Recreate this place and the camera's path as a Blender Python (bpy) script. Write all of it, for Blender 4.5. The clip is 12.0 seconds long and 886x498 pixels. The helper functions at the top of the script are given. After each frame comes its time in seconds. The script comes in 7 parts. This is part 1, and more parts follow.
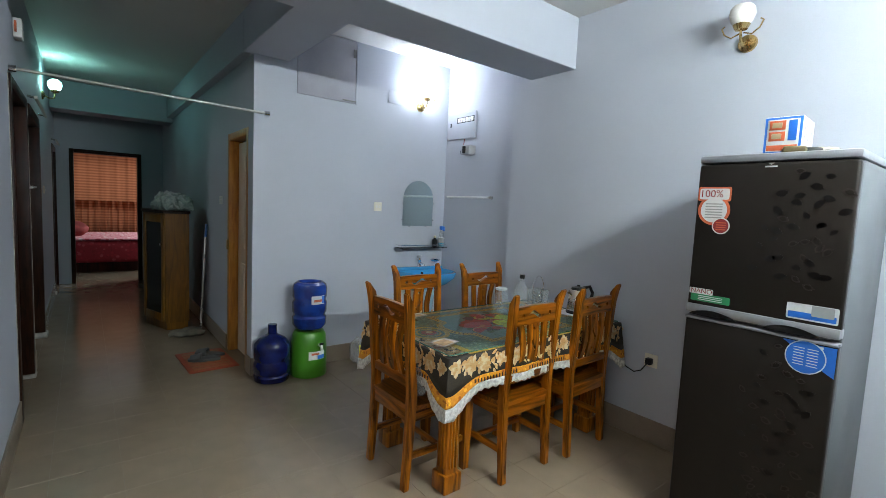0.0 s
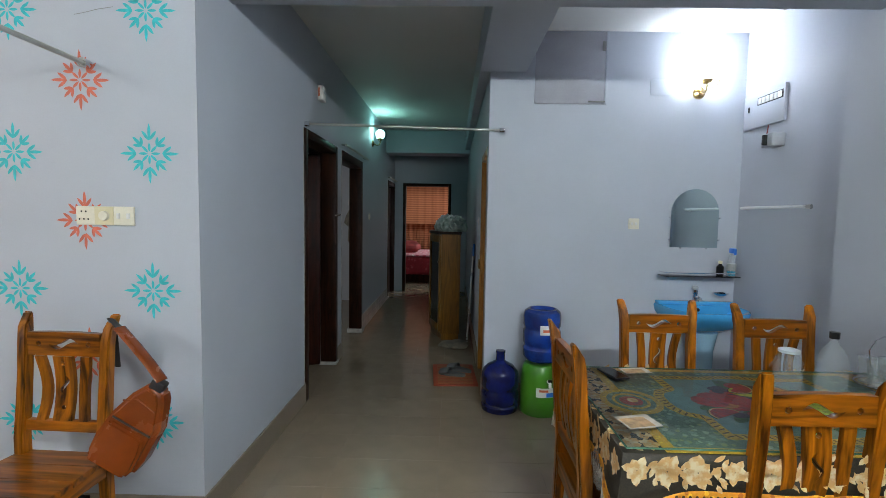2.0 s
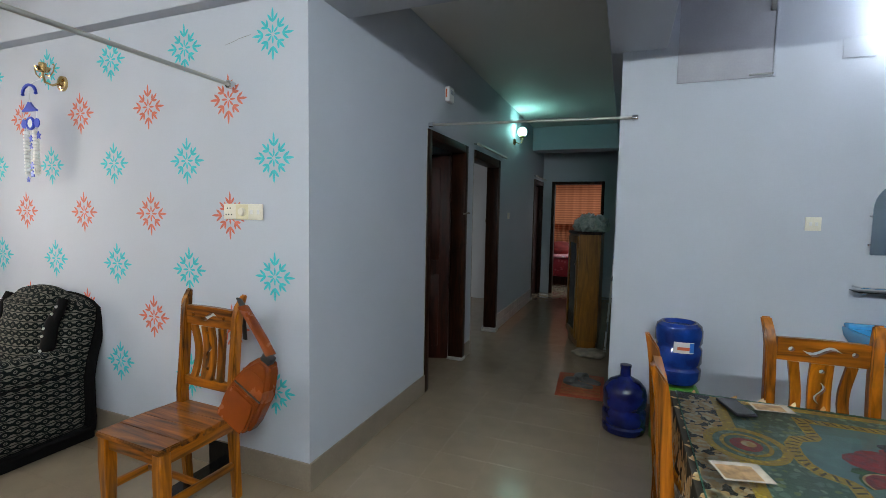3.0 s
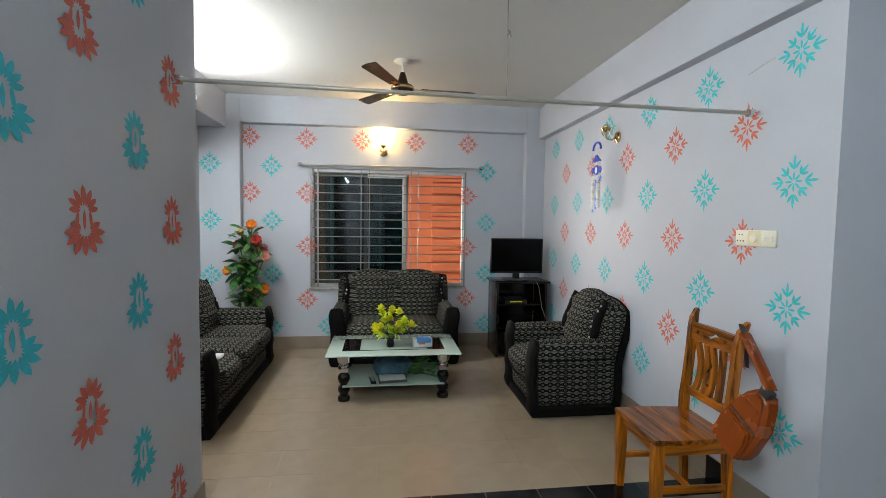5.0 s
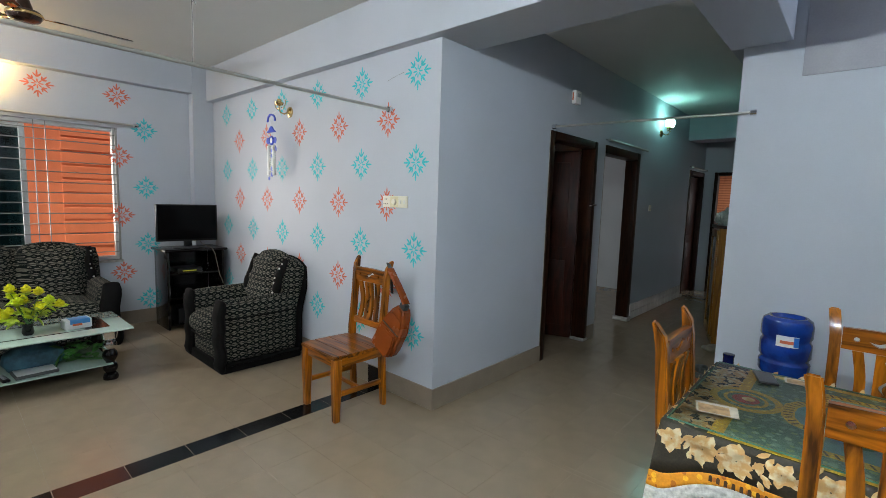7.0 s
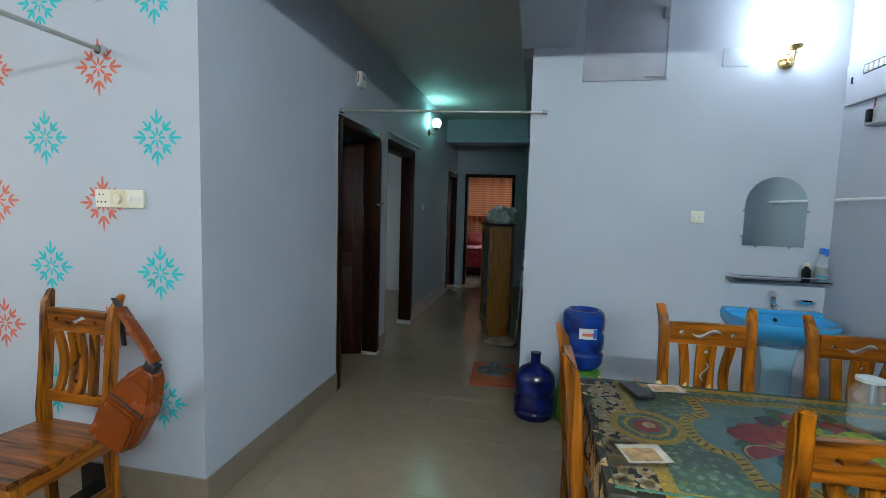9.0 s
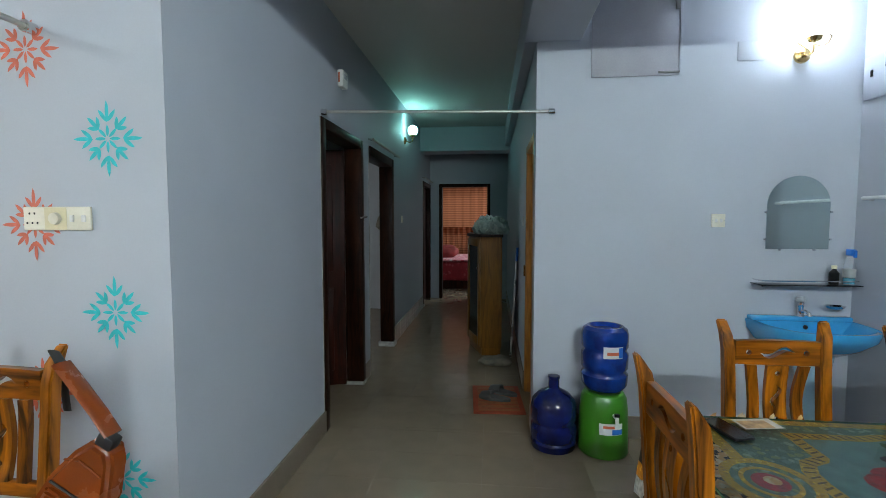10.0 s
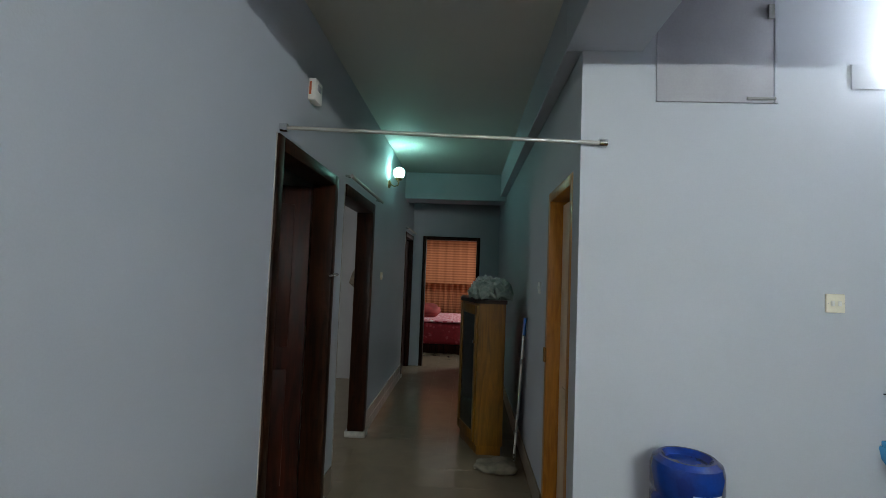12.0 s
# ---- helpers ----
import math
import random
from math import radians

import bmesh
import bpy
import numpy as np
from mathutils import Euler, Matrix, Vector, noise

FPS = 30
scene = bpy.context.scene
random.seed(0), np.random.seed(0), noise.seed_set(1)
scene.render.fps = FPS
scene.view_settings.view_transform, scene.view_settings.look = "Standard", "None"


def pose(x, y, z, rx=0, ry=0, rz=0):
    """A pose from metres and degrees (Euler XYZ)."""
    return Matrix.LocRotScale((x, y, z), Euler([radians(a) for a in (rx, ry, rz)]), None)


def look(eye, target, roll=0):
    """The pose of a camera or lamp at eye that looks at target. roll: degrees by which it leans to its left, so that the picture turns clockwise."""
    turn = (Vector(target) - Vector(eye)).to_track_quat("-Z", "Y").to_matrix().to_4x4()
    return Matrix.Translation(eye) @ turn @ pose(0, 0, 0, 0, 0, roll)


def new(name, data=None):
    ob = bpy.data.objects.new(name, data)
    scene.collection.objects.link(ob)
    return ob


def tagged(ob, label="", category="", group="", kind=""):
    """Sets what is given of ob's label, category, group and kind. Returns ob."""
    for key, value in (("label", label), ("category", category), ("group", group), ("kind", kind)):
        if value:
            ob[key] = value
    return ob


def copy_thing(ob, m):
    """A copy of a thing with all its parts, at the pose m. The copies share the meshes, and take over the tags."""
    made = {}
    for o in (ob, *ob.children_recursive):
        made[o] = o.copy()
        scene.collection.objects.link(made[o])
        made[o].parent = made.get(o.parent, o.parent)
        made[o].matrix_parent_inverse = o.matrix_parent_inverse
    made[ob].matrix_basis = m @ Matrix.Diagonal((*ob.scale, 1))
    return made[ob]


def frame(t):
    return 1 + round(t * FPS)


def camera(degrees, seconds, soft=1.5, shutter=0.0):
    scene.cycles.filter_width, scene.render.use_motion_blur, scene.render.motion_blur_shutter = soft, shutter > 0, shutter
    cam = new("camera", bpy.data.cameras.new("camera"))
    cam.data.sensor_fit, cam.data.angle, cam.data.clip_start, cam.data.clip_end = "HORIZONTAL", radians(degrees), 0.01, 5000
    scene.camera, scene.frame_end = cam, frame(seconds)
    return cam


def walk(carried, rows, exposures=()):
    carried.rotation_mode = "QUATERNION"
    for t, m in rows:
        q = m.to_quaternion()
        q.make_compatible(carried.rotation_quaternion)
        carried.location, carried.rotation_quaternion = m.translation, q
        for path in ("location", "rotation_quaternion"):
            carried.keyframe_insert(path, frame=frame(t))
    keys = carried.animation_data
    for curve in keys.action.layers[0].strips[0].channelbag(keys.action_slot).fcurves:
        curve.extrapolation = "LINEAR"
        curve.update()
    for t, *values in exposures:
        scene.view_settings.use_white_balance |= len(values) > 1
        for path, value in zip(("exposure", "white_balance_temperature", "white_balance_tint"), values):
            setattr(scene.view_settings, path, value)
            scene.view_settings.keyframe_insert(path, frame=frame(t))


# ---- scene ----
import itertools
cam = camera(87.9, 12.0, 0.85)
PATH = [
    (0, (0.913, 0.549, 1.458), (2.142, 2.116, 1.279), 2.7),
    (0.5, (1.180, 0.545, 1.489), (2.077, 2.325, 1.326), 1.7),
    (1, (1.409, 0.58, 1.475), (1.978, 2.493, 1.335), 1.4),
    (1.5, (1.549, 0.706, 1.475), (1.836, 2.681, 1.346), 2.4),
    (2, (1.709, 0.787, 1.471), (1.67, 2.781, 1.329), 1.0),
    (2.5, (1.929, 0.834, 1.474), (1.503, 2.778, 1.271), 1.8),
    (3, (2.047, 0.931, 1.456), (1.314, 2.786, 1.304), 1.1),
    (3.5, (2.105, 1.031, 1.471), (0.882, 2.608, 1.341), 2.4),
    (3.7, (2.12, 1.042, 1.473), (0.679, 2.423, 1.337), 1.4),
    (5.3, (2.39, 0.802, 1.513), (0.404, 1.011, 1.396), 1.0),
    (5.5, (2.431, 0.752, 1.505), (0.453, 1.025, 1.389), 0.6),
    (6, (2.551, 0.652, 1.497), (0.647, 1.242, 1.337), 0.9),
    (6.5, (2.67, 0.606, 1.49), (1.015, 1.716, 1.321), 1.6),
    (7, (2.688, 0.55, 1.469), (1.356, 2.027, 1.258), 1.8),
    (7.5, (2.557, 0.575, 1.467), (1.612, 2.327, 1.27), 1.1),
    (9.3, (1.898, 1.095, 1.45), (1.605, 3.068, 1.296), 0.4),
    (9.5, (1.806, 1.142, 1.459), (1.566, 3.123, 1.332), -0.5),
    (10, (1.694, 1.326, 1.442), (1.486, 3.311, 1.316), 0.0),
    (10.5, (1.635, 1.565, 1.475), (1.399, 3.549, 1.379), 0.9),
    (11, (1.522, 1.788, 1.478), (1.421, 3.784, 1.42), 0.9),
    (11.5, (1.454, 1.996, 1.487), (1.473, 3.996, 1.45), 0.2),
    (12, (1.463, 2.241, 1.508), (1.359, 4.235, 1.611), 2.2),
]
walk(cam, [(t, look(eye, target, roll)) for t, eye, target, roll in PATH],
     [(0.0, 0.0, 6400, 10), (3.5, 0.0, 6400, 10), (5.5, 0.0, 6500, 10), (7.0, 0.0, 6350, 9), (7.6, 0.0, 5950, 5), (9.6, 0.0, 6100, 5), (11.0, 0.0, 6450, 7), (12.0, 0.0, 6750, 8)])

# ---- light and exposure ----
TUBE, LIVING, WASH, CORR, WARM = 770.0, 460.0, 180.0, 50.0, 120.0
sky = bpy.data.worlds.new("sky")
scene.world = sky
sky.use_nodes = True
_nt = sky.node_tree
_st = _nt.nodes.new("ShaderNodeTexSky")
_st.sky_type, _st.sun_disc = "NISHITA", False
_st.sun_elevation, _st.sun_rotation = radians(56), radians(153)
_nt.links.new(_st.outputs[0], _nt.nodes["Background"].inputs[0])
_nt.nodes["Background"].inputs[1].default_value = 0.15
sun = new("sun", bpy.data.lights.new("sun", "SUN"))
sun.data.energy, sun.data.angle, sun.data.color = 4.5, radians(10), (1.0, 0.95, 0.88)
sun.matrix_world = look((3, -6, 10), (0, 0, 0))


def window_sky(at, target, w, h, power, color=(0.92, 0.97, 1.0), spread=180):
    """An area lamp at or near a window opening, standing in for daylight."""
    lamp = new("daylight_stand_in", bpy.data.lights.new("daylight_stand_in", "AREA"))
    lamp.data.shape, lamp.data.size, lamp.data.size_y, lamp.data.energy = "RECTANGLE", w, h, power
    lamp.data.color, lamp.data.spread = color, radians(spread)
    lamp.matrix_world = look(at, target)


window_sky((1.2, 12.99, 1.45), (1.2, 10.0, 1.2), 2.2, 1.3, 9)
# added lamp in an unseen east opening, to brighten the bedroom
window_sky((4.22, 11.7, 1.75), (1.4, 11.6, 0.5), 1.2, 0.7, 100)
# added lamp for the side room; its window is out of view, the place assumed
window_sky((-3.36, 7.2, 1.5), (0.0, 7.2, 1.0), 1.2, 1.2, 17)
# added lamp outside the living room window, turned towards the patterned wall
window_sky((-3.68, 1.10, 1.50), (-2.68, 1.94, 1.48), 0.9, 1.1, 12, (1.0, 0.92, 0.84), 80)


# ---- materials ----
def mat(name, color, rough=0.5, metal=0.0, var=0.08, scale=5.0, fine=0.04, bump=0.0, bscale=90.0, second=None, edge=(0.45, 0.6),
        rand=0.0, alpha_glass=False, emit=0.0, spec=0.5, coat=0.0):
    m = bpy.data.materials.new(name)
    m.use_nodes = True
    nt = m.node_tree
    b = nt.nodes["Principled BSDF"]
    tc = nt.nodes.new("ShaderNodeTexCoord")
    big = nt.nodes.new("ShaderNodeTexNoise")
    big.inputs["Scale"].default_value, big.inputs["Detail"].default_value = scale, 4
    nt.links.new(tc.outputs["Object"], big.inputs["Vector"])
    small = nt.nodes.new("ShaderNodeTexNoise")
    small.inputs["Scale"].default_value, small.inputs["Detail"].default_value = bscale, 3
    nt.links.new(tc.outputs["Object"], small.inputs["Vector"])
    c2 = second or tuple(max(0, c * (1 - 2.2 * var)) for c in color)
    ramp = nt.nodes.new("ShaderNodeValToRGB")
    ramp.color_ramp.elements[0].position, ramp.color_ramp.elements[1].position = edge if second else (0.3, 0.7)
    ramp.color_ramp.elements[0].color, ramp.color_ramp.elements[1].color = (*c2, 1), (*color, 1)
    nt.links.new(big.outputs["Fac"], ramp.inputs["Fac"])
    mr = nt.nodes.new("ShaderNodeMapRange")
    mr.inputs["To Min"].default_value, mr.inputs["To Max"].default_value = 1 - 2 * fine, 1 + 2 * fine
    nt.links.new(small.outputs["Fac"], mr.inputs["Value"])
    hsv = nt.nodes.new("ShaderNodeHueSaturation")
    nt.links.new(ramp.outputs["Color"], hsv.inputs["Color"])
    if rand:
        oi = nt.nodes.new("ShaderNodeObjectInfo")
        r2 = nt.nodes.new("ShaderNodeMapRange")
        r2.inputs["To Min"].default_value, r2.inputs["To Max"].default_value = 1 - rand, 1 + rand
        nt.links.new(oi.outputs["Random"], r2.inputs["Value"])
        mu = nt.nodes.new("ShaderNodeMath")
        mu.operation = "MULTIPLY"
        nt.links.new(r2.outputs[0], mu.inputs[0])
        nt.links.new(mr.outputs[0], mu.inputs[1])
        nt.links.new(mu.outputs[0], hsv.inputs["Value"])
    else:
        nt.links.new(mr.outputs[0], hsv.inputs["Value"])
    nt.links.new(hsv.outputs["Color"], b.inputs["Base Color"])
    b.inputs["Metallic"].default_value = metal
    b.inputs["Specular IOR Level"].default_value = spec
    b.inputs["Coat Weight"].default_value = coat
    rr = nt.nodes.new("ShaderNodeMapRange")
    rr.inputs["To Min"].default_value, rr.inputs["To Max"].default_value = max(0.02, rough - 0.08), min(1, rough + 0.08)
    nt.links.new(big.outputs["Fac"], rr.inputs["Value"])
    nt.links.new(rr.outputs[0], b.inputs["Roughness"])
    if bump:
        bp = nt.nodes.new("ShaderNodeBump")
        bp.inputs["Strength"].default_value, bp.inputs["Distance"].default_value = bump, 0.004
        nt.links.new(small.outputs["Fac"], bp.inputs["Height"])
        nt.links.new(bp.outputs["Normal"], b.inputs["Normal"])
    if emit:
        b.inputs["Emission Color"].default_value, b.inputs["Emission Strength"].default_value = (*color, 1), emit
    return m


def wood(name, dark, light, rough=0.28, stretch=(14, 14, 1.6), coat=0.3, spec=0.4):
    m = bpy.data.materials.new(name)
    m.use_nodes = True
    nt = m.node_tree
    b = nt.nodes["Principled BSDF"]
    tc, mp = nt.nodes.new("ShaderNodeTexCoord"), nt.nodes.new("ShaderNodeMapping")
    mp.inputs["Scale"].default_value = stretch
    oi = nt.nodes.new("ShaderNodeObjectInfo")
    nt.links.new(tc.outputs["Object"], mp.inputs["Vector"])
    nt.links.new(oi.outputs["Random"], mp.inputs["Location"])
    n1 = nt.nodes.new("ShaderNodeTexNoise")
    n1.inputs["Scale"].default_value, n1.inputs["Detail"].default_value, n1.inputs["Distortion"].default_value = 1.6, 6, 1.6
    nt.links.new(mp.outputs[0], n1.inputs["Vector"])
    n2 = nt.nodes.new("ShaderNodeTexNoise")
    n2.inputs["Scale"].default_value, n2.inputs["Detail"].default_value = 9, 4
    nt.links.new(mp.outputs[0], n2.inputs["Vector"])
    ramp = nt.nodes.new("ShaderNodeValToRGB")
    ramp.color_ramp.elements[0].position, ramp.color_ramp.elements[1].position = 0.33, 0.64
    ramp.color_ramp.elements[0].color, ramp.color_ramp.elements[1].color = (*dark, 1), (*light, 1)
    mx = nt.nodes.new("ShaderNodeMix")
    mx.inputs["Factor"].default_value = 0.16
    nt.links.new(n1.outputs["Fac"], mx.inputs[2])
    nt.links.new(n2.outputs["Fac"], mx.inputs[3])
    nt.links.new(mx.outputs[0], ramp.inputs["Fac"])
    nt.links.new(ramp.outputs["Color"], b.inputs["Base Color"])
    b.inputs["Roughness"].default_value, b.inputs["Coat Weight"].default_value = rough, coat
    b.inputs["Coat Roughness"].default_value, b.inputs["Specular IOR Level"].default_value = 0.07, spec
    bp = nt.nodes.new("ShaderNodeBump")
    bp.inputs["Strength"].default_value, bp.inputs["Distance"].default_value = 0.15, 0.002
    nt.links.new(n2.outputs["Fac"], bp.inputs["Height"])
    nt.links.new(bp.outputs["Normal"], b.inputs["Normal"])
    return m


def glass(name, color, rough=0.02, solid=0.0, ior=1.45):
    """Clear or tinted glass; solid: share of plain tinted surface."""
    m = bpy.data.materials.new(name)
    m.use_nodes = True
    b = m.node_tree.nodes["Principled BSDF"]
    b.inputs["Base Color"].default_value = (*color, 1)
    b.inputs["Roughness"].default_value, b.inputs["IOR"].default_value = rough, ior
    b.inputs["Transmission Weight"].default_value = 1 - solid
    return m


def sheet_glass(name, color, ior=1.45, rough=0.02):
    """A thin sheet: tinted see-through with a Fresnel gloss."""
    m = bpy.data.materials.new(name)
    m.use_nodes = True
    nt = m.node_tree
    t, g, f, x = (nt.nodes.new(k) for k in ("ShaderNodeBsdfTransparent", "ShaderNodeBsdfGlossy", "ShaderNodeFresnel", "ShaderNodeMixShader"))
    t.inputs[0].default_value, g.inputs["Roughness"].default_value, f.inputs["IOR"].default_value = (*color, 1), rough, ior
    nt.links.new(f.outputs[0], x.inputs[0])
    nt.links.new(t.outputs[0], x.inputs[1])
    nt.links.new(g.outputs[0], x.inputs[2])
    nt.links.new(x.outputs[0], nt.nodes["Material Output"].inputs[0])
    return m


def clear_film(name, tint, cover, rough=0.15):
    """Thin clear plastic or glass ware: mostly see-through, with a share of pale gloss."""
    m = bpy.data.materials.new(name)
    m.use_nodes = True
    nt = m.node_tree
    b = nt.nodes["Principled BSDF"]
    b.inputs["Base Color"].default_value, b.inputs["Roughness"].default_value = (*tint, 1), rough
    t, x = nt.nodes.new("ShaderNodeBsdfTransparent"), nt.nodes.new("ShaderNodeMixShader")
    n, r = nt.nodes.new("ShaderNodeTexNoise"), nt.nodes.new("ShaderNodeMapRange")
    n.inputs["Scale"].default_value = 35
    r.inputs["To Min"].default_value, r.inputs["To Max"].default_value = cover * 0.6, cover * 1.4
    nt.links.new(n.outputs["Fac"], r.inputs["Value"])
    nt.links.new(r.outputs[0], x.inputs[0])
    nt.links.new(t.outputs[0], x.inputs[1])
    nt.links.new(b.outputs[0], x.inputs[2])
    nt.links.new(x.outputs[0], nt.nodes["Material Output"].inputs[0])
    return m


def glow(name, color, strength):
    m = bpy.data.materials.new(name)
    m.use_nodes = True
    nt = m.node_tree
    e = nt.nodes.new("ShaderNodeEmission")
    e.inputs[0].default_value, e.inputs[1].default_value = (*color, 1), strength
    nt.links.new(e.outputs[0], nt.nodes["Material Output"].inputs[0])
    return m


def mathn(nt, op, a, b=None):
    n = nt.nodes.new("ShaderNodeMath")
    n.operation = op
    for i, v in enumerate((a, b)):
        if v is None:
            continue
        if isinstance(v, (int, float)):
            n.inputs[i].default_value = v
        else:
            nt.links.new(v, n.inputs[i])
    return n.outputs[0]


def chain_fabric(name):
    """Woven upholstery: rows of dark rings and bars on a beige-grey ground."""
    m = bpy.data.materials.new(name)
    m.use_nodes = True
    nt = m.node_tree
    b = nt.nodes["Principled BSDF"]
    tc, geo = nt.nodes.new("ShaderNodeTexCoord"), nt.nodes.new("ShaderNodeNewGeometry")
    so, sn = nt.nodes.new("ShaderNodeSeparateXYZ"), nt.nodes.new("ShaderNodeSeparateXYZ")
    nt.links.new(tc.outputs["Object"], so.inputs[0])
    nt.links.new(tc.outputs["Normal"], sn.inputs[0])
    flat = mathn(nt, "GREATER_THAN", mathn(nt, "ABSOLUTE", sn.outputs[2]), 0.75)
    upright = mathn(nt, "SUBTRACT", 1.0, flat)
    u = mathn(nt, "ADD", so.outputs[0], mathn(nt, "MULTIPLY", so.outputs[1], upright))
    v = mathn(nt, "ADD", mathn(nt, "MULTIPLY", so.outputs[2], upright), mathn(nt, "MULTIPLY", so.outputs[1], flat))
    fu = mathn(nt, "SUBTRACT", mathn(nt, "FRACT", mathn(nt, "MULTIPLY", u, 16.0)), 0.5)
    row = mathn(nt, "MULTIPLY", v, 21.0)
    fv = mathn(nt, "SUBTRACT", mathn(nt, "FRACT", row), 0.5)
    d = mathn(nt, "SQRT", mathn(nt, "ADD", mathn(nt, "MULTIPLY", fu, fu), mathn(nt, "MULTIPLY", fv, fv)))
    ring = mathn(nt, "LESS_THAN", mathn(nt, "ABSOLUTE", mathn(nt, "SUBTRACT", d, 0.28)), 0.125)
    bar = mathn(nt, "MULTIPLY", mathn(nt, "GREATER_THAN", mathn(nt, "ABSOLUTE", fu), 0.36), mathn(nt, "LESS_THAN", mathn(nt, "ABSOLUTE", fv), 0.19))
    line = mathn(nt, "GREATER_THAN", mathn(nt, "ABSOLUTE", fv), 0.44)
    dark = mathn(nt, "MAXIMUM", mathn(nt, "MAXIMUM", ring, bar), mathn(nt, "MAXIMUM", line, mathn(nt, "LESS_THAN", d, 0.08)))
    n = nt.nodes.new("ShaderNodeTexNoise")
    n.inputs["Scale"].default_value = 260
    nt.links.new(tc.outputs["Object"], n.inputs["Vector"])
    mx = nt.nodes.new("ShaderNodeMix")
    mx.data_type = "RGBA"
    mx.inputs[6].default_value, mx.inputs[7].default_value = (0.12, 0.11, 0.09, 1), (0.002, 0.0045, 0.0045, 1)
    nt.links.new(dark, mx.inputs[0])
    hsv = nt.nodes.new("ShaderNodeHueSaturation")
    mr = nt.nodes.new("ShaderNodeMapRange")
    mr.inputs["To Min"].default_value, mr.inputs["To Max"].default_value = 0.6, 1.4
    nt.links.new(n.outputs["Fac"], mr.inputs["Value"])
    nt.links.new(mr.outputs[0], hsv.inputs["Value"])
    nt.links.new(mx.outputs[2], hsv.inputs["Color"])
    nt.links.new(hsv.outputs["Color"], b.inputs["Base Color"])
    b.inputs["Roughness"].default_value = 0.85
    b.inputs["Specular IOR Level"].default_value = 0.15
    bp = nt.nodes.new("ShaderNodeBump")
    bp.inputs["Strength"].default_value, bp.inputs["Distance"].default_value = 0.3, 0.003
    nt.links.new(n.outputs["Fac"], bp.inputs["Height"])
    nt.links.new(bp.outputs["Normal"], b.inputs["Normal"])
    return m


def spots(name, ground, petals, scale, cut, rough=0.6, jitter=1.0):
    """A printed cloth: petal-like blotches in several colours on a ground."""
    m = bpy.data.materials.new(name)
    m.use_nodes = True
    nt = m.node_tree
    b = nt.nodes["Principled BSDF"]
    tc = nt.nodes.new("ShaderNodeTexCoord")
    ns = nt.nodes.new("ShaderNodeTexNoise")
    ns.inputs["Scale"].default_value = scale * 0.7
    nt.links.new(tc.outputs["Object"], ns.inputs["Vector"])
    ad = nt.nodes.new("ShaderNodeVectorMath")
    ad.operation = "MULTIPLY_ADD"
    nt.links.new(ns.outputs["Color"], ad.inputs[0])
    ad.inputs[1].default_value = (0.06 * jitter,) * 3
    nt.links.new(tc.outputs["Object"], ad.inputs[2])
    vo = nt.nodes.new("ShaderNodeTexVoronoi")
    vo.inputs["Scale"].default_value = scale
    nt.links.new(ad.outputs[0], vo.inputs["Vector"])
    sep = nt.nodes.new("ShaderNodeSeparateColor")
    nt.links.new(vo.outputs["Color"], sep.inputs[0])
    ramp = nt.nodes.new("ShaderNodeValToRGB")
    ramp.color_ramp.interpolation = "CONSTANT"
    while len(ramp.color_ramp.elements) < len(petals):
        ramp.color_ramp.elements.new(0.5)
    for i, c in enumerate(petals):
        ramp.color_ramp.elements[i].position = i / len(petals)
        ramp.color_ramp.elements[i].color = (*c, 1)
    nt.links.new(sep.outputs[0], ramp.inputs["Fac"])
    mx = nt.nodes.new("ShaderNodeMix")
    mx.data_type = "RGBA"
    mx.inputs[7].default_value = (*ground, 1)
    nt.links.new(mathn(nt, "GREATER_THAN", vo.outputs["Distance"], cut), mx.inputs[0])
    nt.links.new(ramp.outputs["Color"], mx.inputs[6])
    n2 = nt.nodes.new("ShaderNodeTexNoise")
    n2.inputs["Scale"].default_value = 120
    nt.links.new(tc.outputs["Object"], n2.inputs["Vector"])
    hsv = nt.nodes.new("ShaderNodeHueSaturation")
    mr = nt.nodes.new("ShaderNodeMapRange")
    mr.inputs["To Min"].default_value, mr.inputs["To Max"].default_value = 0.7, 1.25
    nt.links.new(n2.outputs["Fac"], mr.inputs["Value"])
    nt.links.new(mr.outputs[0], hsv.inputs["Value"])
    nt.links.new(mx.outputs[2], hsv.inputs["Color"])
    nt.links.new(hsv.outputs["Color"], b.inputs["Base Color"])
    b.inputs["Roughness"].default_value = rough
    return m


PAINT = mat("blue_wall_paint", (0.446, 0.474, 0.532), 0.62, var=0.03, scale=1.7, fine=0.015, bump=0.10, bscale=140)
CEIL = mat("white_ceiling_paint", (0.62, 0.62, 0.60), 0.7, var=0.02, scale=1.5, fine=0.01, bump=0.08, bscale=120)
TILE = mat("beige_floor_tile", (0.27, 0.211, 0.147), 0.17, var=0.05, scale=7, fine=0.05, bscale=150, rand=0.02)
GROUT = mat("tile_grout", (0.255, 0.20, 0.14), 0.7, var=0.15)
SKIRT = mat("brown_skirting_tile", (0.25, 0.20, 0.15), 0.35, var=0.08, scale=6, fine=0.06)
WTILE = mat("pale_wall_tile", (0.66, 0.67, 0.66), 0.10, var=0.06, rand=0.06, coat=0.6)
BLACKTILE = mat("black_tile", (0.006, 0.006, 0.0065), 0.2, var=0.2, rand=0.3, spec=0.3)
REDTILE = mat("dark_red_tile", (0.06, 0.02, 0.016), 0.2, var=0.2)
TEAL = mat("teal_stencil_paint", (0.02, 0.46, 0.57), 0.6, var=0.12, scale=30)
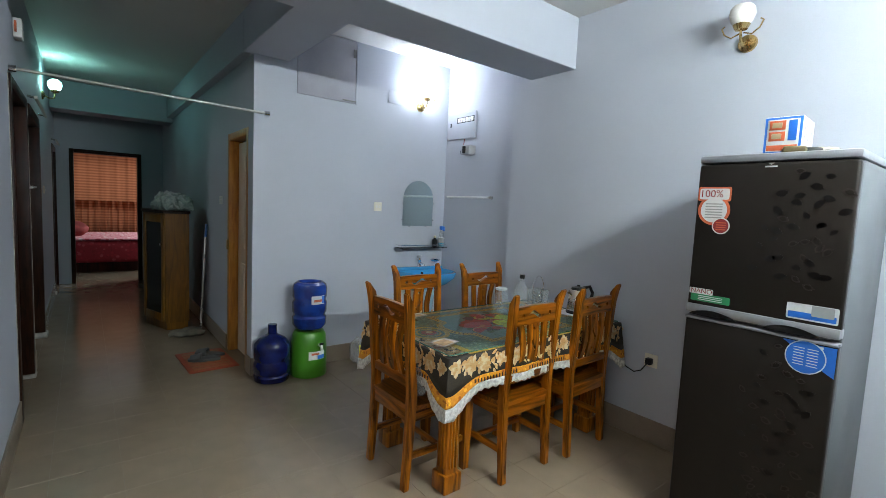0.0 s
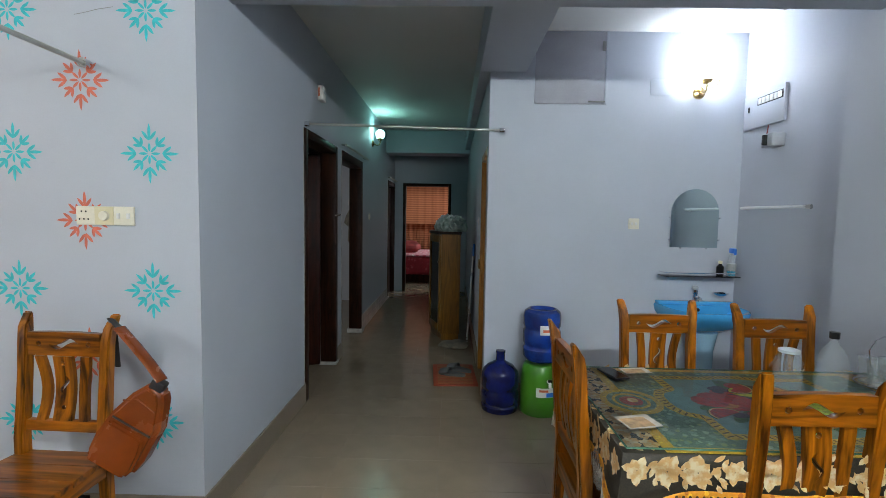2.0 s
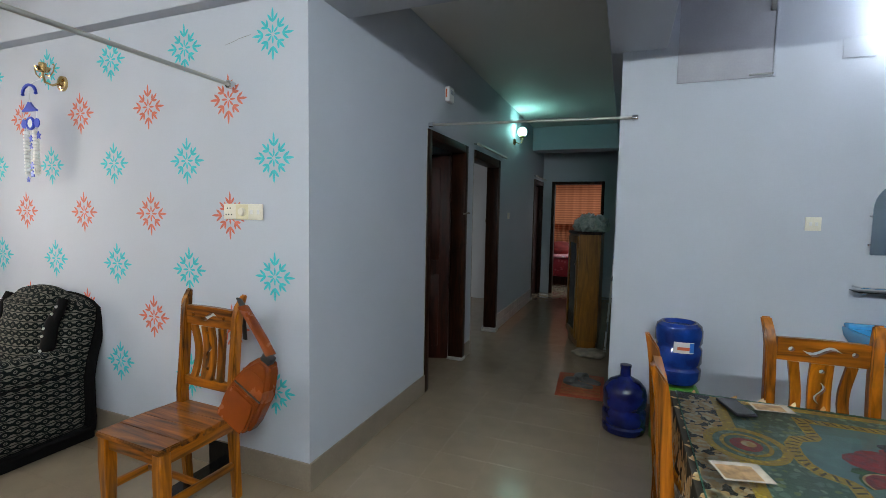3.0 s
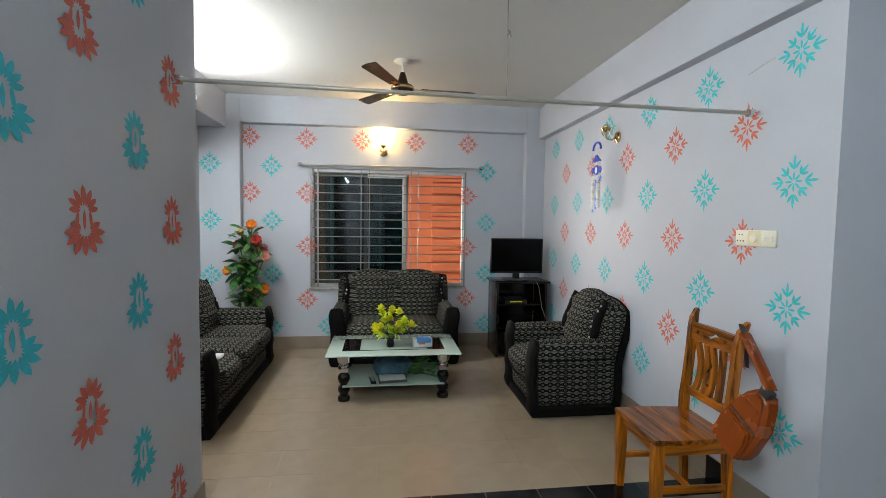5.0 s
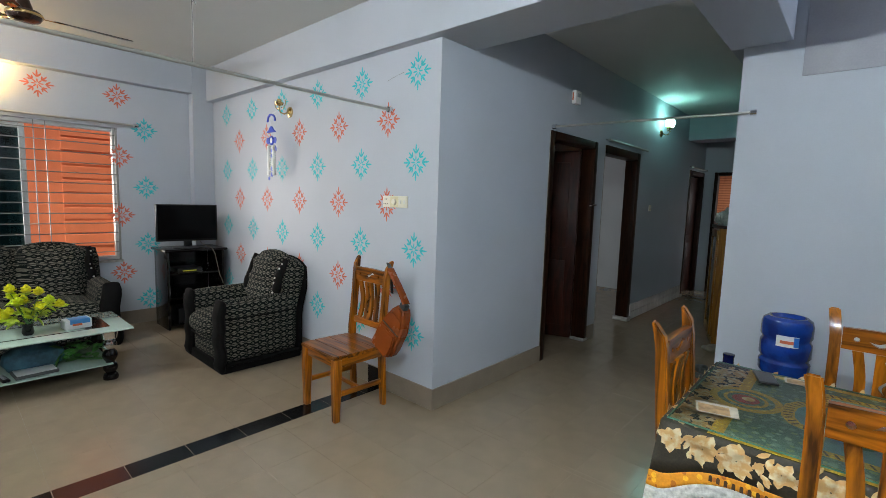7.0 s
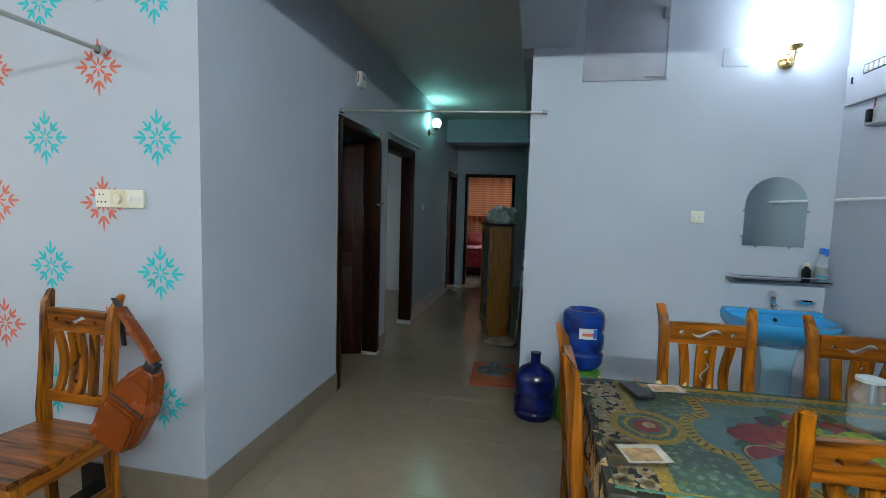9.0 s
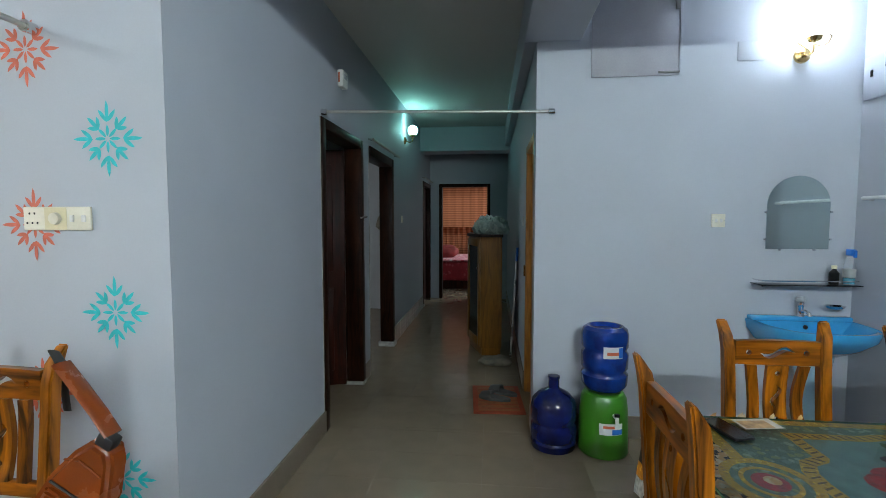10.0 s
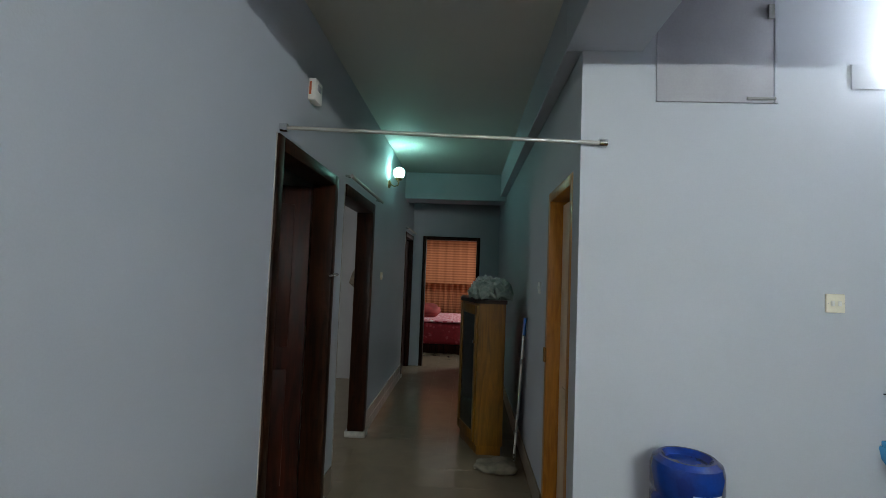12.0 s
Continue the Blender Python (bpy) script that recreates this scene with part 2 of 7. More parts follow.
TEALTHIN = mat("thin_teal_stencil_paint", (0.03, 0.56, 0.60), 0.6, var=0.14, scale=30)
CORALTHIN = mat("thin_coral_stencil_paint", (0.68, 0.15, 0.085), 0.6, var=0.14, scale=30)
CORAL = mat("coral_stencil_paint", (0.60, 0.115, 0.075), 0.6, var=0.12, scale=30)
DOORW = wood("dark_door_wood", (0.007, 0.0014, 0.0008), (0.034, 0.007, 0.003), 0.45, coat=0.0, spec=0.1)
FRAMEW = wood("brown_frame_wood", (0.005, 0.0016, 0.0008), (0.028, 0.008, 0.0026), 0.42, coat=0.0, spec=0.12)
OAKF = wood("orange_frame_wood", (0.32, 0.115, 0.014), (0.54, 0.23, 0.036), 0.35)
CHAIRW = wood("varnished_chair_wood", (0.034, 0.008, 0.0007), (0.39, 0.122, 0.004), 0.33, (11, 11, 1.1), coat=0.5, spec=0.15)
CHAIRX = wood("varnished_rail_wood", (0.03, 0.007, 0.0006), (0.32, 0.095, 0.004), 0.33, (1.1, 11, 11), coat=0.5, spec=0.15)
CHAIRY = wood("varnished_side_wood", (0.034, 0.008, 0.0007), (0.39, 0.122, 0.004), 0.33, (11, 1.1, 11), coat=0.5, spec=0.15)
OAK = wood("golden_cabinet_wood", (0.12, 0.045, 0.003), (0.25, 0.105, 0.007), 0.36, coat=0.0, spec=0.3)
STEEL = mat("brushed_steel", (0.62, 0.61, 0.58), 0.28, 1.0, var=0.08)
DULLSTEEL = mat("grey_painted_steel", (0.30, 0.30, 0.29), 0.45, 0.6, var=0.12)
ROD = mat("grey_steel_rod", (0.46, 0.45, 0.42), 0.42, 0.7, var=0.02, fine=0.02)
CHROME = mat("chrome", (0.75, 0.75, 0.76), 0.08, 1.0, var=0.03)
BRASS = mat("polished_brass", (0.70, 0.50, 0.22), 0.2, 1.0, var=0.08)
WHITEP = mat("white_plastic", (0.74, 0.73, 0.70), 0.35, var=0.03)
CREAMP = mat("cream_plastic", (0.74, 0.70, 0.57), 0.35, var=0.04)
YELLOWP = mat("yellowed_plastic", (0.70, 0.63, 0.40), 0.4, var=0.06)
BLACKP = mat("black_plastic", (0.007, 0.007, 0.008), 0.3, var=0.1, spec=0.25)
GREYP = mat("grey_plastic", (0.36, 0.38, 0.40), 0.4, var=0.05)
CHALK = mat("cement_and_edge_highlight", (0.48, 0.46, 0.42), 0.85, var=0.2, scale=20, bump=0.3)
FABRIC = chain_fabric("chain_pattern_fabric")
VELVET = mat("black_velvet", (0.004, 0.0036, 0.0036), 0.8, spec=0.12, var=0.15, scale=30)
LACQ = mat("black_lacquer", (0.006, 0.005, 0.005), 0.14, var=0.1, spec=0.35)
FRIDGED = mat("charcoal_fridge_door", (0.016, 0.013, 0.011), 0.34, 0.0, var=0.05, scale=2.5, fine=0.03, spec=0.14)
FRIDGEG = mat("silver_grey_fridge_body", (0.27, 0.28, 0.30), 0.38, 0.25, var=0.03)
LEAFD = mat("dark_leaf_print", (0.002, 0.0017, 0.0016), 0.3, var=0.1, spec=0.3)
LEAFL = mat("pale_leaf_print", (0.024, 0.019, 0.016), 0.3, var=0.1, spec=0.3)
BLUEJAR = mat("blue_bottle_plastic", (0.006, 0.036, 0.22), 0.14, var=0.15, scale=9, second=(0.005, 0.018, 0.13))
DARKJAR = mat("dark_blue_bottle_plastic", (0.004, 0.009, 0.085), 0.12, var=0.15, scale=9, second=(0.003, 0.005, 0.045))
GREENP = mat("green_plastic", (0.045, 0.19, 0.010), 0.32, var=0.06)
SINKB = mat("light_blue_ceramic", (0.06, 0.33, 0.64), 0.1, var=0.03, coat=0.5)
PEDB = mat("pale_blue_ceramic", (0.33, 0.52, 0.66), 0.15, var=0.03)
MIRROR = mat("mirror_silver", (0.62, 0.74, 0.74), 0.02, 1.0, var=0.0, fine=0.0)
TINT = sheet_glass("dark_tinted_glass", (0.22, 0.38, 0.40), 1.5)
SMOKE = sheet_glass("smoked_shelf_glass", (0.03, 0.045, 0.05), 1.5)
CLEAR = sheet_glass("clear_glass", (0.93, 0.97, 0.96), 1.25)
THINPET = clear_film("thin_clear_plastic", (0.66, 0.72, 0.74), 0.15)
TUMBLER = clear_film("drinking_glass", (0.60, 0.66, 0.66), 0.16, 0.06)
FROST = mat("frosted_table_glass", (0.44, 0.56, 0.49), 0.1, var=0.05, coat=0.5)
LEATHER = mat("tan_leather", (0.23, 0.045, 0.005), 0.26, var=0.12, scale=9, bump=0.2, bscale=220)
RUBBER = mat("black_strap", (0.015, 0.014, 0.014), 0.55)
REDMAT = mat("red_brown_mat", (0.36, 0.055, 0.016), 0.75, var=0.15, scale=25, bump=0.4, bscale=200)
REDMAT2 = mat("orange_brown_mat", (0.34, 0.11, 0.035), 0.75, var=0.15, scale=25, bump=0.4, bscale=200)
GREYRUB = mat("grey_rubber", (0.07, 0.075, 0.075), 0.6, var=0.12)
PALECLOTH = mat("pale_green_cloth", (0.42, 0.48, 0.43), 0.85, var=0.15, scale=12, second=(0.25, 0.32, 0.29))
RAGCL = mat("beige_rag", (0.28, 0.24, 0.18), 0.9, var=0.2, scale=14)
REDBED = spots("red_blanket", (0.28, 0.012, 0.02), [(0.36, 0.016, 0.025), (0.42, 0.06, 0.07), (0.24, 0.01, 0.016)], 16, 0.4, 0.8)
PINKP = mat("red_pillow_cloth", (0.26, 0.03, 0.025), 0.8, var=0.2, scale=9)
ORANGE = mat("orange_plaster", (0.78, 0.22, 0.085), 0.75, var=0.06, scale=3, bump=0.15)
ALU = mat("aluminium_window_frame", (0.52, 0.53, 0.53), 0.35, 0.6, var=0.06)
LEAFG = mat("plastic_leaf_green", (0.05, 0.20, 0.03), 0.4, var=0.25, scale=30)
LIME = mat("lime_petal", (0.78, 0.88, 0.03), 0.5, var=0.15, scale=30)
YELLOW = mat("yellow_petal", (0.90, 0.86, 0.03), 0.5, var=0.12, scale=30)
ORNG = mat("orange_petal", (0.75, 0.22, 0.02), 0.5, var=0.2, scale=30)
REDP = mat("red_petal", (0.50, 0.03, 0.03), 0.5, var=0.2, scale=30)
PINK = mat("pink_petal", (0.68, 0.24, 0.22), 0.5, var=0.15, scale=30)
STICKW = mat("white_sticker", (0.70, 0.72, 0.72), 0.3)
STICKB = mat("blue_sticker", (0.02, 0.16, 0.62), 0.3)
STICKO = mat("orange_red_sticker", (0.62, 0.13, 0.05), 0.3)
STICKG = mat("green_sticker", (0.02, 0.22, 0.08), 0.3)
DARKRED = mat("dark_red_print", (0.28, 0.02, 0.02), 0.35)
GREYPR = mat("grey_print", (0.35, 0.37, 0.36), 0.4)
CLOTHTOP = spots("green_printed_cloth", (0.085, 0.15, 0.10), [(0.25, 0.34, 0.23), (0.15, 0.24, 0.17), (0.20, 0.25, 0.09)], 38, 0.42, 0.45, 0.4)
GOLDPR = spots("gold_printed_border", (0.52, 0.31, 0.012), [(0.72, 0.48, 0.03), (0.36, 0.2, 0.012)], 60, 0.35, 0.45, 0.4)
BLUEPR = mat("pale_blue_print", (0.15, 0.29, 0.27), 0.45, var=0.15, scale=20)
NETFLO = mat("dark_net_cloth", (0.032, 0.024, 0.013), 0.7, var=0.3, scale=160, fine=0.2)
CREAM = mat("cream_flower_print", (0.68, 0.56, 0.34), 0.65, var=0.12, scale=40, second=(0.58, 0.34, 0.13))
ORBAND = spots("orange_scalloped_band", (0.62, 0.24, 0.008), [(0.80, 0.42, 0.02), (0.38, 0.11, 0.006)], 42, 0.36, 0.7, 0.2)
LACE = mat("white_lace", (0.70, 0.69, 0.66), 0.8, var=0.25, scale=60, bump=0.5)
FRUITR = mat("red_fruit_print", (0.50, 0.015, 0.015), 0.4, var=0.3, scale=40)
FRUITG = mat("green_fruit_print", (0.60, 0.70, 0.02), 0.4, var=0.3, scale=40)
FRUITO = mat("orange_fruit_print", (0.62, 0.25, 0.02), 0.4, var=0.3, scale=40)
FRUITL = mat("leaf_green_print", (0.03, 0.15, 0.03), 0.4, var=0.3, scale=40)
FRUITP = mat("purple_fruit_print", (0.035, 0.025, 0.07), 0.4, var=0.3, scale=40)
TUBEG = glow("tube_light", (0.88, 0.965, 0.965), TUBE)
TUBEW = glow("neutral_tube_light", (0.97, 0.985, 0.96), LIVING)
WASHG = (glow("cool_bulb_shade", (0.80, 0.88, 1.0), WASH * 0.5), glow("cool_bulb", (0.80, 0.88, 1.0), WASH * 2.4))
CORRG = (glow("green_white_bulb_shade", (0.40, 1.0, 0.86), CORR * 0.5), glow("green_white_bulb", (0.40, 1.0, 0.86), CORR * 2.4))
WARMG = (glow("warm_bulb_shade", (1.0, 0.62, 0.20), WARM * 0.5), glow("warm_bulb", (1.0, 0.62, 0.20), WARM * 2.4))
SHADEOFF = mat("milky_glass_shade", (0.70, 0.68, 0.64), 0.25, var=0.04)
CURTAIN = bpy.data.materials.new("orange_curtain_cloth")
CURTAIN.use_nodes = True
_c = CURTAIN.node_tree
_tr, _df, _mx = (_c.nodes.new(k) for k in ("ShaderNodeBsdfTranslucent", "ShaderNodeBsdfDiffuse", "ShaderNodeMixShader"))
_tr.inputs[0].default_value, _df.inputs[0].default_value, _mx.inputs[0].default_value = (0.40, 0.14, 0.065, 1), (0.26, 0.09, 0.045, 1), 0.35
_tc, _wv, _rp = (_c.nodes.new(k) for k in ("ShaderNodeTexCoord", "ShaderNodeTexWave", "ShaderNodeValToRGB"))
_wv.bands_direction, _wv.inputs["Scale"].default_value, _wv.inputs["Distortion"].default_value = "Z", 5.5, 0.6
_rp.color_ramp.elements[0].color, _rp.color_ramp.elements[1].color = (0.20, 0.065, 0.03, 1), (0.42, 0.16, 0.075, 1)
_c.links.new(_tc.outputs["Object"], _wv.inputs["Vector"])
_c.links.new(_wv.outputs["Fac"], _rp.inputs["Fac"])
_c.links.new(_rp.outputs[0], _tr.inputs[0])
_c.links.new(_tr.outputs[0], _mx.inputs[1])
_c.links.new(_df.outputs[0], _mx.inputs[2])
_c.links.new(_mx.outputs[0], _c.nodes["Material Output"].inputs[0])


# ---- shape helpers ----
def bm_box(bm, x0, x1, y0, y1, z0, z1, bev=0.0, seg=2, m=None):
    r = bmesh.ops.create_cube(bm, size=1)
    for v in r["verts"]:
        v.co = Vector((x0 + (v.co.x + 0.5) * (x1 - x0), y0 + (v.co.y + 0.5) * (y1 - y0), z0 + (v.co.z + 0.5) * (z1 - z0)))
    vs = r["verts"]
    if bev:
        es = list({e for v in vs for e in v.link_edges})
        out = bmesh.ops.bevel(bm, geom=es, offset=bev, segments=seg, affect="EDGES", profile=0.5)
        vs = list({v for f in out["faces"] for v in f.verts} | {v for v in vs if v.is_valid})
    if m is not None:
        bmesh.ops.transform(bm, matrix=m, verts=vs)
    return bm


def box(x0, x1, y0, y1, z0, z1, bev=0.0, seg=2):
    return bm_box(bmesh.new(), x0, x1, y0, y1, z0, z1, bev, seg)


def bm_lathe(bm, prof, at=(0, 0, 0), n=24, squash=1.0):
    rings = []
    for r, z in prof:
        rings.append([bm.verts.new((at[0] + r * math.cos(2 * math.pi * i / n), at[1] + squash * r * math.sin(2 * math.pi * i / n), at[2] + z)) for i in range(n)])
    for a, b in zip(rings, rings[1:]):
        for i in range(n):
            bm.faces.new((a[i], a[(i + 1) % n], b[(i + 1) % n], b[i]))
    if prof[0][0] > 1e-5:
        bm.faces.new(rings[0][::-1])
    if prof[-1][0] > 1e-5:
        bm.faces.new(rings[-1])
    bmesh.ops.remove_doubles(bm, verts=[v for rg in rings for v in rg], dist=1e-6)
    return bm


def lathe(prof, at=(0, 0, 0), n=24, squash=1.0):
    return bm_lathe(bmesh.new(), prof, at, n, squash)


def bm_tube(bm, pts, r, n=10, cap=True, flat=None):
    """A bar of radius r (a number, or one for each point) along pts."""
    pts = [Vector(p) for p in pts]
    rs = r if isinstance(r, (list, tuple)) else [r] * len(pts)
    rings, up = [], None
    for i, p in enumerate(pts):
        d = (pts[min(i + 1, len(pts) - 1)] - pts[max(i - 1, 0)]).normalized()
        if up is None:
            up = Vector((0, 0, 1)) if abs(d.z) < 0.9 else Vector((1, 0, 0))
        side = d.cross(up).normalized()
        up = side.cross(d).normalized()
        k = flat or 1.0
        rings.append([bm.verts.new(p + rs[i] * (side * math.cos(2 * math.pi * j / n) + up * k * math.sin(2 * math.pi * j / n))) for j in range(n)])
    for a, b in zip(rings, rings[1:]):
        for j in range(n):
            bm.faces.new((a[j], b[j], b[(j + 1) % n], a[(j + 1) % n]))
    if cap:
        bm.faces.new(rings[0])
        bm.faces.new(rings[-1][::-1])
    return bm


def tube(pts, r, n=10, flat=None):
    return bm_tube(bmesh.new(), pts, r, n, True, flat)


def plate(loops, thick, bev=0.0):
    """A flat piece in the xy plane from an outline and holes, with its thickness upwards."""
    bm = bmesh.new()
    for lp in loops:
        vs = [bm.verts.new((x, y, 0)) for x, y in lp]
        for a, b in zip(vs, vs[1:] + vs[:1]):
            bm.edges.new((a, b))
    bmesh.ops.triangle_fill(bm, use_beauty=True, use_dissolve=False, edges=bm.edges[:], normal=(0, 0, 1))
    ext = bmesh.ops.extrude_face_region(bm, geom=bm.faces[:])
    bmesh.ops.translate(bm, vec=(0, 0, thick), verts=[v for v in ext["geom"] if isinstance(v, bmesh.types.BMVert)])
    bmesh.ops.recalc_face_normals(bm, faces=bm.faces[:])
    return bm


def turned(bm, m):
    bmesh.ops.transform(bm, matrix=m, verts=bm.verts[:])
    return bm


UPX = Matrix(((1, 0, 0, 0), (0, 0, -1, 0), (0, 1, 0, 0), (0, 0, 0, 1)))  # xy outline to the xz plane, thickness towards -y
UPY = Matrix(((0, 0, 1, 0), (1, 0, 0, 0), (0, 1, 0, 0), (0, 0, 0, 1)))  # xy outline to the yz plane, thickness towards +x


def part(name, bm, material, parent=None, label="", smooth=True, angle=35):
    me = bpy.data.meshes.new(name)
    bmesh.ops.recalc_face_normals(bm, faces=bm.faces[:])
    bm.normal_update()
    if smooth:
        lim = radians(angle)
        for f in bm.faces:
            f.smooth = True
        for e in bm.edges:
            if len(e.link_faces) == 2 and e.calc_face_angle(0) > lim:
                e.smooth = False
    bm.to_mesh(me)
    bm.free()
    me.materials.append(material)
    ob = new(name, me)
    ob.parent = parent
    if label:
        ob["label"] = label
    return ob


def again(name, ob, m):
    """One more object on the mesh of ob, under the same parent."""
    o = new(name, ob.data)
    o.parent = ob.parent
    o.matrix_basis = m
    return o


def thing(name, m, label, category, group="", kind=""):
    return tagged(_at(new(name), m), label, category, group, kind)


def _at(ob, m):
    ob.matrix_basis = m
    ob.empty_display_size = 0.1
    return ob


def setting(name, bm, material, label="", category=""):
    return tagged(part(name, bm, material, None, "", False), label, category, "", "structure")


def leaf_outline(length, width, n=5):
    pts = []
    for i in range(n + 1):
        t = i / n
        pts.append((t * length, width * 0.5 * math.sin(math.pi * min(1, t * 0.92 + 0.04)) ** 0.8))
    return pts + [(x, -y) for x, y in reversed(pts[1:-1])]


# ---- the setting ----
CZ = 2.89                      # ceiling
XL, XR = 0.578, 1.98           # corridor walls
YP, YW = 2.82, 4.402           # patterned wall, wash wall
XF, XN = 3.80, 3.92            # fridge wall, washing niche
YE = 9.70                      # bedroom doorway wall
YS = -1.12                     # living room south wall
XW, XV = -3.065, -3.18          # window wall: columns, set-back panel
YQ = -0.045                    # partition face

ceiling = setting("ceiling", box(-3.4, 4.2, -1.4, 13.2, CZ, CZ + 0.15), CEIL, "plain white painted ceiling", "ceiling")
setting("wall_living_north", box(-3.4, 0.453, YP, 2.945, 0, CZ), PAINT, "blue painted wall with stencilled flowers", "wall")


def wall_with_doors(x0, thick, y0, y1, doors):
    """A wall across x from y0 to y1 with door openings (from, to, height) down to the floor."""
    out = [(y0, 0.0)]
    for a, b, h in doors:
        out += [(a, 0.0), (a, h), (b, h), (b, 0.0)]
    return turned(turned(plate([out + [(y1, 0.0), (y1, CZ), (y0, CZ)]], thick), UPY), pose(x0, 0, 0))


setting("wall_corridor_west", wall_with_doors(0.453, 0.125, YP, YE, ((4.30, 5.23, 2.10), (5.47, 6.47, 2.10), (8.80, 9.66, 2.08))), PAINT, "blue-grey painted corridor wall with three doorways", "wall")
setting("wall_corridor_east", wall_with_doors(XR, 0.125, YW, YE, ((4.56, 5.20, 2.02),)), PAINT, "blue-grey painted corridor wall with one doorway", "wall")
setting("wall_wash", box(XR + 0.125, 4.2, YW, YW + 0.125, 0, CZ), PAINT, "blue painted wall above the wash basin", "wall")
setting("wall_niche", box(XN, 4.2, 3.34, YW, 0, CZ), PAINT, "blue painted side wall of the washing niche", "wall")
setting("wall_dining_east", box(XF, 4.2, YQ, 3.34, 0, CZ), PAINT, "blue painted wall behind the refrigerator", "wall")
setting("wall_partition", box(-0.13, 4.2, -1.4, YQ, 0, CZ), PAINT, "blue painted partition wall with stencilled flowers", "wall")
setting("wall_living_south", box(-3.4, -0.13, -1.4, YS, 0, CZ), PAINT, "blue painted living room wall", "wall")
ww = bmesh.new()
WY0, WY1, WZ0, WZ1 = 0.045, 1.885, 0.725, 2.115
for y0, y1, z0, z1 in ((YS, WY0, 0, CZ), (WY1, YP, 0, CZ), (WY0, WY1, 0, WZ0), (WY0, WY1, WZ1, CZ)):
    bm_box(ww, -3.4, XV, y0, y1, z0, z1)
setting("wall_window", ww, PAINT, "blue painted window wall with stencilled flowers", "wall")
setting("trim_window_wall_north", box(XV, XW, 2.59, YP, 0, CZ, 0.004, 1), PAINT, "blue painted corner column", "column")
setting("trim_window_wall_south", box(XV, XW, YS, -0.69, 0, CZ, 0.004, 1), PAINT, "blue painted corner column", "column")
setting("trim_window_wall_lintel", box(XV, XW, -0.69, 2.59, 2.585, CZ, 0.004, 1), PAINT, "blue painted lintel beam", "beam")
setting("beam_cross", box(XW + 0.004, XF, 2.742, 3.17, 2.52, CZ - 0.002, 0.004, 1), PAINT, "blue painted concrete ceiling beam", "beam")
setting("beam_south", box(XW + 0.004, -0.134, YS + 0.002, -0.83, 2.52, CZ - 0.002, 0.004, 1), PAINT, "blue painted concrete ceiling beam", "beam")
setting("beam_lengthwise", box(1.90, 2.255, 3.17, YW - 0.002, 2.583, CZ - 0.002, 0.004, 1), PAINT, "blue painted concrete ceiling beam", "beam")
setting("beam_corridor", box(1.90, XR - 0.001, YW + 0.001, 8.55, 2.583, CZ - 0.002, 0.004, 1), PAINT, "blue painted beam along the corridor", "beam")
setting("beam_corridor_end", box(XL + 0.001, XR - 0.001, 8.55, 8.95, 2.52, CZ - 0.002, 0.004, 1), PAINT, "blue painted beam across the corridor", "beam")
ew = bmesh.new()
for x0, x1, z0 in ((-3.3, 0.78, 0), (0.78, 1.64, 2.06), (1.64, 4.2, 0)):
    bm_box(ew, x0, x1, YE, YE + 0.125, z0, CZ)
setting("wall_corridor_end", ew, PAINT, "blue-grey painted wall round the bedroom doorway", "wall")
# rooms beyond the doorways
ROOMP = mat("pale_room_paint", (0.55, 0.57, 0.58), 0.65, var=0.04, scale=2)
setting("wall_room_1", box(-3.3, 0.453, 5.30, 5.40, 0, CZ), ROOMP, "pale painted wall between two rooms", "wall")
setting("wall_room_2", box(-3.3, 0.453, 8.60, 8.70, 0, CZ), ROOMP, "pale painted wall between two rooms", "wall")
# the opening at y 6.55 to 7.85 is unseen, added for the side room's lamp
rw = bmesh.new()
for y0, y1, z0, z1 in ((2.945, 6.55, 0, CZ), (7.85, 13.0, 0, CZ), (6.55, 7.85, 0, 0.85), (6.55, 7.85, 2.15, CZ)):
    bm_box(rw, -3.4, -3.3, y0, y1, z0, z1)
setting("wall_rooms_west", rw, ROOMP, "pale painted outer wall", "wall")
setting("wall_bath_north", box(XR + 0.125, 4.2, 6.2, 6.3, 0, CZ), ROOMP, "pale bathroom wall", "wall")
# the opening at y 11.1 to 12.3 is unseen, added for the bedroom's lamp
be = bmesh.new()
for y0, y1, z0, z1 in ((-1.4, 11.1, 0, CZ), (12.3, 13.0, 0, CZ), (11.1, 12.3, 0, 1.4), (11.1, 12.3, 2.1, CZ)):
    bm_box(be, 4.2, 4.3, y0, y1, z0, z1)
setting("wall_bath_east", be, ROOMP, "pale outer wall", "wall")
bw = bmesh.new()
BX0, BX1, BZ0, BZ1 = 0.05, 2.35, 0.75, 2.15
for x0, x1, z0, z1 in ((-3.4, BX0, 0, CZ), (BX1, 4.3, 0, CZ), (BX0, BX1, 0, BZ0), (BX0, BX1, BZ1, CZ)):
    bm_box(bw, x0, x1, 12.9, 13.05, z0, z1)
setting("wall_bedroom_north", bw, ROOMP, "pale bedroom wall with a window", "wall")

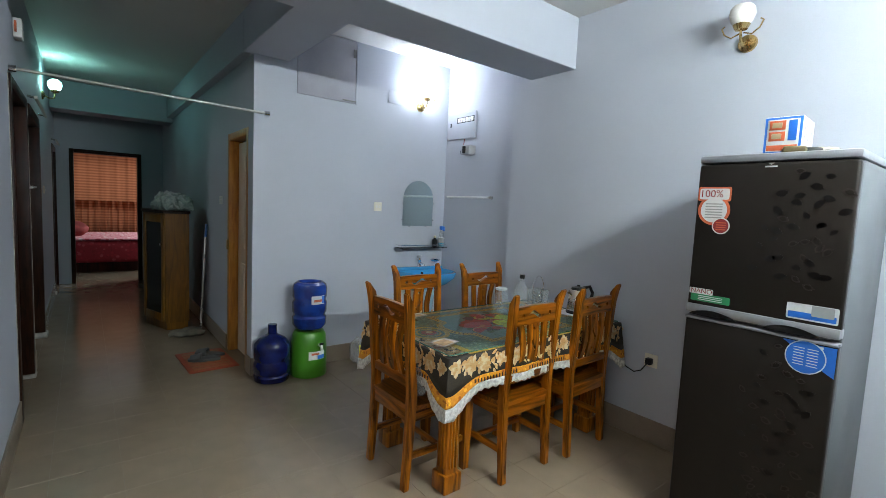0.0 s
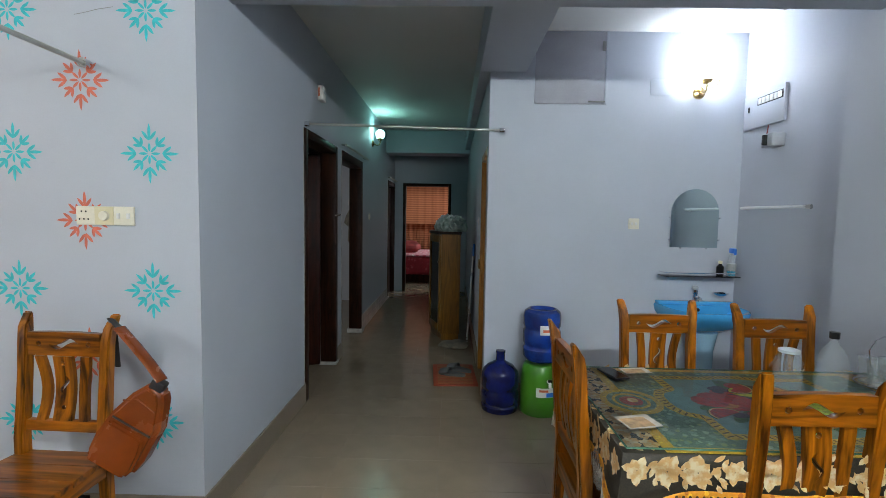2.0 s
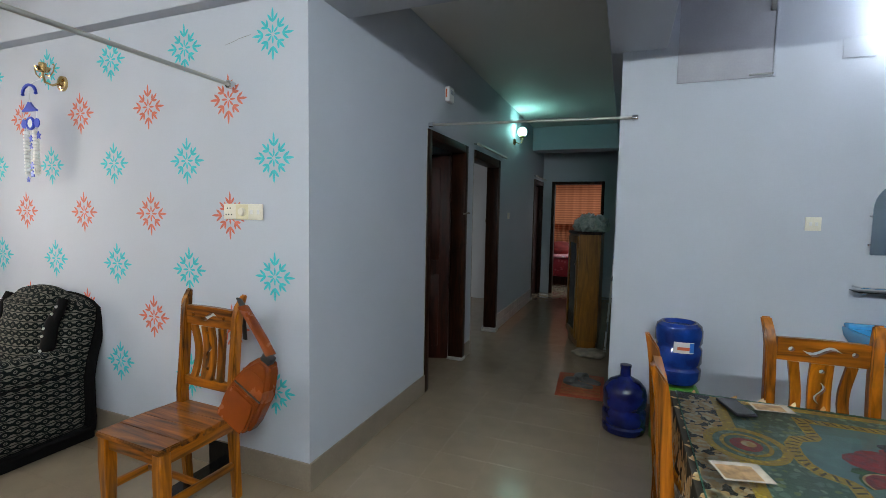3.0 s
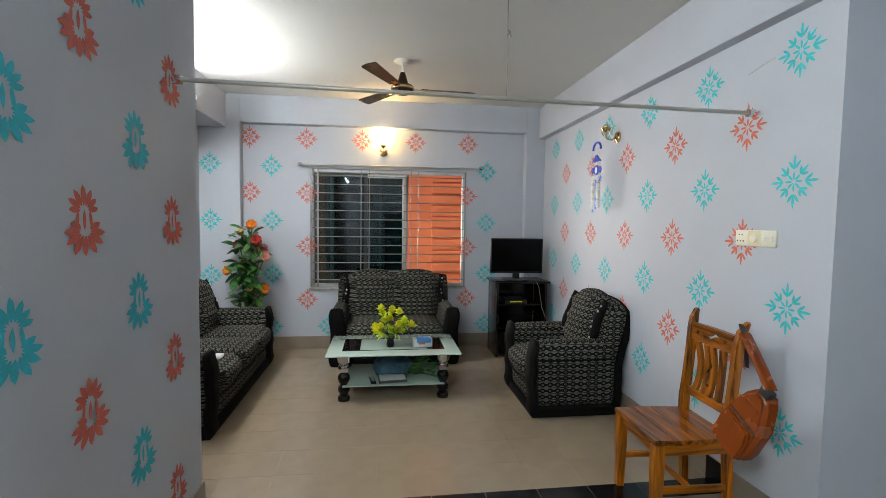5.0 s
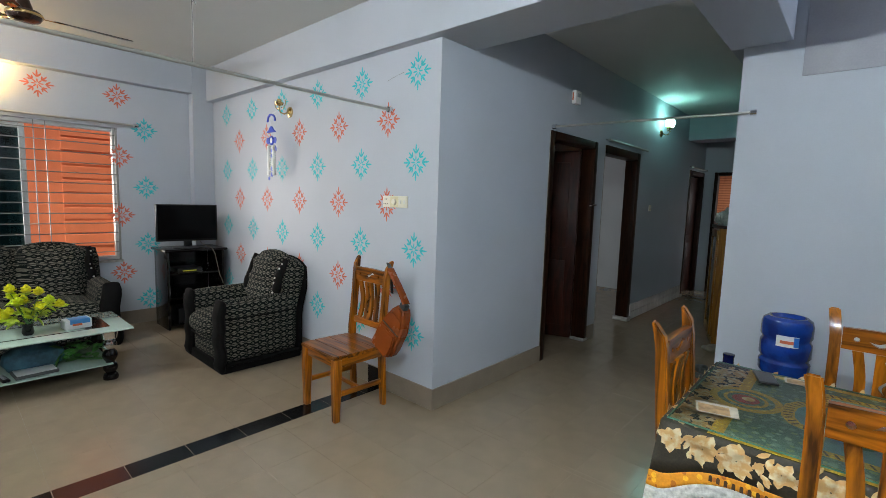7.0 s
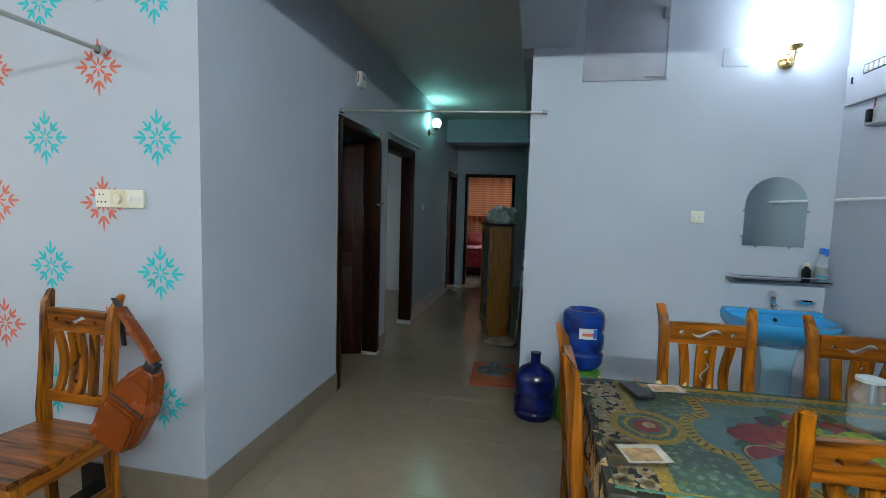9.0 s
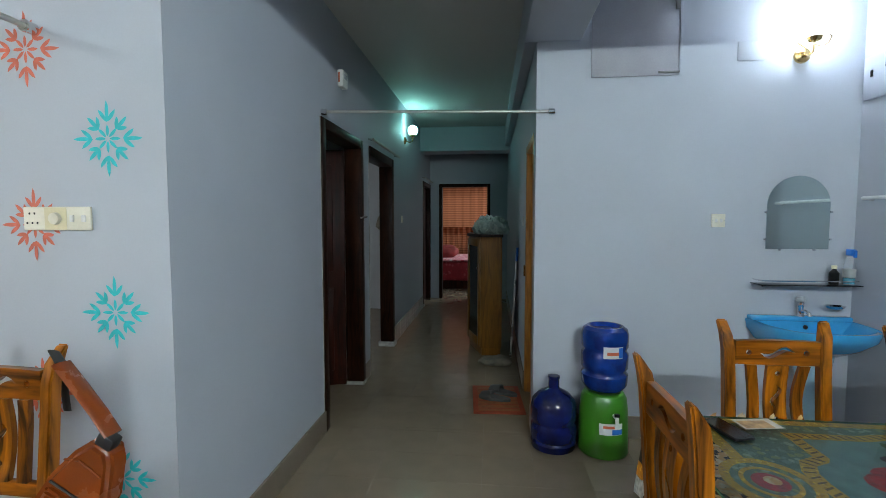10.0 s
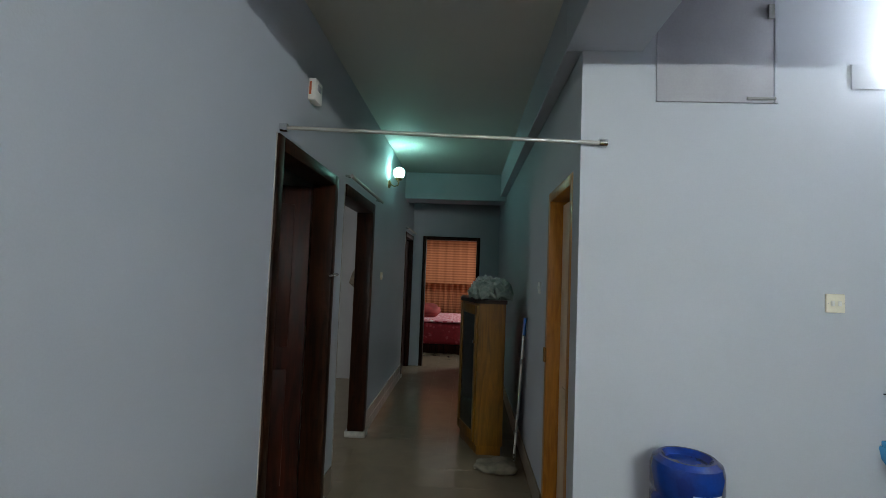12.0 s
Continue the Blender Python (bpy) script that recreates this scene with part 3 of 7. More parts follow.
# skirting
for nm, b in (("living_north", (XW, XL + 0.012, YP - 0.012, YP)), ("corridor_a", (XL, XL + 0.012, YP, 4.275)), ("corridor_b", (XL, XL + 0.012, 5.26, 5.44)),
              ("window", (XV, XV + 0.012, -0.69, 2.59)), ("column", (XW, XW + 0.012, 2.58, YP - 0.013)), ("wash", (XR + 0.0, XN, YW - 0.012, YW)),
              ("corridor_c", (XR - 0.012, XR, YW - 0.012, 4.54)), ("corridor_d", (XR - 0.012, XR, 5.22, YE)), ("niche", (XN - 0.012, XN, 3.34, YW - 0.013)),
              ("east", (XF - 0.012, XF, YQ + 0.013, 3.352)), ("partition", (-0.142, XF, YQ, YQ + 0.012)), ("partition_end", (-0.142, -0.13, YS, YQ)),
              ("south", (XW, -0.143, YS, YS + 0.012))):
    setting("baseboard_" + nm, box(*b, 0, 0.15, 0.003, 1), SKIRT, "brown tiled skirting along the wall", "skirting")

# ---- doorways ----
def door_frame(name, y0, y1, top, face, depth, material, label, w=0.07, near=None):
    """A frame in a wall across x: two jambs and a head, proud of both faces."""
    root = thing(name, pose(0, 0, 0), label, "door frame", kind="structure")
    x0, x1 = face - depth - 0.012, face + 0.014
    if near:
        part("plaster_reveal", box(x0 + 0.012, x1 - 0.012, y0, y0 + 0.022, 0, top, 0.004), near, root, "bare rough plaster without a jamb")
    else:
        part("jamb", box(x0, x1, y0, y0 + w, 0, top, 0.006), material, root)
    part("jamb", box(x0, x1, y1 - w, y1, 0, top, 0.006), material, root)
    part("head", box(x0, x1, y0 + (0.022 if near else w), y1 - w, top - w, top, 0.006), material, root)
    if not near:
        part("door_stop", box(x0 + 0.03, x0 + 0.06, y0 + w, y0 + w + 0.012, 0, top - w), material, root)
    # pale strips stand in for the bright line where light catches the frame's edge
    for y in (y0 - 0.007, y1):
        if not near or y == y1:
            part("plaster_line", box(face - 0.004, face + 0.004, y, y + 0.007, 0.0, top, 0.001, 1), CHALK, root, "thin pale strip drawn as a highlight along the frame")
    return root


d1 = door_frame("door_1", 4.27, 5.25, 2.12, XL, 0.125, FRAMEW, "dark brown wooden door frame in the corridor wall")
d2 = door_frame("door_2", 5.45, 6.50, 2.12, XL, 0.125, FRAMEW, "dark brown wooden door frame, doorway open", 0.09, near=CHALK)
d3 = door_frame("door_3", 8.78, 9.68, 2.08, XL, 0.125, DOORW, "dark wooden door frame near the bedroom")
d4 = door_frame("door_4", 4.54, 5.22, 2.04, XR + 0.11, 0.10, OAKF, "orange-brown wooden bathroom door frame", 0.06)


def panel_leaf(root, name, w, h, material, m, label, knob=True):
    """A panelled door leaf: x from hinge to lock, z up, panels sunk on both faces."""
    leaf = part(name, box(0, w, -0.02, 0.02, 0.01, h, 0.003), material, root, label)
    leaf.matrix_basis = m
    for z0, z1 in ((0.14, 0.86), (1.0, h - 0.12)):
        for x0, x1 in ((0.1, w / 2 - 0.04), (w / 2 + 0.04, w - 0.1)):
            for s in (-1, 1):
                part("panel", box(x0, x1, s * 0.02 - 0.007, s * 0.02 + 0.007, z0, z1, 0.006), material, leaf)
    if knob:
        part("door_handle", tube([(w - 0.06, -0.02, 1.0), (w - 0.06, -0.07, 1.0), (w - 0.16, -0.07, 1.0)], 0.009), STEEL, leaf, "steel door handle")
    return leaf


panel_leaf(d1, "door_leaf", 0.83, 2.03, DOORW, pose(0.44, 5.175, 0, 0, 0, 197), "dark red-brown panelled door leaf standing ajar")
part("bolt", tube([(0.60, 5.205, 1.47), (0.63, 5.195, 1.47), (0.635, 5.13, 1.465), (0.60, 5.11, 1.46)], 0.007), STEEL, d1, "bright steel sliding bolt")
part("jamb_foot", box(0.43, 0.60, 5.16, 5.27, 0, 0.03, 0.008), CHALK, d1, "bare white cement at the foot")
part("jamb_foot", box(0.42, 0.61, 6.39, 6.52, 0, 0.055, 0.01), CHALK, d2, "bare white cement at the foot")
panel_leaf(d3, "door_leaf", 0.74, 1.99, DOORW, pose(0.50, 9.60, 0, 0, 0, -98), "dark panelled door leaf, closed")
part("jamb_foot", box(0.44, 0.60, 8.77, 8.86, 0, 0.05, 0.01), CHALK, d3, "bare white cement at the foot")
PVC = mat("cream_door_panel", (0.58, 0.46, 0.34), 0.4, var=0.06, scale=4)
panel_leaf(d4, "door_leaf", 0.55, 1.96, PVC, pose(XR + 0.10, 4.602, 0, 0, 0, 90), "cream bathroom door leaf, shut", knob=False)
part("latch", box(XR + 0.002, XR - 0.012, 5.165, 5.195, 0.98, 1.06, 0.004), BRASS, d4, "small brass latch plate")
d5 = thing("door_5", pose(0, 0, 0), "dark brown wooden frame of the open bedroom doorway", "door frame", kind="structure")
for nm, b in (("jamb", (0.745, 0.80, YE - 0.014, YE + 0.137, 0, 2.095)), ("jamb", (1.62, 1.675, YE - 0.014, YE + 0.137, 0, 2.095)), ("head", (0.80, 1.62, YE - 0.014, YE + 0.137, 2.04, 2.095))):
    part(nm, box(*b, 0.006), FRAMEW, d5)


def curtain_rail(name, a, b, r, label, ends=CHROME, wall=None):
    root = thing(name, pose(*a), label, "curtain rod")
    d = Vector(b) - Vector(a)
    part("rod", tube([(0, 0, 0), tuple(d)], r * 0.85, 12), ROD, root)
    for k in (0.0, 1.0):
        p = d * k
        u = d.normalized()
        part("end_socket", tube([tuple(p - u * 0.018), tuple(p + u * 0.018)], r * 1.7, 14), ends, root)
    return root


curtain_rail("curtain_rod", (XL + 0.02, 4.295, 2.15), (2.075, 4.38, 2.137), 0.0115, "thin steel curtain rod across the corridor mouth")
curtain_rail("curtain_rod", (0.125, YQ + 0.02, 2.122), (0.10, YP - 0.02, 2.106), 0.0125, "long steel curtain rod between living and dining space")
wire = thing("hanging_wire", pose(0.112, 1.47, 2.113), "thin grey wire tying the rod to the ceiling", "wire")
part("strand", tube([(0, 0, 0.0), (0.006, 0.004, 0.2), (-0.004, 0.002, 0.36), (0.003, 0, 0.55), (0, 0, CZ - 2.113)], 0.0022, 6), DULLSTEEL, wire)
part("twist", tube([(0.0, 0, 0.30), (0.02, 0.01, 0.31), (0.004, 0.0, 0.33), (0.028, 0.012, 0.285)], 0.0022, 6), DULLSTEEL, wire)
part("twist", tube([(0.0, 0, 0.62), (0.015, 0.006, 0.64), (0.004, 0.0, 0.66), (0.02, 0.012, 0.60)], 0.0022, 6), DULLSTEEL, wire)


def pelmet_rail(name, y0, y1, z, label):
    root = thing(name, pose(XL, y0, z), label, "curtain rod")
    part("rod", tube([(0.055, 0, 0), (0.055, y1 - y0, 0)], 0.013, 12), ROD, root)
    for y in (0.04, y1 - y0 - 0.04):
        part("bracket", tube([(0.0, y, 0.01), (0.055, y, 0)], 0.009, 8), STEEL, root)


pelmet_rail("curtain_rod", 5.42, 6.62, 2.165, "short steel curtain rod above the second doorway")
pelmet_rail("curtain_rod", 8.72, 9.66, 2.12, "short steel curtain rod above the third doorway")

# ---- window of the living room ----
win = thing("window_1", pose(XV - 0.08, WY0, WZ0), "aluminium sliding window, one half slid open", "window", kind="structure")
W, H = WY1 - WY0, WZ1 - WZ0
DARKALU = mat("dark_bronze_aluminium", (0.045, 0.05, 0.052), 0.4, 0.4, var=0.1)
fr = bmesh.new()
for b in ((-0.035, 0.035, 0, 0.04, 0, H), (-0.035, 0.035, W - 0.04, W, 0, H), (-0.035, 0.035, 0.04, W - 0.04, 0, 0.04), (-0.035, 0.035, 0.04, W - 0.04, H - 0.04, H)):
    bm_box(fr, *b, 0.004, 1)
part("window_frame", fr, ALU, win)
for k, (xo, y0, y1) in enumerate(((0.014, 0.045, 0.66), (-0.014, 0.22, 1.12))):
    sash = bmesh.new()
    for b in ((y0, y0 + 0.045, 0.045, H - 0.045), (y1 - 0.045, y1, 0.045, H - 0.045)):
        bm_box(sash, xo - 0.012, xo + 0.012, b[0], b[1], b[2], b[3], 0.003, 1)
    for z0 in (0.045, H - 0.09):
        bm_box(sash, xo - 0.012, xo + 0.012, y0 + 0.045, y1 - 0.045, z0, z0 + 0.045, 0.003, 1)
    so = part("sash", sash, (DARKALU, ALU)[k], win)
    pn = part("pane", box(xo - 0.003, xo + 0.003, y0 + 0.046, y1 - 0.046, 0.091, H - 0.091), TINT, so, "dark tinted pane")
    pn.visible_shadow = False
part("window_sill", box(0.03, 0.10, -0.01, W + 0.01, -0.025, 0.0, 0.004), CHALK, win)
grille = thing("window_grille", pose(XV - 0.01, WY0, WZ0), "grey painted steel burglar bars over the window", "window grille")
for y, hw in ((0.012, 0.010), (0.09, 0.008), (0.585, 0.0045), (0.68, 0.0045), (1.175, 0.0035), (1.262, 0.0035), (W - 0.012, 0.010)):
    part("upright", box(-0.006, 0.006, y - hw, y + hw, 0.005, H - 0.005), DULLSTEEL, grille)
bar = None
for i in range(13):
    z = 0.09 + i * (H - 0.17) / 12
    if bar is None:
        bar = part("bar", tube([(0.008, 0.015, 0), (0.008, W - 0.015, 0)], 0.0050, 8), DULLSTEEL, grille)
        bar.matrix_basis = pose(0, 0, z)
    else:
        again("bar", bar, pose(0, 0, z))
curtain_rail("curtain_rod", (XV + 0.06, WY0 - 0.10, 2.145), (XV + 0.06, WY1 + 0.16, 2.155), 0.012, "grey steel curtain rod above the window")

# ---- what lies outside ----
ground = setting("ground", box(-300, 300, -300, 300, -0.5, -0.3), mat("outdoor_ground", (0.16, 0.14, 0.11), 0.9, var=0.2, scale=0.8), "bare grey-brown ground outside", "ground")
nb = thing("neighbour_house", pose(-4.6, 0, -0.3), "orange plastered house close outside the window", "house")
nw = bmesh.new()
for y0, y1, z0, z1 in ((-5, 0.05, 0, 7), (1.27, 7, 0, 7), (0.05, 1.27, 0, 1.05), (0.05, 1.27, 2.52, 7)):
    bm_box(nw, -2.2, 0, y0, y1, z0, z1)
part("wall", nw, ORANGE, nb)
for z in [1.05 + 0.17 * i for i in range(10)]:
    part("groove", box(0.0, 0.012, 1.62, 2.42, z, z + 0.148, 0.004, 1), ORANGE, nb)
nwin = part("window", box(-0.19, -0.16, 0.05, 1.27, 1.05, 2.52), mat("dark_far_glass", (0.03, 0.055, 0.06), 0.06, var=0.2), nb)
for y in (0.07, 0.45, 0.85, 1.25):
    part("window_frame", box(-0.15, -0.11, y - 0.02, y + 0.02, 1.05, 2.52, 0.003, 1), DULLSTEEL, nwin)
part("roof", box(-2.4, 0.25, -5.2, 7.2, 7.0, 7.2), CHALK, nb)


# ---- lamps ----
def tube_lamp(m, label, mt):
    root = thing("tube_lamp", m, label, "tube lamp")
    part("housing", box(-0.62, 0.62, 0.0, 0.035, -0.025, 0.025, 0.005), WHITEP, root)
    part("tube", tube([(-0.58, 0.055, 0), (0.58, 0.055, 0)], 0.014, 12), mt, root, "glowing white tube")
    for x in (-0.6, 0.6):
        part("socket", box(x - 0.02, x + 0.02, 0.02, 0.075, -0.02, 0.02, 0.004), WHITEP, root)


tube_lamp(pose(2.75, YQ, 2.51), "white tube lamp on the partition wall, lit", TUBEG)
tube_lamp(pose(-1.45, -0.83, 2.58), "white tube lamp on the living room beam, lit", TUBEW)


def sconce(m, bulb, label, lit=True, k=1.0):
    """A brass wall lamp with a cup shade on a curled arm; local y points away from the wall."""
    root = thing("wall_lamp", m, label, "wall lamp")
    part("wall_plate", turned(lathe([(0.0, 0.0), (0.048, 0.0), (0.045, 0.014), (0.02, 0.026), (0.0, 0.028)]), Matrix.Rotation(radians(-90), 4, "X")), BRASS, root)
    arm = bmesh.new()
    bm_tube(arm, [(0, 0.02, 0), (0, 0.06, -0.025), (0, 0.10, -0.015), (0, 0.11, 0.02), (0, 0.11, 0.05)], 0.007, 8)
    part("arm", arm, BRASS, root)
    for s in (-1, 1):
        part("scroll", tube([(s * 0.01, 0.10, 0.03), (s * 0.05, 0.10, 0.015), (s * 0.085, 0.10, 0.04), (s * 0.10, 0.10, 0.075), (s * 0.085, 0.10, 0.085)], 0.004, 6), BRASS, root)
    part("cup", lathe([(0.008, 0.04), (0.03, 0.045), (0.042, 0.07), (0.036, 0.07), (0.02, 0.052), (0.0, 0.05)], (0, 0.11, 0)), BRASS, root)
    part("shade", lathe([(0.03, 0.062), (0.05 * k, 0.062 + 0.023 * k), (0.062 * k, 0.062 + 0.058 * k), (0.058 * k, 0.062 + 0.088 * k), (0.048 * k, 0.062 + 0.103 * k), (0.0, 0.062 + 0.104 * k)], (0, 0.11, 0)), bulb[0] if lit else bulb, root, "glowing glass shade" if lit else "unlit milky glass shade")
    if lit:
        part("bulb", lathe([(0.0, 0.160), (0.030, 0.162), (0.038, 0.170), (0.026, 0.180), (0.0, 0.183)], (0, 0.11, 0)), bulb[1], root, "glowing bulb")
    return root


sconce(pose(3.565, YW, 2.44, 0, 0, 180), WASHG, "brass wall lamp with a cool white lit shade")
sconce(pose(XL, 7.22, 2.46, 0, 0, -90), CORRG, "brass wall lamp with a greenish white lit shade")
sconce(pose(XV, 0.885, 2.315, 0, 0, -90), WARMG, "brass wall lamp with a warm yellow lit shade")
sconce(pose(-1.32, YP, 2.235, 0, 0, 180), BRASS, "bare brass wall lamp without its shade", False, 0.35)
sconce(pose(XF, 1.61, 2.43, 0, 0, 90), SHADEOFF, "brass wall lamp, unlit", False)


# ---- stencilled flowers on the walls ----
def stencil(fat):
    bm = bmesh.new()

    def petal(base_r, base_a, ang, length, width):
        bx, by = base_r * math.cos(base_a), base_r * math.sin(base_a)
        vs = [bm.verts.new((bx + x * math.cos(ang) - y * math.sin(ang), by + x * math.sin(ang) + y * math.cos(ang), 0.0012)) for x, y in leaf_outline(length, width)]
        bm.faces.new(vs)
    for i in range(8):
        a = i * math.pi / 4
        petal(0.007, a, a, 0.042, 0.0105 * fat)
        far, base = (0.074, 0.058) if i % 2 == 0 else (0.060, 0.046)
        petal(base, a, a, far, 0.0125 * fat)
        for s in (-1, 1):
            petal(base, a, a + s * 0.66, far * 0.72, 0.0125 * fat)
    return bm


def lily_stencil():
    """A lily spray: a fan of narrow petals on three stems above a drooping fan of broader ones."""
    bm = bmesh.new()
    lift = itertools.count()

    def petal(cx, cy, deg, L, w):
        a, z = radians(deg), 0.0010 + 0.00012 * next(lift)
        bm.faces.new([bm.verts.new((1.35 * (cx + x * math.cos(a) - y * math.sin(a)), 1.05 * (cy + x * math.sin(a) + y * math.cos(a)), z)) for x, y in leaf_outline(L, w)])
    for deg, L in ((8, 0.040), (38, 0.046), (66, 0.056), (92, 0.064), (120, 0.056), (148, 0.050), (176, 0.040)):
        petal(0.002 + 0.014 * math.cos(radians(deg)), 0.026 + 0.014 * math.sin(radians(deg)), deg, L, 0.019)
    for x0, deg in ((-0.020, -97), (0.001, -90), (0.021, -83)):
        petal(x0, 0.030, deg, 0.064, 0.012)
    for deg, L in ((24, 0.044), (-6, 0.058), (-34, 0.062), (-62, 0.066), (-92, 0.062), (-120, 0.066), (-150, 0.060), (-178, 0.056), (152, 0.040)):
        petal(0.003 + 0.018 * math.cos(radians(deg)), -0.034 + 0.014 * math.sin(radians(deg)), deg, L, 0.023)
    return bm


proto = {}
def flower(surface, m, teal, fat=1.0):
    key = (teal, fat)
    name, mt = ("teal_flower", TEAL if fat > 1.5 else TEALTHIN) if teal else ("coral_flower", CORAL if fat > 1.5 else CORALTHIN)
    if key not in proto:
        ob = part("stencil_" + name, (lily_stencil() if fat > 1.5 else stencil(fat * 1.15)), mt, None, "", False)
        tagged(ob, "teal stencilled flower painted on the wall" if teal else "coral stencilled flower painted on the wall", "wall painting", surface)
        ob.matrix_basis = m
        proto[key] = ob
    else:
        copy_thing(proto[key], Matrix.LocRotScale(m.translation, m.to_quaternion(), None))["group"] = surface


for i in range(6):
    for j in range(4):
        x, z = 0.362 - 0.612 * i, 2.338 - 0.613 * j
        if x > -2.9 and z > 0.3:
            flower("flowers on the patterned wall", pose(x, YP, z, 90, 0, 0), True)
        x, z = 0.062 - 0.612 * i, 2.04 - 0.615 * j
        if x > -2.95 and z > 0.3:
            flower("flowers on the patterned wall", pose(x, YP, z, 90, 0, 0), False)
for i in range(7):
    for j in range(5):
        y, z = -0.615 + 0.628 * i, 2.445 - 0.62 * j
        if y < 2.5 and z > 0.2 and not (0.1 < y < 1.8 and 0.6 < z < 2.2):
            flower("flowers on the window wall", pose(XV, y, z, 90, 0, 90), False)
        y, z = -1.005 + 0.628 * i, 2.125 - 0.62 * j
        if y < 2.5 and z > 0.2 and not (0.0 < y < 1.95 and 0.7 < z < 2.25):
            flower("flowers on the window wall", pose(XW if y < -0.7 else XV, y, z, 90, 0, 90), True)
for i in range(5):
    for j in range(4):
        x, z = 0.45 + 0.61 * i, 2.41 - 0.605 * j
        flower("flowers on the partition", pose(x, YQ, z, 90, 0, 180), True, 1.9)
        x, z = 0.158 + 0.605 * i, 2.11 - 0.607 * j
        flower("flowers on the partition", pose(x, YQ, z, 90, 0, 180), False, 1.9)


# ---- dining furniture ----
def post_outline(x):
    """Side outline of a back post: S-curved, with a backward ear."""
    pts = [(0.0, 0.0), (0.012, 0.20), (0.022, 0.42), (0.022, 0.52), (0.008, 0.66), (-0.004, 0.80), (-0.012, 0.92), (-0.022, 0.98), (-0.046, 1.035)]
    w = [0.036, 0.042, 0.05, 0.05, 0.046, 0.044, 0.044, 0.04, 0.012]
    front = [(y + a / 2, z) for (y, z), a in zip(pts, w)]
    back = [(y - a / 2, z) for (y, z), a in zip(pts, w)]
    return front + back[::-1]


def hole(cx, cy, r, n=10):
    return [(cx + r * math.cos(2 * math.pi * i / n), cy + r * math.sin(2 * math.pi * i / n)) for i in range(n)]


def swirl(cx, cy, L, t):
    up = [(cx + L * (k / 8 - 0.5), cy + 0.015 * math.sin(2 * math.pi * k / 8) + t * math.sin(math.pi * k / 8)) for k in range(9)]
    lo = [(cx + L * (k / 8 - 0.5), cy + 0.015 * math.sin(2 * math.pi * k / 8) - t * math.sin(math.pi * k / 8)) for k in range(1, 8)]
    return up + lo[::-1]


def vswirl(cx, cy, L, t):
    return [(cx + (y - cy), cy + (x - cx)) for x, y in swirl(cx, cy, L, t)]


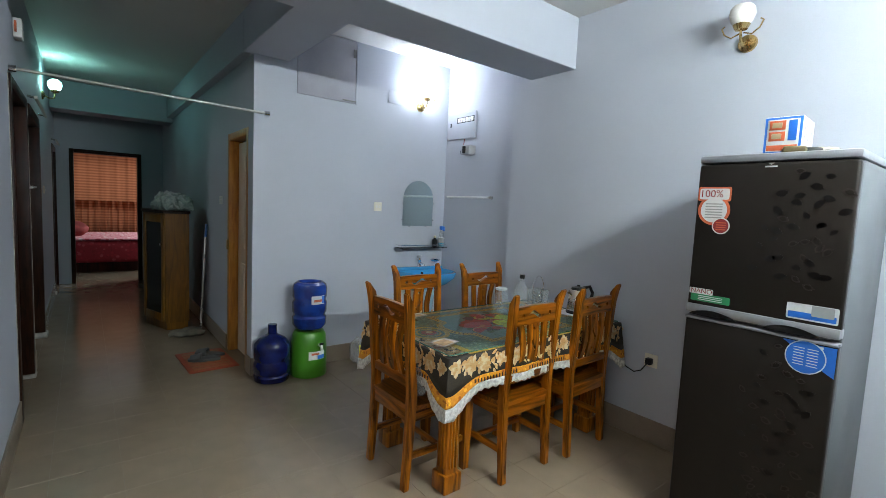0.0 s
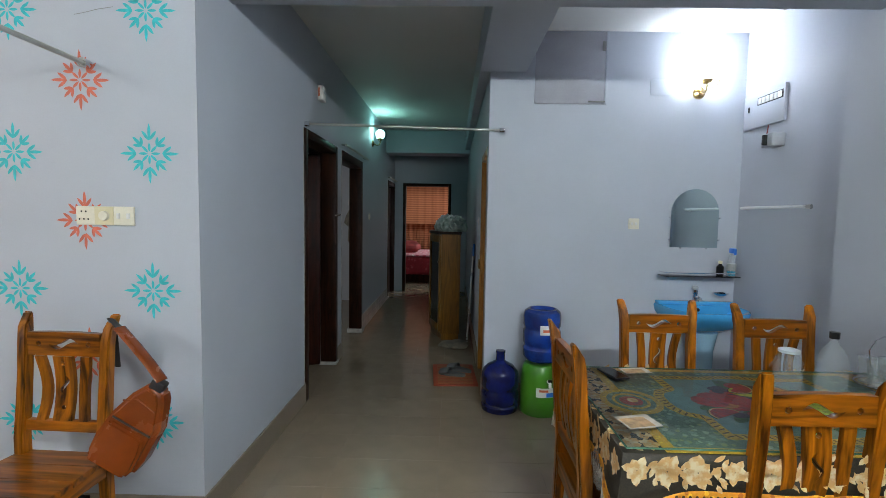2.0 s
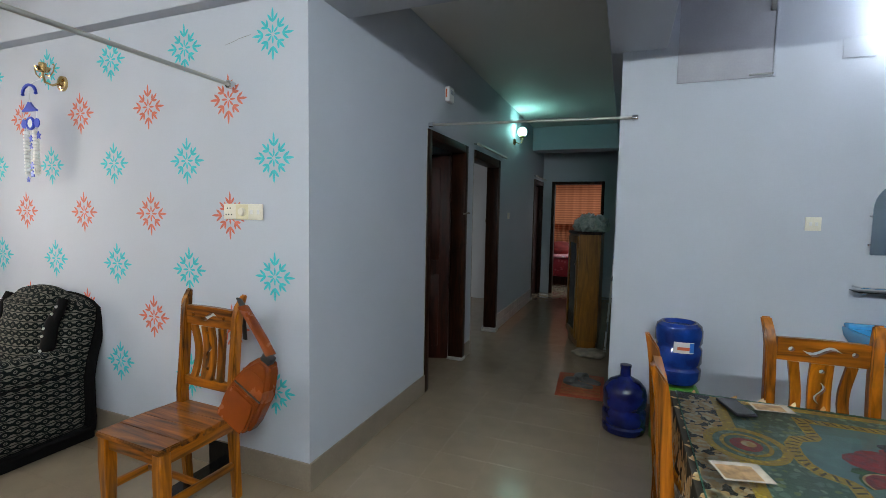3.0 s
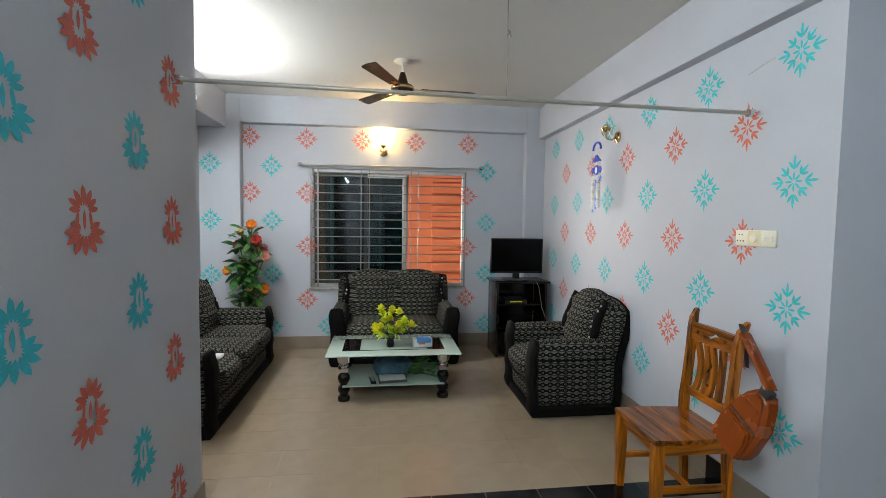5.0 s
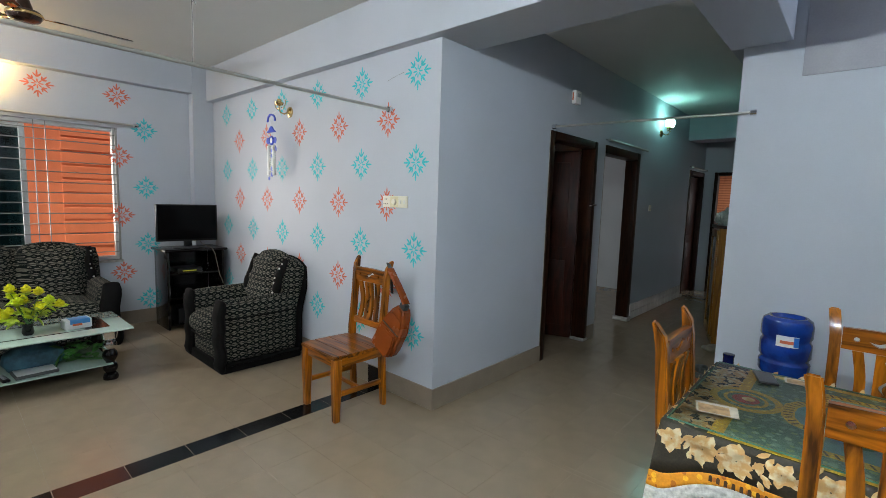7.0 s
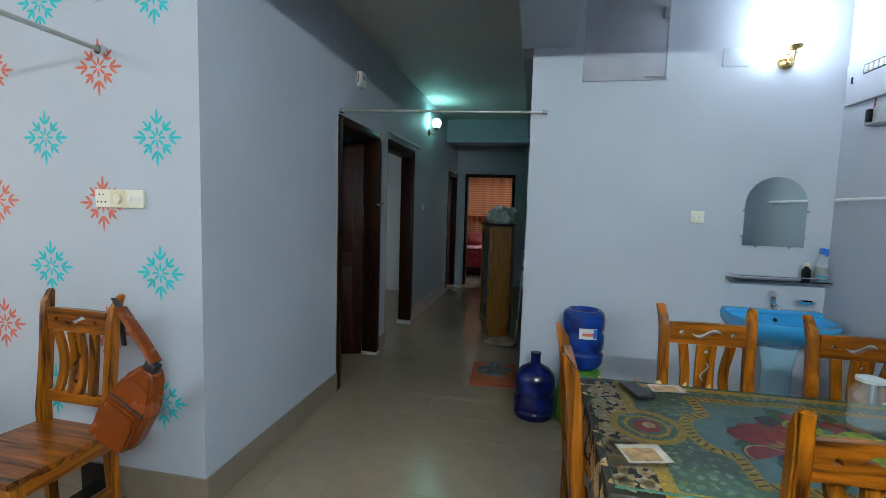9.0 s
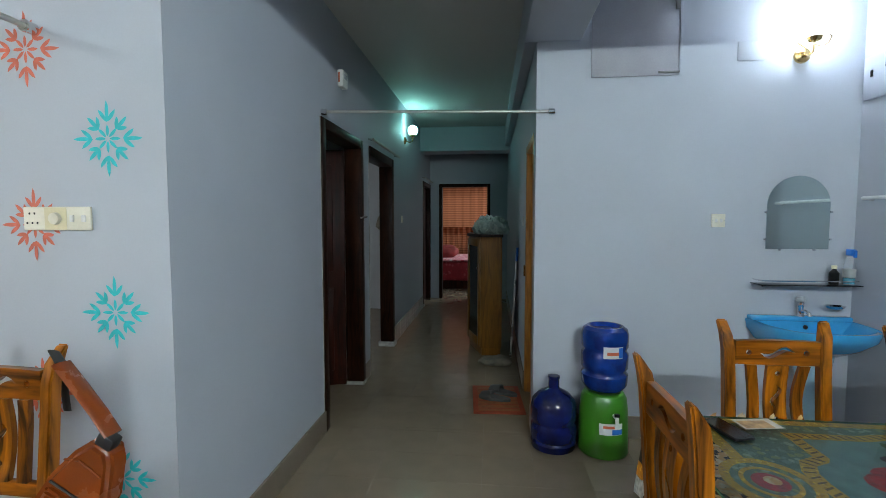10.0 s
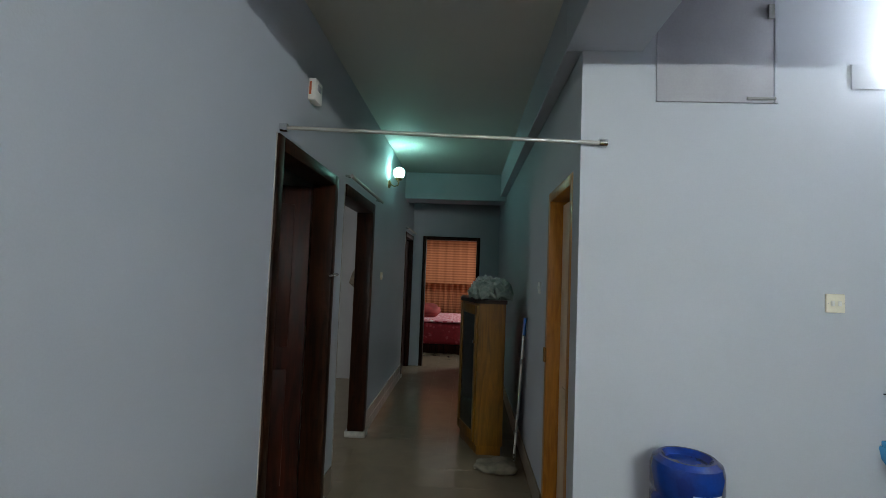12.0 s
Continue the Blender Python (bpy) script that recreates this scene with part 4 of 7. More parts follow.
def dining_chair(m, label, group):
    root = thing("dining_chair", m, label, "chair", group)
    w, yb = 0.20, -0.20
    for s in (-1, 1):
        b = plate([post_outline(0)], 0.042)
        turned(b, UPY)
        turned(b, pose(s * (w - 0.021) - 0.021, yb, 0))
        for v in b.verts:  # the ears flare outwards
            k = max(0.0, v.co.z - 0.86)
            v.co.x += s * k * k * 0.55
        bmesh.ops.bevel(b, geom=[e for e in b.edges if e.is_manifold and e.calc_face_angle(0) > 0.9], offset=0.006, segments=2, affect="EDGES")
        part("back_post", b, CHAIRW, root)
    ww = 0.158
    arch = [(-ww, 0.862), (ww, 0.862), (ww, 0.958)] + [(ww * (1 - k / 6), 0.958 + 0.004 * math.sin(math.pi * k / 12)) for k in range(1, 7)] + [(-ww * (k / 6), 0.958 + 0.004 * math.cos(math.pi * k / 12)) for k in range(1, 7)]
    b = plate([arch, swirl(0, 0.912, 0.135, 0.012), hole(-0.108, 0.912, 0.011), hole(0.108, 0.912, 0.011)], 0.026)
    turned(b, UPX)
    turned(b, pose(0, yb + 0.004, 0))
    part("top_rail", b, CHAIRX, root)
    part("lower_rail", box(-ww, ww, yb - 0.002, yb + 0.026, 0.545, 0.592, 0.004), CHAIRX, root)
    n = 8
    for cx, hw, bend in ((-0.093, 0.019, 0.012), (0.093, 0.019, -0.012), (0.0, 0.04, 0.0)):
        lo, ro = [], []
        for k in range(n + 1):
            z = 0.592 + (0.862 - 0.592) * k / n
            dx = bend * math.sin(math.pi * k / n * 1.2)
            lo.append((cx - hw + dx, z))
            ro.append((cx + hw + dx, z))
        loops = [lo + ro[::-1]]
        if hw > 0.03:
            loops += [hole(0, 0.83, 0.010), vswirl(0, 0.735, 0.095, 0.009), hole(0, 0.645, 0.010)]
        b = plate(loops, 0.018)
        turned(b, UPX)
        turned(b, pose(0, yb + 0.014, 0))
        for v in b.verts:
            k = (v.co.z - 0.592) / 0.27
            v.co.y += 0.016 * math.sin(math.pi * k) * -1 + 0.012 * (1 - k)
        part("slat", b, CHAIRW, root)
    for k in range(4):  # four boards with fine joints
        y0, y1 = -0.2 + 0.107 * k, -0.2 + 0.107 * (k + 1) - 0.0006
        def half(y):
            return 0.195 + 0.018 * min(1.0, (y + 0.2) / 0.2)
        board = plate([[(-half(y0), y0), (half(y0), y0), (half(y1), y1), (-half(y1), y1)]], 0.026)
        turned(board, pose(0, 0, 0.424))
        bmesh.ops.bevel(board, geom=[e for e in board.edges if e.is_manifold and e.calc_face_angle(0) > 0.9], offset=0.002 if k < 3 else 0.005, segments=2, affect="EDGES")
        part("seat_board", board, CHAIRX, root)
    for s in (-1, 1):
        leg = bmesh.new()
        prof = [(0.0, 0.021), (0.16, 0.024), (0.30, 0.028), (0.424, 0.026)]
        rings = []
        for z, h in prof:
            rings.append([leg.verts.new((s * 0.185 + a * h, 0.195 + c * h, z)) for a, c in ((-1, -1), (1, -1), (1, 1), (-1, 1))])
        for a, c in zip(rings, rings[1:]):
            for i in range(4):
                leg.faces.new((a[i], a[(i + 1) % 4], c[(i + 1) % 4], c[i]))
        leg.faces.new(rings[0][::-1])
        leg.faces.new(rings[-1])
        bmesh.ops.bevel(leg, geom=leg.edges[:], offset=0.004, segments=1, affect="EDGES")
        part("leg", leg, CHAIRW, root)
        part("apron", box(s * 0.185 - 0.011, s * 0.185 + 0.011, -0.165, 0.172, 0.365, 0.4235, 0.003), CHAIRY, root)
        part("stretcher", box(s * 0.182 - 0.011, s * 0.182 + 0.011, -0.175, 0.176, 0.165, 0.20, 0.004), CHAIRY, root)
    part("apron", box(-0.16, 0.16, 0.182, 0.204, 0.365, 0.4235, 0.003), CHAIRX, root)
    part("apron", box(-0.158, 0.158, -0.195, -0.173, 0.36, 0.4235, 0.003), CHAIRX, root)
    part("stretcher", box(-0.172, 0.172, 0.0, 0.022, 0.172, 0.198, 0.004), CHAIRX, root)
    return root


RND = "chairs round the dining table"
first = dining_chair(pose(2.385, 2.58, 0, 0, 0, -90), "varnished wooden dining chair at the table's end", RND)
for m, lab in ((pose(2.825, 2.365, 0, 0, 0, 1), "varnished wooden dining chair pushed under the table"), (pose(3.35, 2.345, 0, 0, 0, 2), "varnished wooden dining chair pushed under the table"),
               (pose(2.835, 3.065, 0, 0, 0, 180), "varnished wooden dining chair beside the wash basin"), (pose(3.41, 3.0, 0, 0, 0, 179), "varnished wooden dining chair beside the wash basin")):
    copy_thing(first, m)["label"] = lab
lone = copy_thing(first, pose(0.09, 2.44, 0, 0, 0, 178))
lone["label"], lone["group"] = "varnished wooden chair standing alone against the patterned wall", "chairs in the flat"

TX0, TX1, TY0, TY1, TZ = 2.25, 3.72, 2.17, 2.985, 0.752
table = thing("dining_table", pose((TX0 + TX1) / 2, (TY0 + TY1) / 2, 0), "wooden dining table with thick carved legs", "table")
tw, td = (TX1 - TX0) / 2, (TY1 - TY0) / 2
part("tabletop", box(-tw + 0.02, tw - 0.02, -td + 0.02, td - 0.02, TZ - 0.035, TZ - 0.004, 0.008), CHAIRW, table)
for sx in (-1, 1):
    for sy in (-1, 1):
        b = bm_box(bmesh.new(), -0.042, 0.042, -0.042, 0.042, 0.09, TZ - 0.036, 0.01)
        bm_box(b, -0.056, 0.056, -0.056, 0.056, 0.0, 0.10, 0.008)
        bm_box(b, -0.05, 0.05, -0.05, 0.05, 0.52, 0.60, 0.008)
        turned(b, pose(sx * (tw - 0.13), sy * (td - 0.13), 0))
        leg_ = part("leg", b, CHAIRW, table)
        for a in (-0.02, 0.0, 0.02):
            for q in (-1, 1):
                for fx, fy in ((a, q * 0.042), (q * 0.042, a)):
                    fx, fy = fx + sx * (tw - 0.13), fy + sy * (td - 0.13)
                    part("flute", tube([(fx, fy, 0.13), (fx, fy, 0.50)], 0.007, 6), CHAIRW, leg_)
    part("apron", box(sx * (tw - 0.13) - 0.012, sx * (tw - 0.13) + 0.012, -td + 0.172, td - 0.172, TZ - 0.13, TZ - 0.0355, 0.003), CHAIRW, table)
for sy in (-1, 1):
    part("apron", box(-tw + 0.172, tw - 0.172, sy * (td - 0.13) - 0.012, sy * (td - 0.13) + 0.012, TZ - 0.13, TZ - 0.0355, 0.003), CHAIRW, table)

cloth = thing("tablecloth", pose((TX0 + TX1) / 2, (TY0 + TY1) / 2, TZ), "printed tablecloth with fruit, floral net border and lace hem", "tablecloth")
part("net_ground", box(-tw, tw, -td, td, -0.003, 0.0, 0.0), NETFLO, cloth, "dark net ground")


def skirt(z0, z1, wave, scallop, off, mt, name, label):
    """A hanging strip round the cloth's edge, with folds that grow downwards and longer corners."""
    bm = bmesh.new()
    per, loop = [], []
    nx, ny = 120, 70
    for k in range(nx):
        per.append((-tw + 2 * tw * k / nx, -td, 0, -1))
    for k in range(ny):
        per.append((tw, -td + 2 * td * k / ny, 1, 0))
    for k in range(nx):
        per.append((tw - 2 * tw * k / nx, td, 0, 1))
    for k in range(ny):
        per.append((-tw, td - 2 * td * k / ny, -1, 0))
    rows = 4
    grid = []
    for r in range(rows + 1):
        ring = []
        for i, (x, y, ux, uy) in enumerate(per):
            s = x * 7 + y * 9
            cd = min(abs(abs(x) - tw) + 0.0, 1) + min(abs(abs(y) - td), 1)
            corner = math.exp(-(cd / 0.10) ** 2)
            z = z0 + (z1 - z0) * r / rows
            depth = -z
            z2 = z - corner * 0.55 * depth
            if r == rows:
                z2 -= scallop * (0.5 - 0.5 * math.cos(i * math.pi / 2.0))
            f = wave * depth * (math.sin(s * 2.1) + 0.5 * math.sin(s * 4.7 + 1)) + depth * (0.05 + 0.10 * corner) + off
            cx, cy = (math.copysign(1, x) if abs(abs(x) - tw) < 0.012 else ux), (math.copysign(1, y) if abs(abs(y) - td) < 0.012 else uy)
            ring.append(bm.verts.new((x + cx * f, y + cy * f, z2)))
        grid.append(ring)
    n = len(per)
    for a, b in zip(grid, grid[1:]):
        for i in range(n):
            bm.faces.new((a[i], a[(i + 1) % n], b[(i + 1) % n], b[i]))
    ob = part(name, bm, mt, cloth, label, angle=80)
    sol = ob.modifiers.new("thickness", "SOLIDIFY")
    sol.thickness = 0.0015
    return ob


skirt(0.0, -0.115, 0.05, 0.0, 0.001, NETFLO, "floral_border", "cream flowers on dark net")
skirt(-0.115, -0.15, 0.05, 0.0, 0.0018, ORBAND, "orange_band", "orange band with small scallops")
skirt(-0.15, -0.19, 0.05, 0.010, 0.001, LACE, "lace_hem", "white lace hem")
def rounded(a, b):
    return [(-a, -b), (a, -b), (a, b), (-a, b)]


# cream flowers and leaves along the border, on the top's margin and on the hanging strip
def spray_of_flowers(place, length, rnd):
    bm = bmesh.new()

    def shape(cx, cy, ang, L, w):
        bm.faces.new([bm.verts.new(place(cx + x * math.cos(ang) - y * math.sin(ang), cy + x * math.sin(ang) + y * math.cos(ang))) for x, y in leaf_outline(L, w, 4)])
    s = -length / 2 + 0.03
    while s < length / 2 - 0.02:
        cy, r = rnd.uniform(-0.008, 0.008), rnd.uniform(0.040, 0.054)
        a0 = rnd.uniform(0, 1)
        for k in range(7):
            shape(s, cy, a0 + k * math.pi / 3.5, r * (1.1 if k % 2 else 0.86), r * 0.66)
        stem = s + rnd.uniform(0.05, 0.07)
        for k in range(9):
            side = 1 if k % 2 else -1
            shape(stem + rnd.uniform(-0.015, 0.02), side * rnd.uniform(0.004, 0.040), side * rnd.uniform(0.5, 1.4) + (math.pi if k > 4 else 0), rnd.uniform(0.030, 0.044), 0.016)
        s += rnd.uniform(0.092, 0.112)
    return bm


ARCH = mat("dark_brown_print", (0.05, 0.02, 0.006), 0.7)
for place, length in ((lambda u, v: (u, -td - 0.0135 - 0.05 * (0.02 - v), -0.132 + v), 2 * tw - 0.2), (lambda u, v: (-tw - 0.0135 - 0.05 * (0.02 - v), u, -0.132 + v), 2 * td - 0.2)):
    ab = bmesh.new()
    for k in range(int(length / 0.021)):
        u0 = -length / 2 + 0.021 * k
        ab.faces.new([ab.verts.new(place(u0 + x, z)) for x, z in ((-0.005, -0.012), (0.005, -0.012), (0.005, 0.004), (0.0025, 0.008), (-0.0025, 0.008), (-0.005, 0.004))])
    tagged(part("arch_print", ab, ARCH, cloth, "", False), kind="stuff")
rs_ = random.Random(9)
for sy in (-1, 1):
    tagged(part("flower_spray", spray_of_flowers(lambda u, v, sy=sy: (u, sy * (td + 0.0075 + (0.055 - v) * 0.052), -0.050 + v), 2 * tw - 0.02, rs_), CREAM, cloth, "cream flowers", False), kind="stuff")
for sx in (-1, 1):
    for off in (0.045, 0.105):
        tagged(part("flower_spray", spray_of_flowers(lambda u, v, sx=sx, off=off: (sx * (tw - off + v * 0.8), u, 0.0012), 2 * td - 0.06, rs_), CREAM, cloth, "cream flowers", False), kind="stuff")
    tagged(part("flower_spray", spray_of_flowers(lambda u, v, sx=sx: (sx * (tw + 0.0075 + (0.055 - v) * 0.052), u, -0.050 + v), 2 * td - 0.02, rs_), CREAM, cloth, "cream flowers", False), kind="stuff")


# printed motifs, thin layers on the field
def motif(name, loops, z, mt):
    b = plate(loops, 0.0004)
    turned(b, pose(0, 0, z))
    return part(name, b, mt, cloth)


def offset_loop(pts, d):
    """The closed outline moved outwards by d."""
    out, n = [], len(pts)
    for i in range(n):
        p, q, r = Vector(pts[i - 1]), Vector(pts[i]), Vector(pts[(i + 1) % n])
        e1, e2 = (q - p).normalized(), (r - q).normalized()
        n1, n2 = Vector((e1.y, -e1.x)), Vector((e2.y, -e2.x))
        m_ = (n1 + n2).normalized()
        out.append(tuple(q + m_ * (d / max(0.4, m_.dot(n1)))))
    return out


FX1, FY1_ = tw - 0.155, td - 0.022
motif("printed_field", [rounded(FX1, FY1_)], 0.0001, CLOTHTOP)
motif("gold_border", [rounded(FX1 + 0.018, FY1_ + 0.014), rounded(FX1 - 0.022, FY1_ - 0.020)], 0.0008, GOLDPR)
quarter = [(-0.425, 0.0), (-0.42, 0.06), (-0.395, 0.11), (-0.345, 0.135), (-0.335, 0.15), (-0.335, 0.285), (-0.12, 0.285), (-0.06, 0.30), (0.0, 0.305)]
panel = quarter + [(-x, y) for x, y in quarter[-2::-1]] + [(-x, -y) for x, y in quarter[1:]] + [(x, -y) for x, y in quarter[-2:0:-1]]
panel = panel[::-1]
motif("blue_panel", [panel], 0.0009, BLUEPR)
motif("gold_scroll", [offset_loop(panel, 0.02), offset_loop(panel, -0.02)], 0.0016, GOLDPR)
hb = bmesh.new()
dist = 0.0
for i in range(len(panel)):
    p, q = Vector(panel[i]), Vector(panel[(i + 1) % len(panel)])
    L, e = (q - p).length, (q - p).normalized()
    nn = Vector((e.y, -e.x))
    while dist < L:
        c = p + e * dist
        hb.faces.new([hb.verts.new((c + e * a_ + nn * b_).to_3d() + Vector((0, 0, 0.0024))) for a_, b_ in ((-0.004, -0.014), (0.004, -0.014), (0.016, 0.014), (0.008, 0.014))])
        dist += 0.026
    dist -= L
tagged(part("rope_hatching", hb, mat("brown_print", (0.13, 0.075, 0.012), 0.5), cloth, "", False), kind="stuff")
for sx in (-1, 1):
    mx_ = sx * (tw - 0.18)
    motif("gold_medallion", [[(mx_ + x * 1.0, y * 1.05) for x, y in hole(0, 0, r, 32)] for r in (0.118, 0.092)], 0.0018, GOLDPR)
    motif("green_ring", [[(mx_ + x, y * 1.05) for x, y in hole(0, 0, 0.092, 32)]], 0.0014, CLOTHTOP)
    motif("gold_ring", [[(mx_ + x, y * 1.05) for x, y in hole(0, 0, r, 28)] for r in (0.072, 0.060)], 0.0020, GOLDPR)
    motif("rose_print", [[(mx_ + x, y) for x, y in hole(0, 0, 0.045, 14)]], 0.0020, FRUITR)
    motif("rose_heart", [[(mx_ + 0.008 + x, y + 0.006) for x, y in hole(0, 0, 0.022, 10)]], 0.0026, CREAM)
rf = random.Random(5)
for k in range(26):
    a, r = rf.uniform(0, 6.28), rf.uniform(0.5, 1.0)
    cx, cy = 0.29 * r * math.cos(a), 0.19 * r * math.sin(a)
    motif("leaf_print", [[(cx + x * math.cos(a) - y * math.sin(a), cy + x * math.sin(a) + y * math.cos(a)) for x, y in leaf_outline(0.085, 0.045)]], 0.0018 + 0.00002 * k, FRUITL)
for k in range(44):
    a, r = rf.uniform(0, 6.28), rf.uniform(0.0, 1.0) ** 0.6
    cx, cy = 0.28 * r * math.cos(a), 0.19 * r * math.sin(a)
    near = abs(cx - 0.08) < 0.17 and abs(cy) < 0.13
    mt = FRUITG if near and rf.random() < 0.8 else rf.choice([FRUITR, FRUITR, FRUITR, FRUITP, FRUITO])
    rr = rf.uniform(0.032, 0.060) if mt is not FRUITP else rf.uniform(0.014, 0.02)
    for q in range(5 if mt is FRUITP else 1):
        dx, dy = (rf.uniform(-0.04, 0.04), rf.uniform(-0.03, 0.03)) if mt is FRUITP else (0, 0)
        motif("fruit_print", [[(cx + dx + x * 1.2, cy + dy + y) for x, y in hole(0, 0, rr, 12)]], 0.0024 + 0.00003 * k, mt)
for cx, cy, a in ((-0.24, -0.12, 0.5), (0.20, -0.15, 2.6), (-0.05, 0.17, 4.0)):
    for r0, mt, dz in ((0.075, FRUITL, 0), (0.068, CREAM, 0.0002), (0.062, FRUITR, 0.0004)):
        motif("melon_slice", [[(cx + r0 * math.cos(a + math.pi * i / 12), cy + r0 * math.sin(a + math.pi * i / 12)) for i in range(13)]], 0.0039 + dz, mt)
gl = thing("table_glass", pose((TX0 + TX1) / 2, (TY0 + TY1) / 2, TZ + 0.0050), "clear glass sheet lying on the tablecloth", "glass top")
gs = bmesh.new()
gs.faces.new([gs.verts.new((x, y, 0.0056)) for x, y in rounded(tw - 0.0146, td - 0.0146)])
part("sheet", gs, CLEAR, gl, smooth=False)
part("glass_edge", turned(plate([rounded(tw - 0.0145, td - 0.0145), rounded(tw - 0.0185, td - 0.0185)], 0.005), pose(0, 0, 0.0005)), mat("green_glass_edge", (0.10, 0.22, 0.16), 0.15), gl)
GZ = TZ + 0.0113

phone = thing("mobile_phone", pose(2.455, 2.86, GZ, 0, 0, 17), "black mobile phone lying on the glass", "phone")
part("body", box(-0.036, 0.036, -0.075, 0.075, 0, 0.009, 0.004), BLACKP, phone)
part("screen", box(-0.033, 0.033, -0.070, 0.070, 0.0088, 0.0096, 0.0), LACQ, phone)
for m, w, d in ((pose(2.58, 2.92, GZ, 0, 0, 8), 0.13, 0.075), (pose(2.375, 2.37, GZ, 0, 0, 14), 0.13, 0.10)):
    pp = thing("paper_slip", m, "white printed paper slip on the table", "paper")
    part("sheet", box(-w / 2, w / 2, -d / 2, d / 2, 0, 0.0008), mat("worn_paper", (0.50, 0.44, 0.36), 0.6, var=0.15, scale=30), pp, smooth=False)
    part("print", box(-w * 0.44, w * 0.3, -d * 0.42, d * 0.30, 0.0008, 0.0011), mat("cream_print", (0.50, 0.30, 0.13), 0.6, var=0.3, scale=30), pp, smooth=False)

jug = thing("plastic_jug", pose(3.15, 2.735, GZ) @ Matrix.Scale(0.82, 4), "clear plastic water jug with lid", "jug")
ribs = [(0.050, 0.0), (0.060, 0.008)]
for k in range(5):
    ribs += [(0.066, 0.020 + 0.025 * k), (0.0635, 0.030 + 0.025 * k), (0.066, 0.040 + 0.025 * k)]
part("body", lathe(ribs + [(0.062, 0.150), (0.050, 0.172), (0.044, 0.180), (0.044, 0.192)], n=32), THINPET, jug)
part("lid", lathe([(0.0, 0.192), (0.048, 0.192), (0.049, 0.206), (0.030, 0.212), (0.0, 0.213)], n=28), mat("cloudy_lid_plastic", (0.55, 0.60, 0.62), 0.3), jug)
bot = thing("water_bottle", pose(3.285, 2.675, GZ), "clear ribbed plastic bottle with a black cap", "bottle")
part("body", lathe([(0.046, 0), (0.054, 0.010), (0.054, 0.026), (0.050, 0.034), (0.054, 0.042), (0.054, 0.062), (0.050, 0.070), (0.054, 0.078), (0.054, 0.100), (0.050, 0.108), (0.054, 0.116), (0.054, 0.140), (0.048, 0.168), (0.026, 0.205), (0.0145, 0.220), (0.0145, 0.236)], n=28), THINPET, bot)
part("cap", lathe([(0.0, 0.236), (0.018, 0.236), (0.018, 0.262), (0.0, 0.263)], n=16), BLACKP, bot)
rack = thing("glass_holder", pose(3.585, 2.78, GZ), "wire carrier with drinking glasses", "glass holder")
part("base_ring", tube([(0.09 * math.cos(a), 0.09 * math.sin(a), 0.012) for a in [2 * math.pi * k / 24 for k in range(25)]], 0.003, 6), CHROME, rack)
part("carrying_loop", tube([(0, 0, 0.012), (0, 0.0, 0.05), (-0.05, 0, 0.09), (-0.06, 0, 0.16), (-0.035, 0, 0.205), (0.0, 0, 0.222), (0.035, 0, 0.205), (0.06, 0, 0.16), (0.05, 0, 0.09), (0.0, 0, 0.05)], 0.003, 6), CHROME, rack)
for k in range(4):
    a = k * math.pi / 2 + 0.5
    g = thing("drinking_glass", pose(3.585 + 0.052 * math.cos(a), 2.78 + 0.052 * math.sin(a), GZ + 0.001), "clear drinking glass in the wire carrier", "glass", "glasses in the carrier")
    part("tumbler", lathe([(0.026, 0), (0.034, 0.12), (0.0325, 0.12), (0.025, 0.006), (0.0, 0.006)], n=20), TUMBLER, g)
plt = thing("paper_sheet", pose(3.60, 2.50, GZ, 0, 0, 15), "white sheet of paper lying on the glass", "paper")
part("sheet", box(-0.09, 0.09, -0.07, 0.07, 0, 0.001), STICKW, plt, smooth=False)
ket = thing("electric_kettle", pose(3.645, 2.47, GZ), "steel electric kettle with black lid and handle", "kettle")
part("base", lathe([(0.075, 0), (0.078, 0.012), (0.07, 0.022), (0.0, 0.022)]), BLACKP, ket)
part("body", lathe([(0.070, 0.022), (0.072, 0.03), (0.064, 0.10), (0.052, 0.165), (0.0, 0.166)], n=32), STEEL, ket)
part("lid", lathe([(0.0, 0.166), (0.052, 0.166), (0.046, 0.182), (0.012, 0.19), (0.010, 0.20), (0.0, 0.202)]), BLACKP, ket)
part("handle", tube([(0.04, -0.01, 0.175), (0.09, -0.03, 0.185), (0.115, -0.04, 0.14), (0.10, -0.035, 0.07), (0.068, -0.02, 0.05)], 0.012, 10), BLACKP, ket)
part("spout", tube([(-0.05, 0.02, 0.13), (-0.075, 0.03, 0.155)], [0.016, 0.010], 10), CHROME, ket)
part("cord", tube([(0.07, 0.0, 0.015), (0.092, -0.03, 0.016), (0.110, -0.07, -0.01), (0.122, -0.12, -0.08), (0.128, -0.19, -0.17), (0.130, -0.26, -0.25), (0.128, -0.33, -0.31), (0.122, -0.39, -0.325), (0.115, -0.44, -0.30), (0.11, -0.475, -0.25)], 0.004, 8), BLACKP, ket, "black power cord")


# ---- wall fittings ----
def wall_plate(name, m, w, h, mt, label, category, pieces):
    """A plate on a wall; local x along it, z up, y out of the wall."""
    root = thing(name, m, label, category)
    part("plate", box(-w / 2, w / 2, 0, 0.012, -h / 2, h / 2, 0.004), mt, root)
    for nm, x0, x1, z0, z1, d, mm in pieces:
        part(nm, box(x0, x1, 0.0115, 0.012 + d, z0, z1, 0.0015, 1), mm, root)
    return root


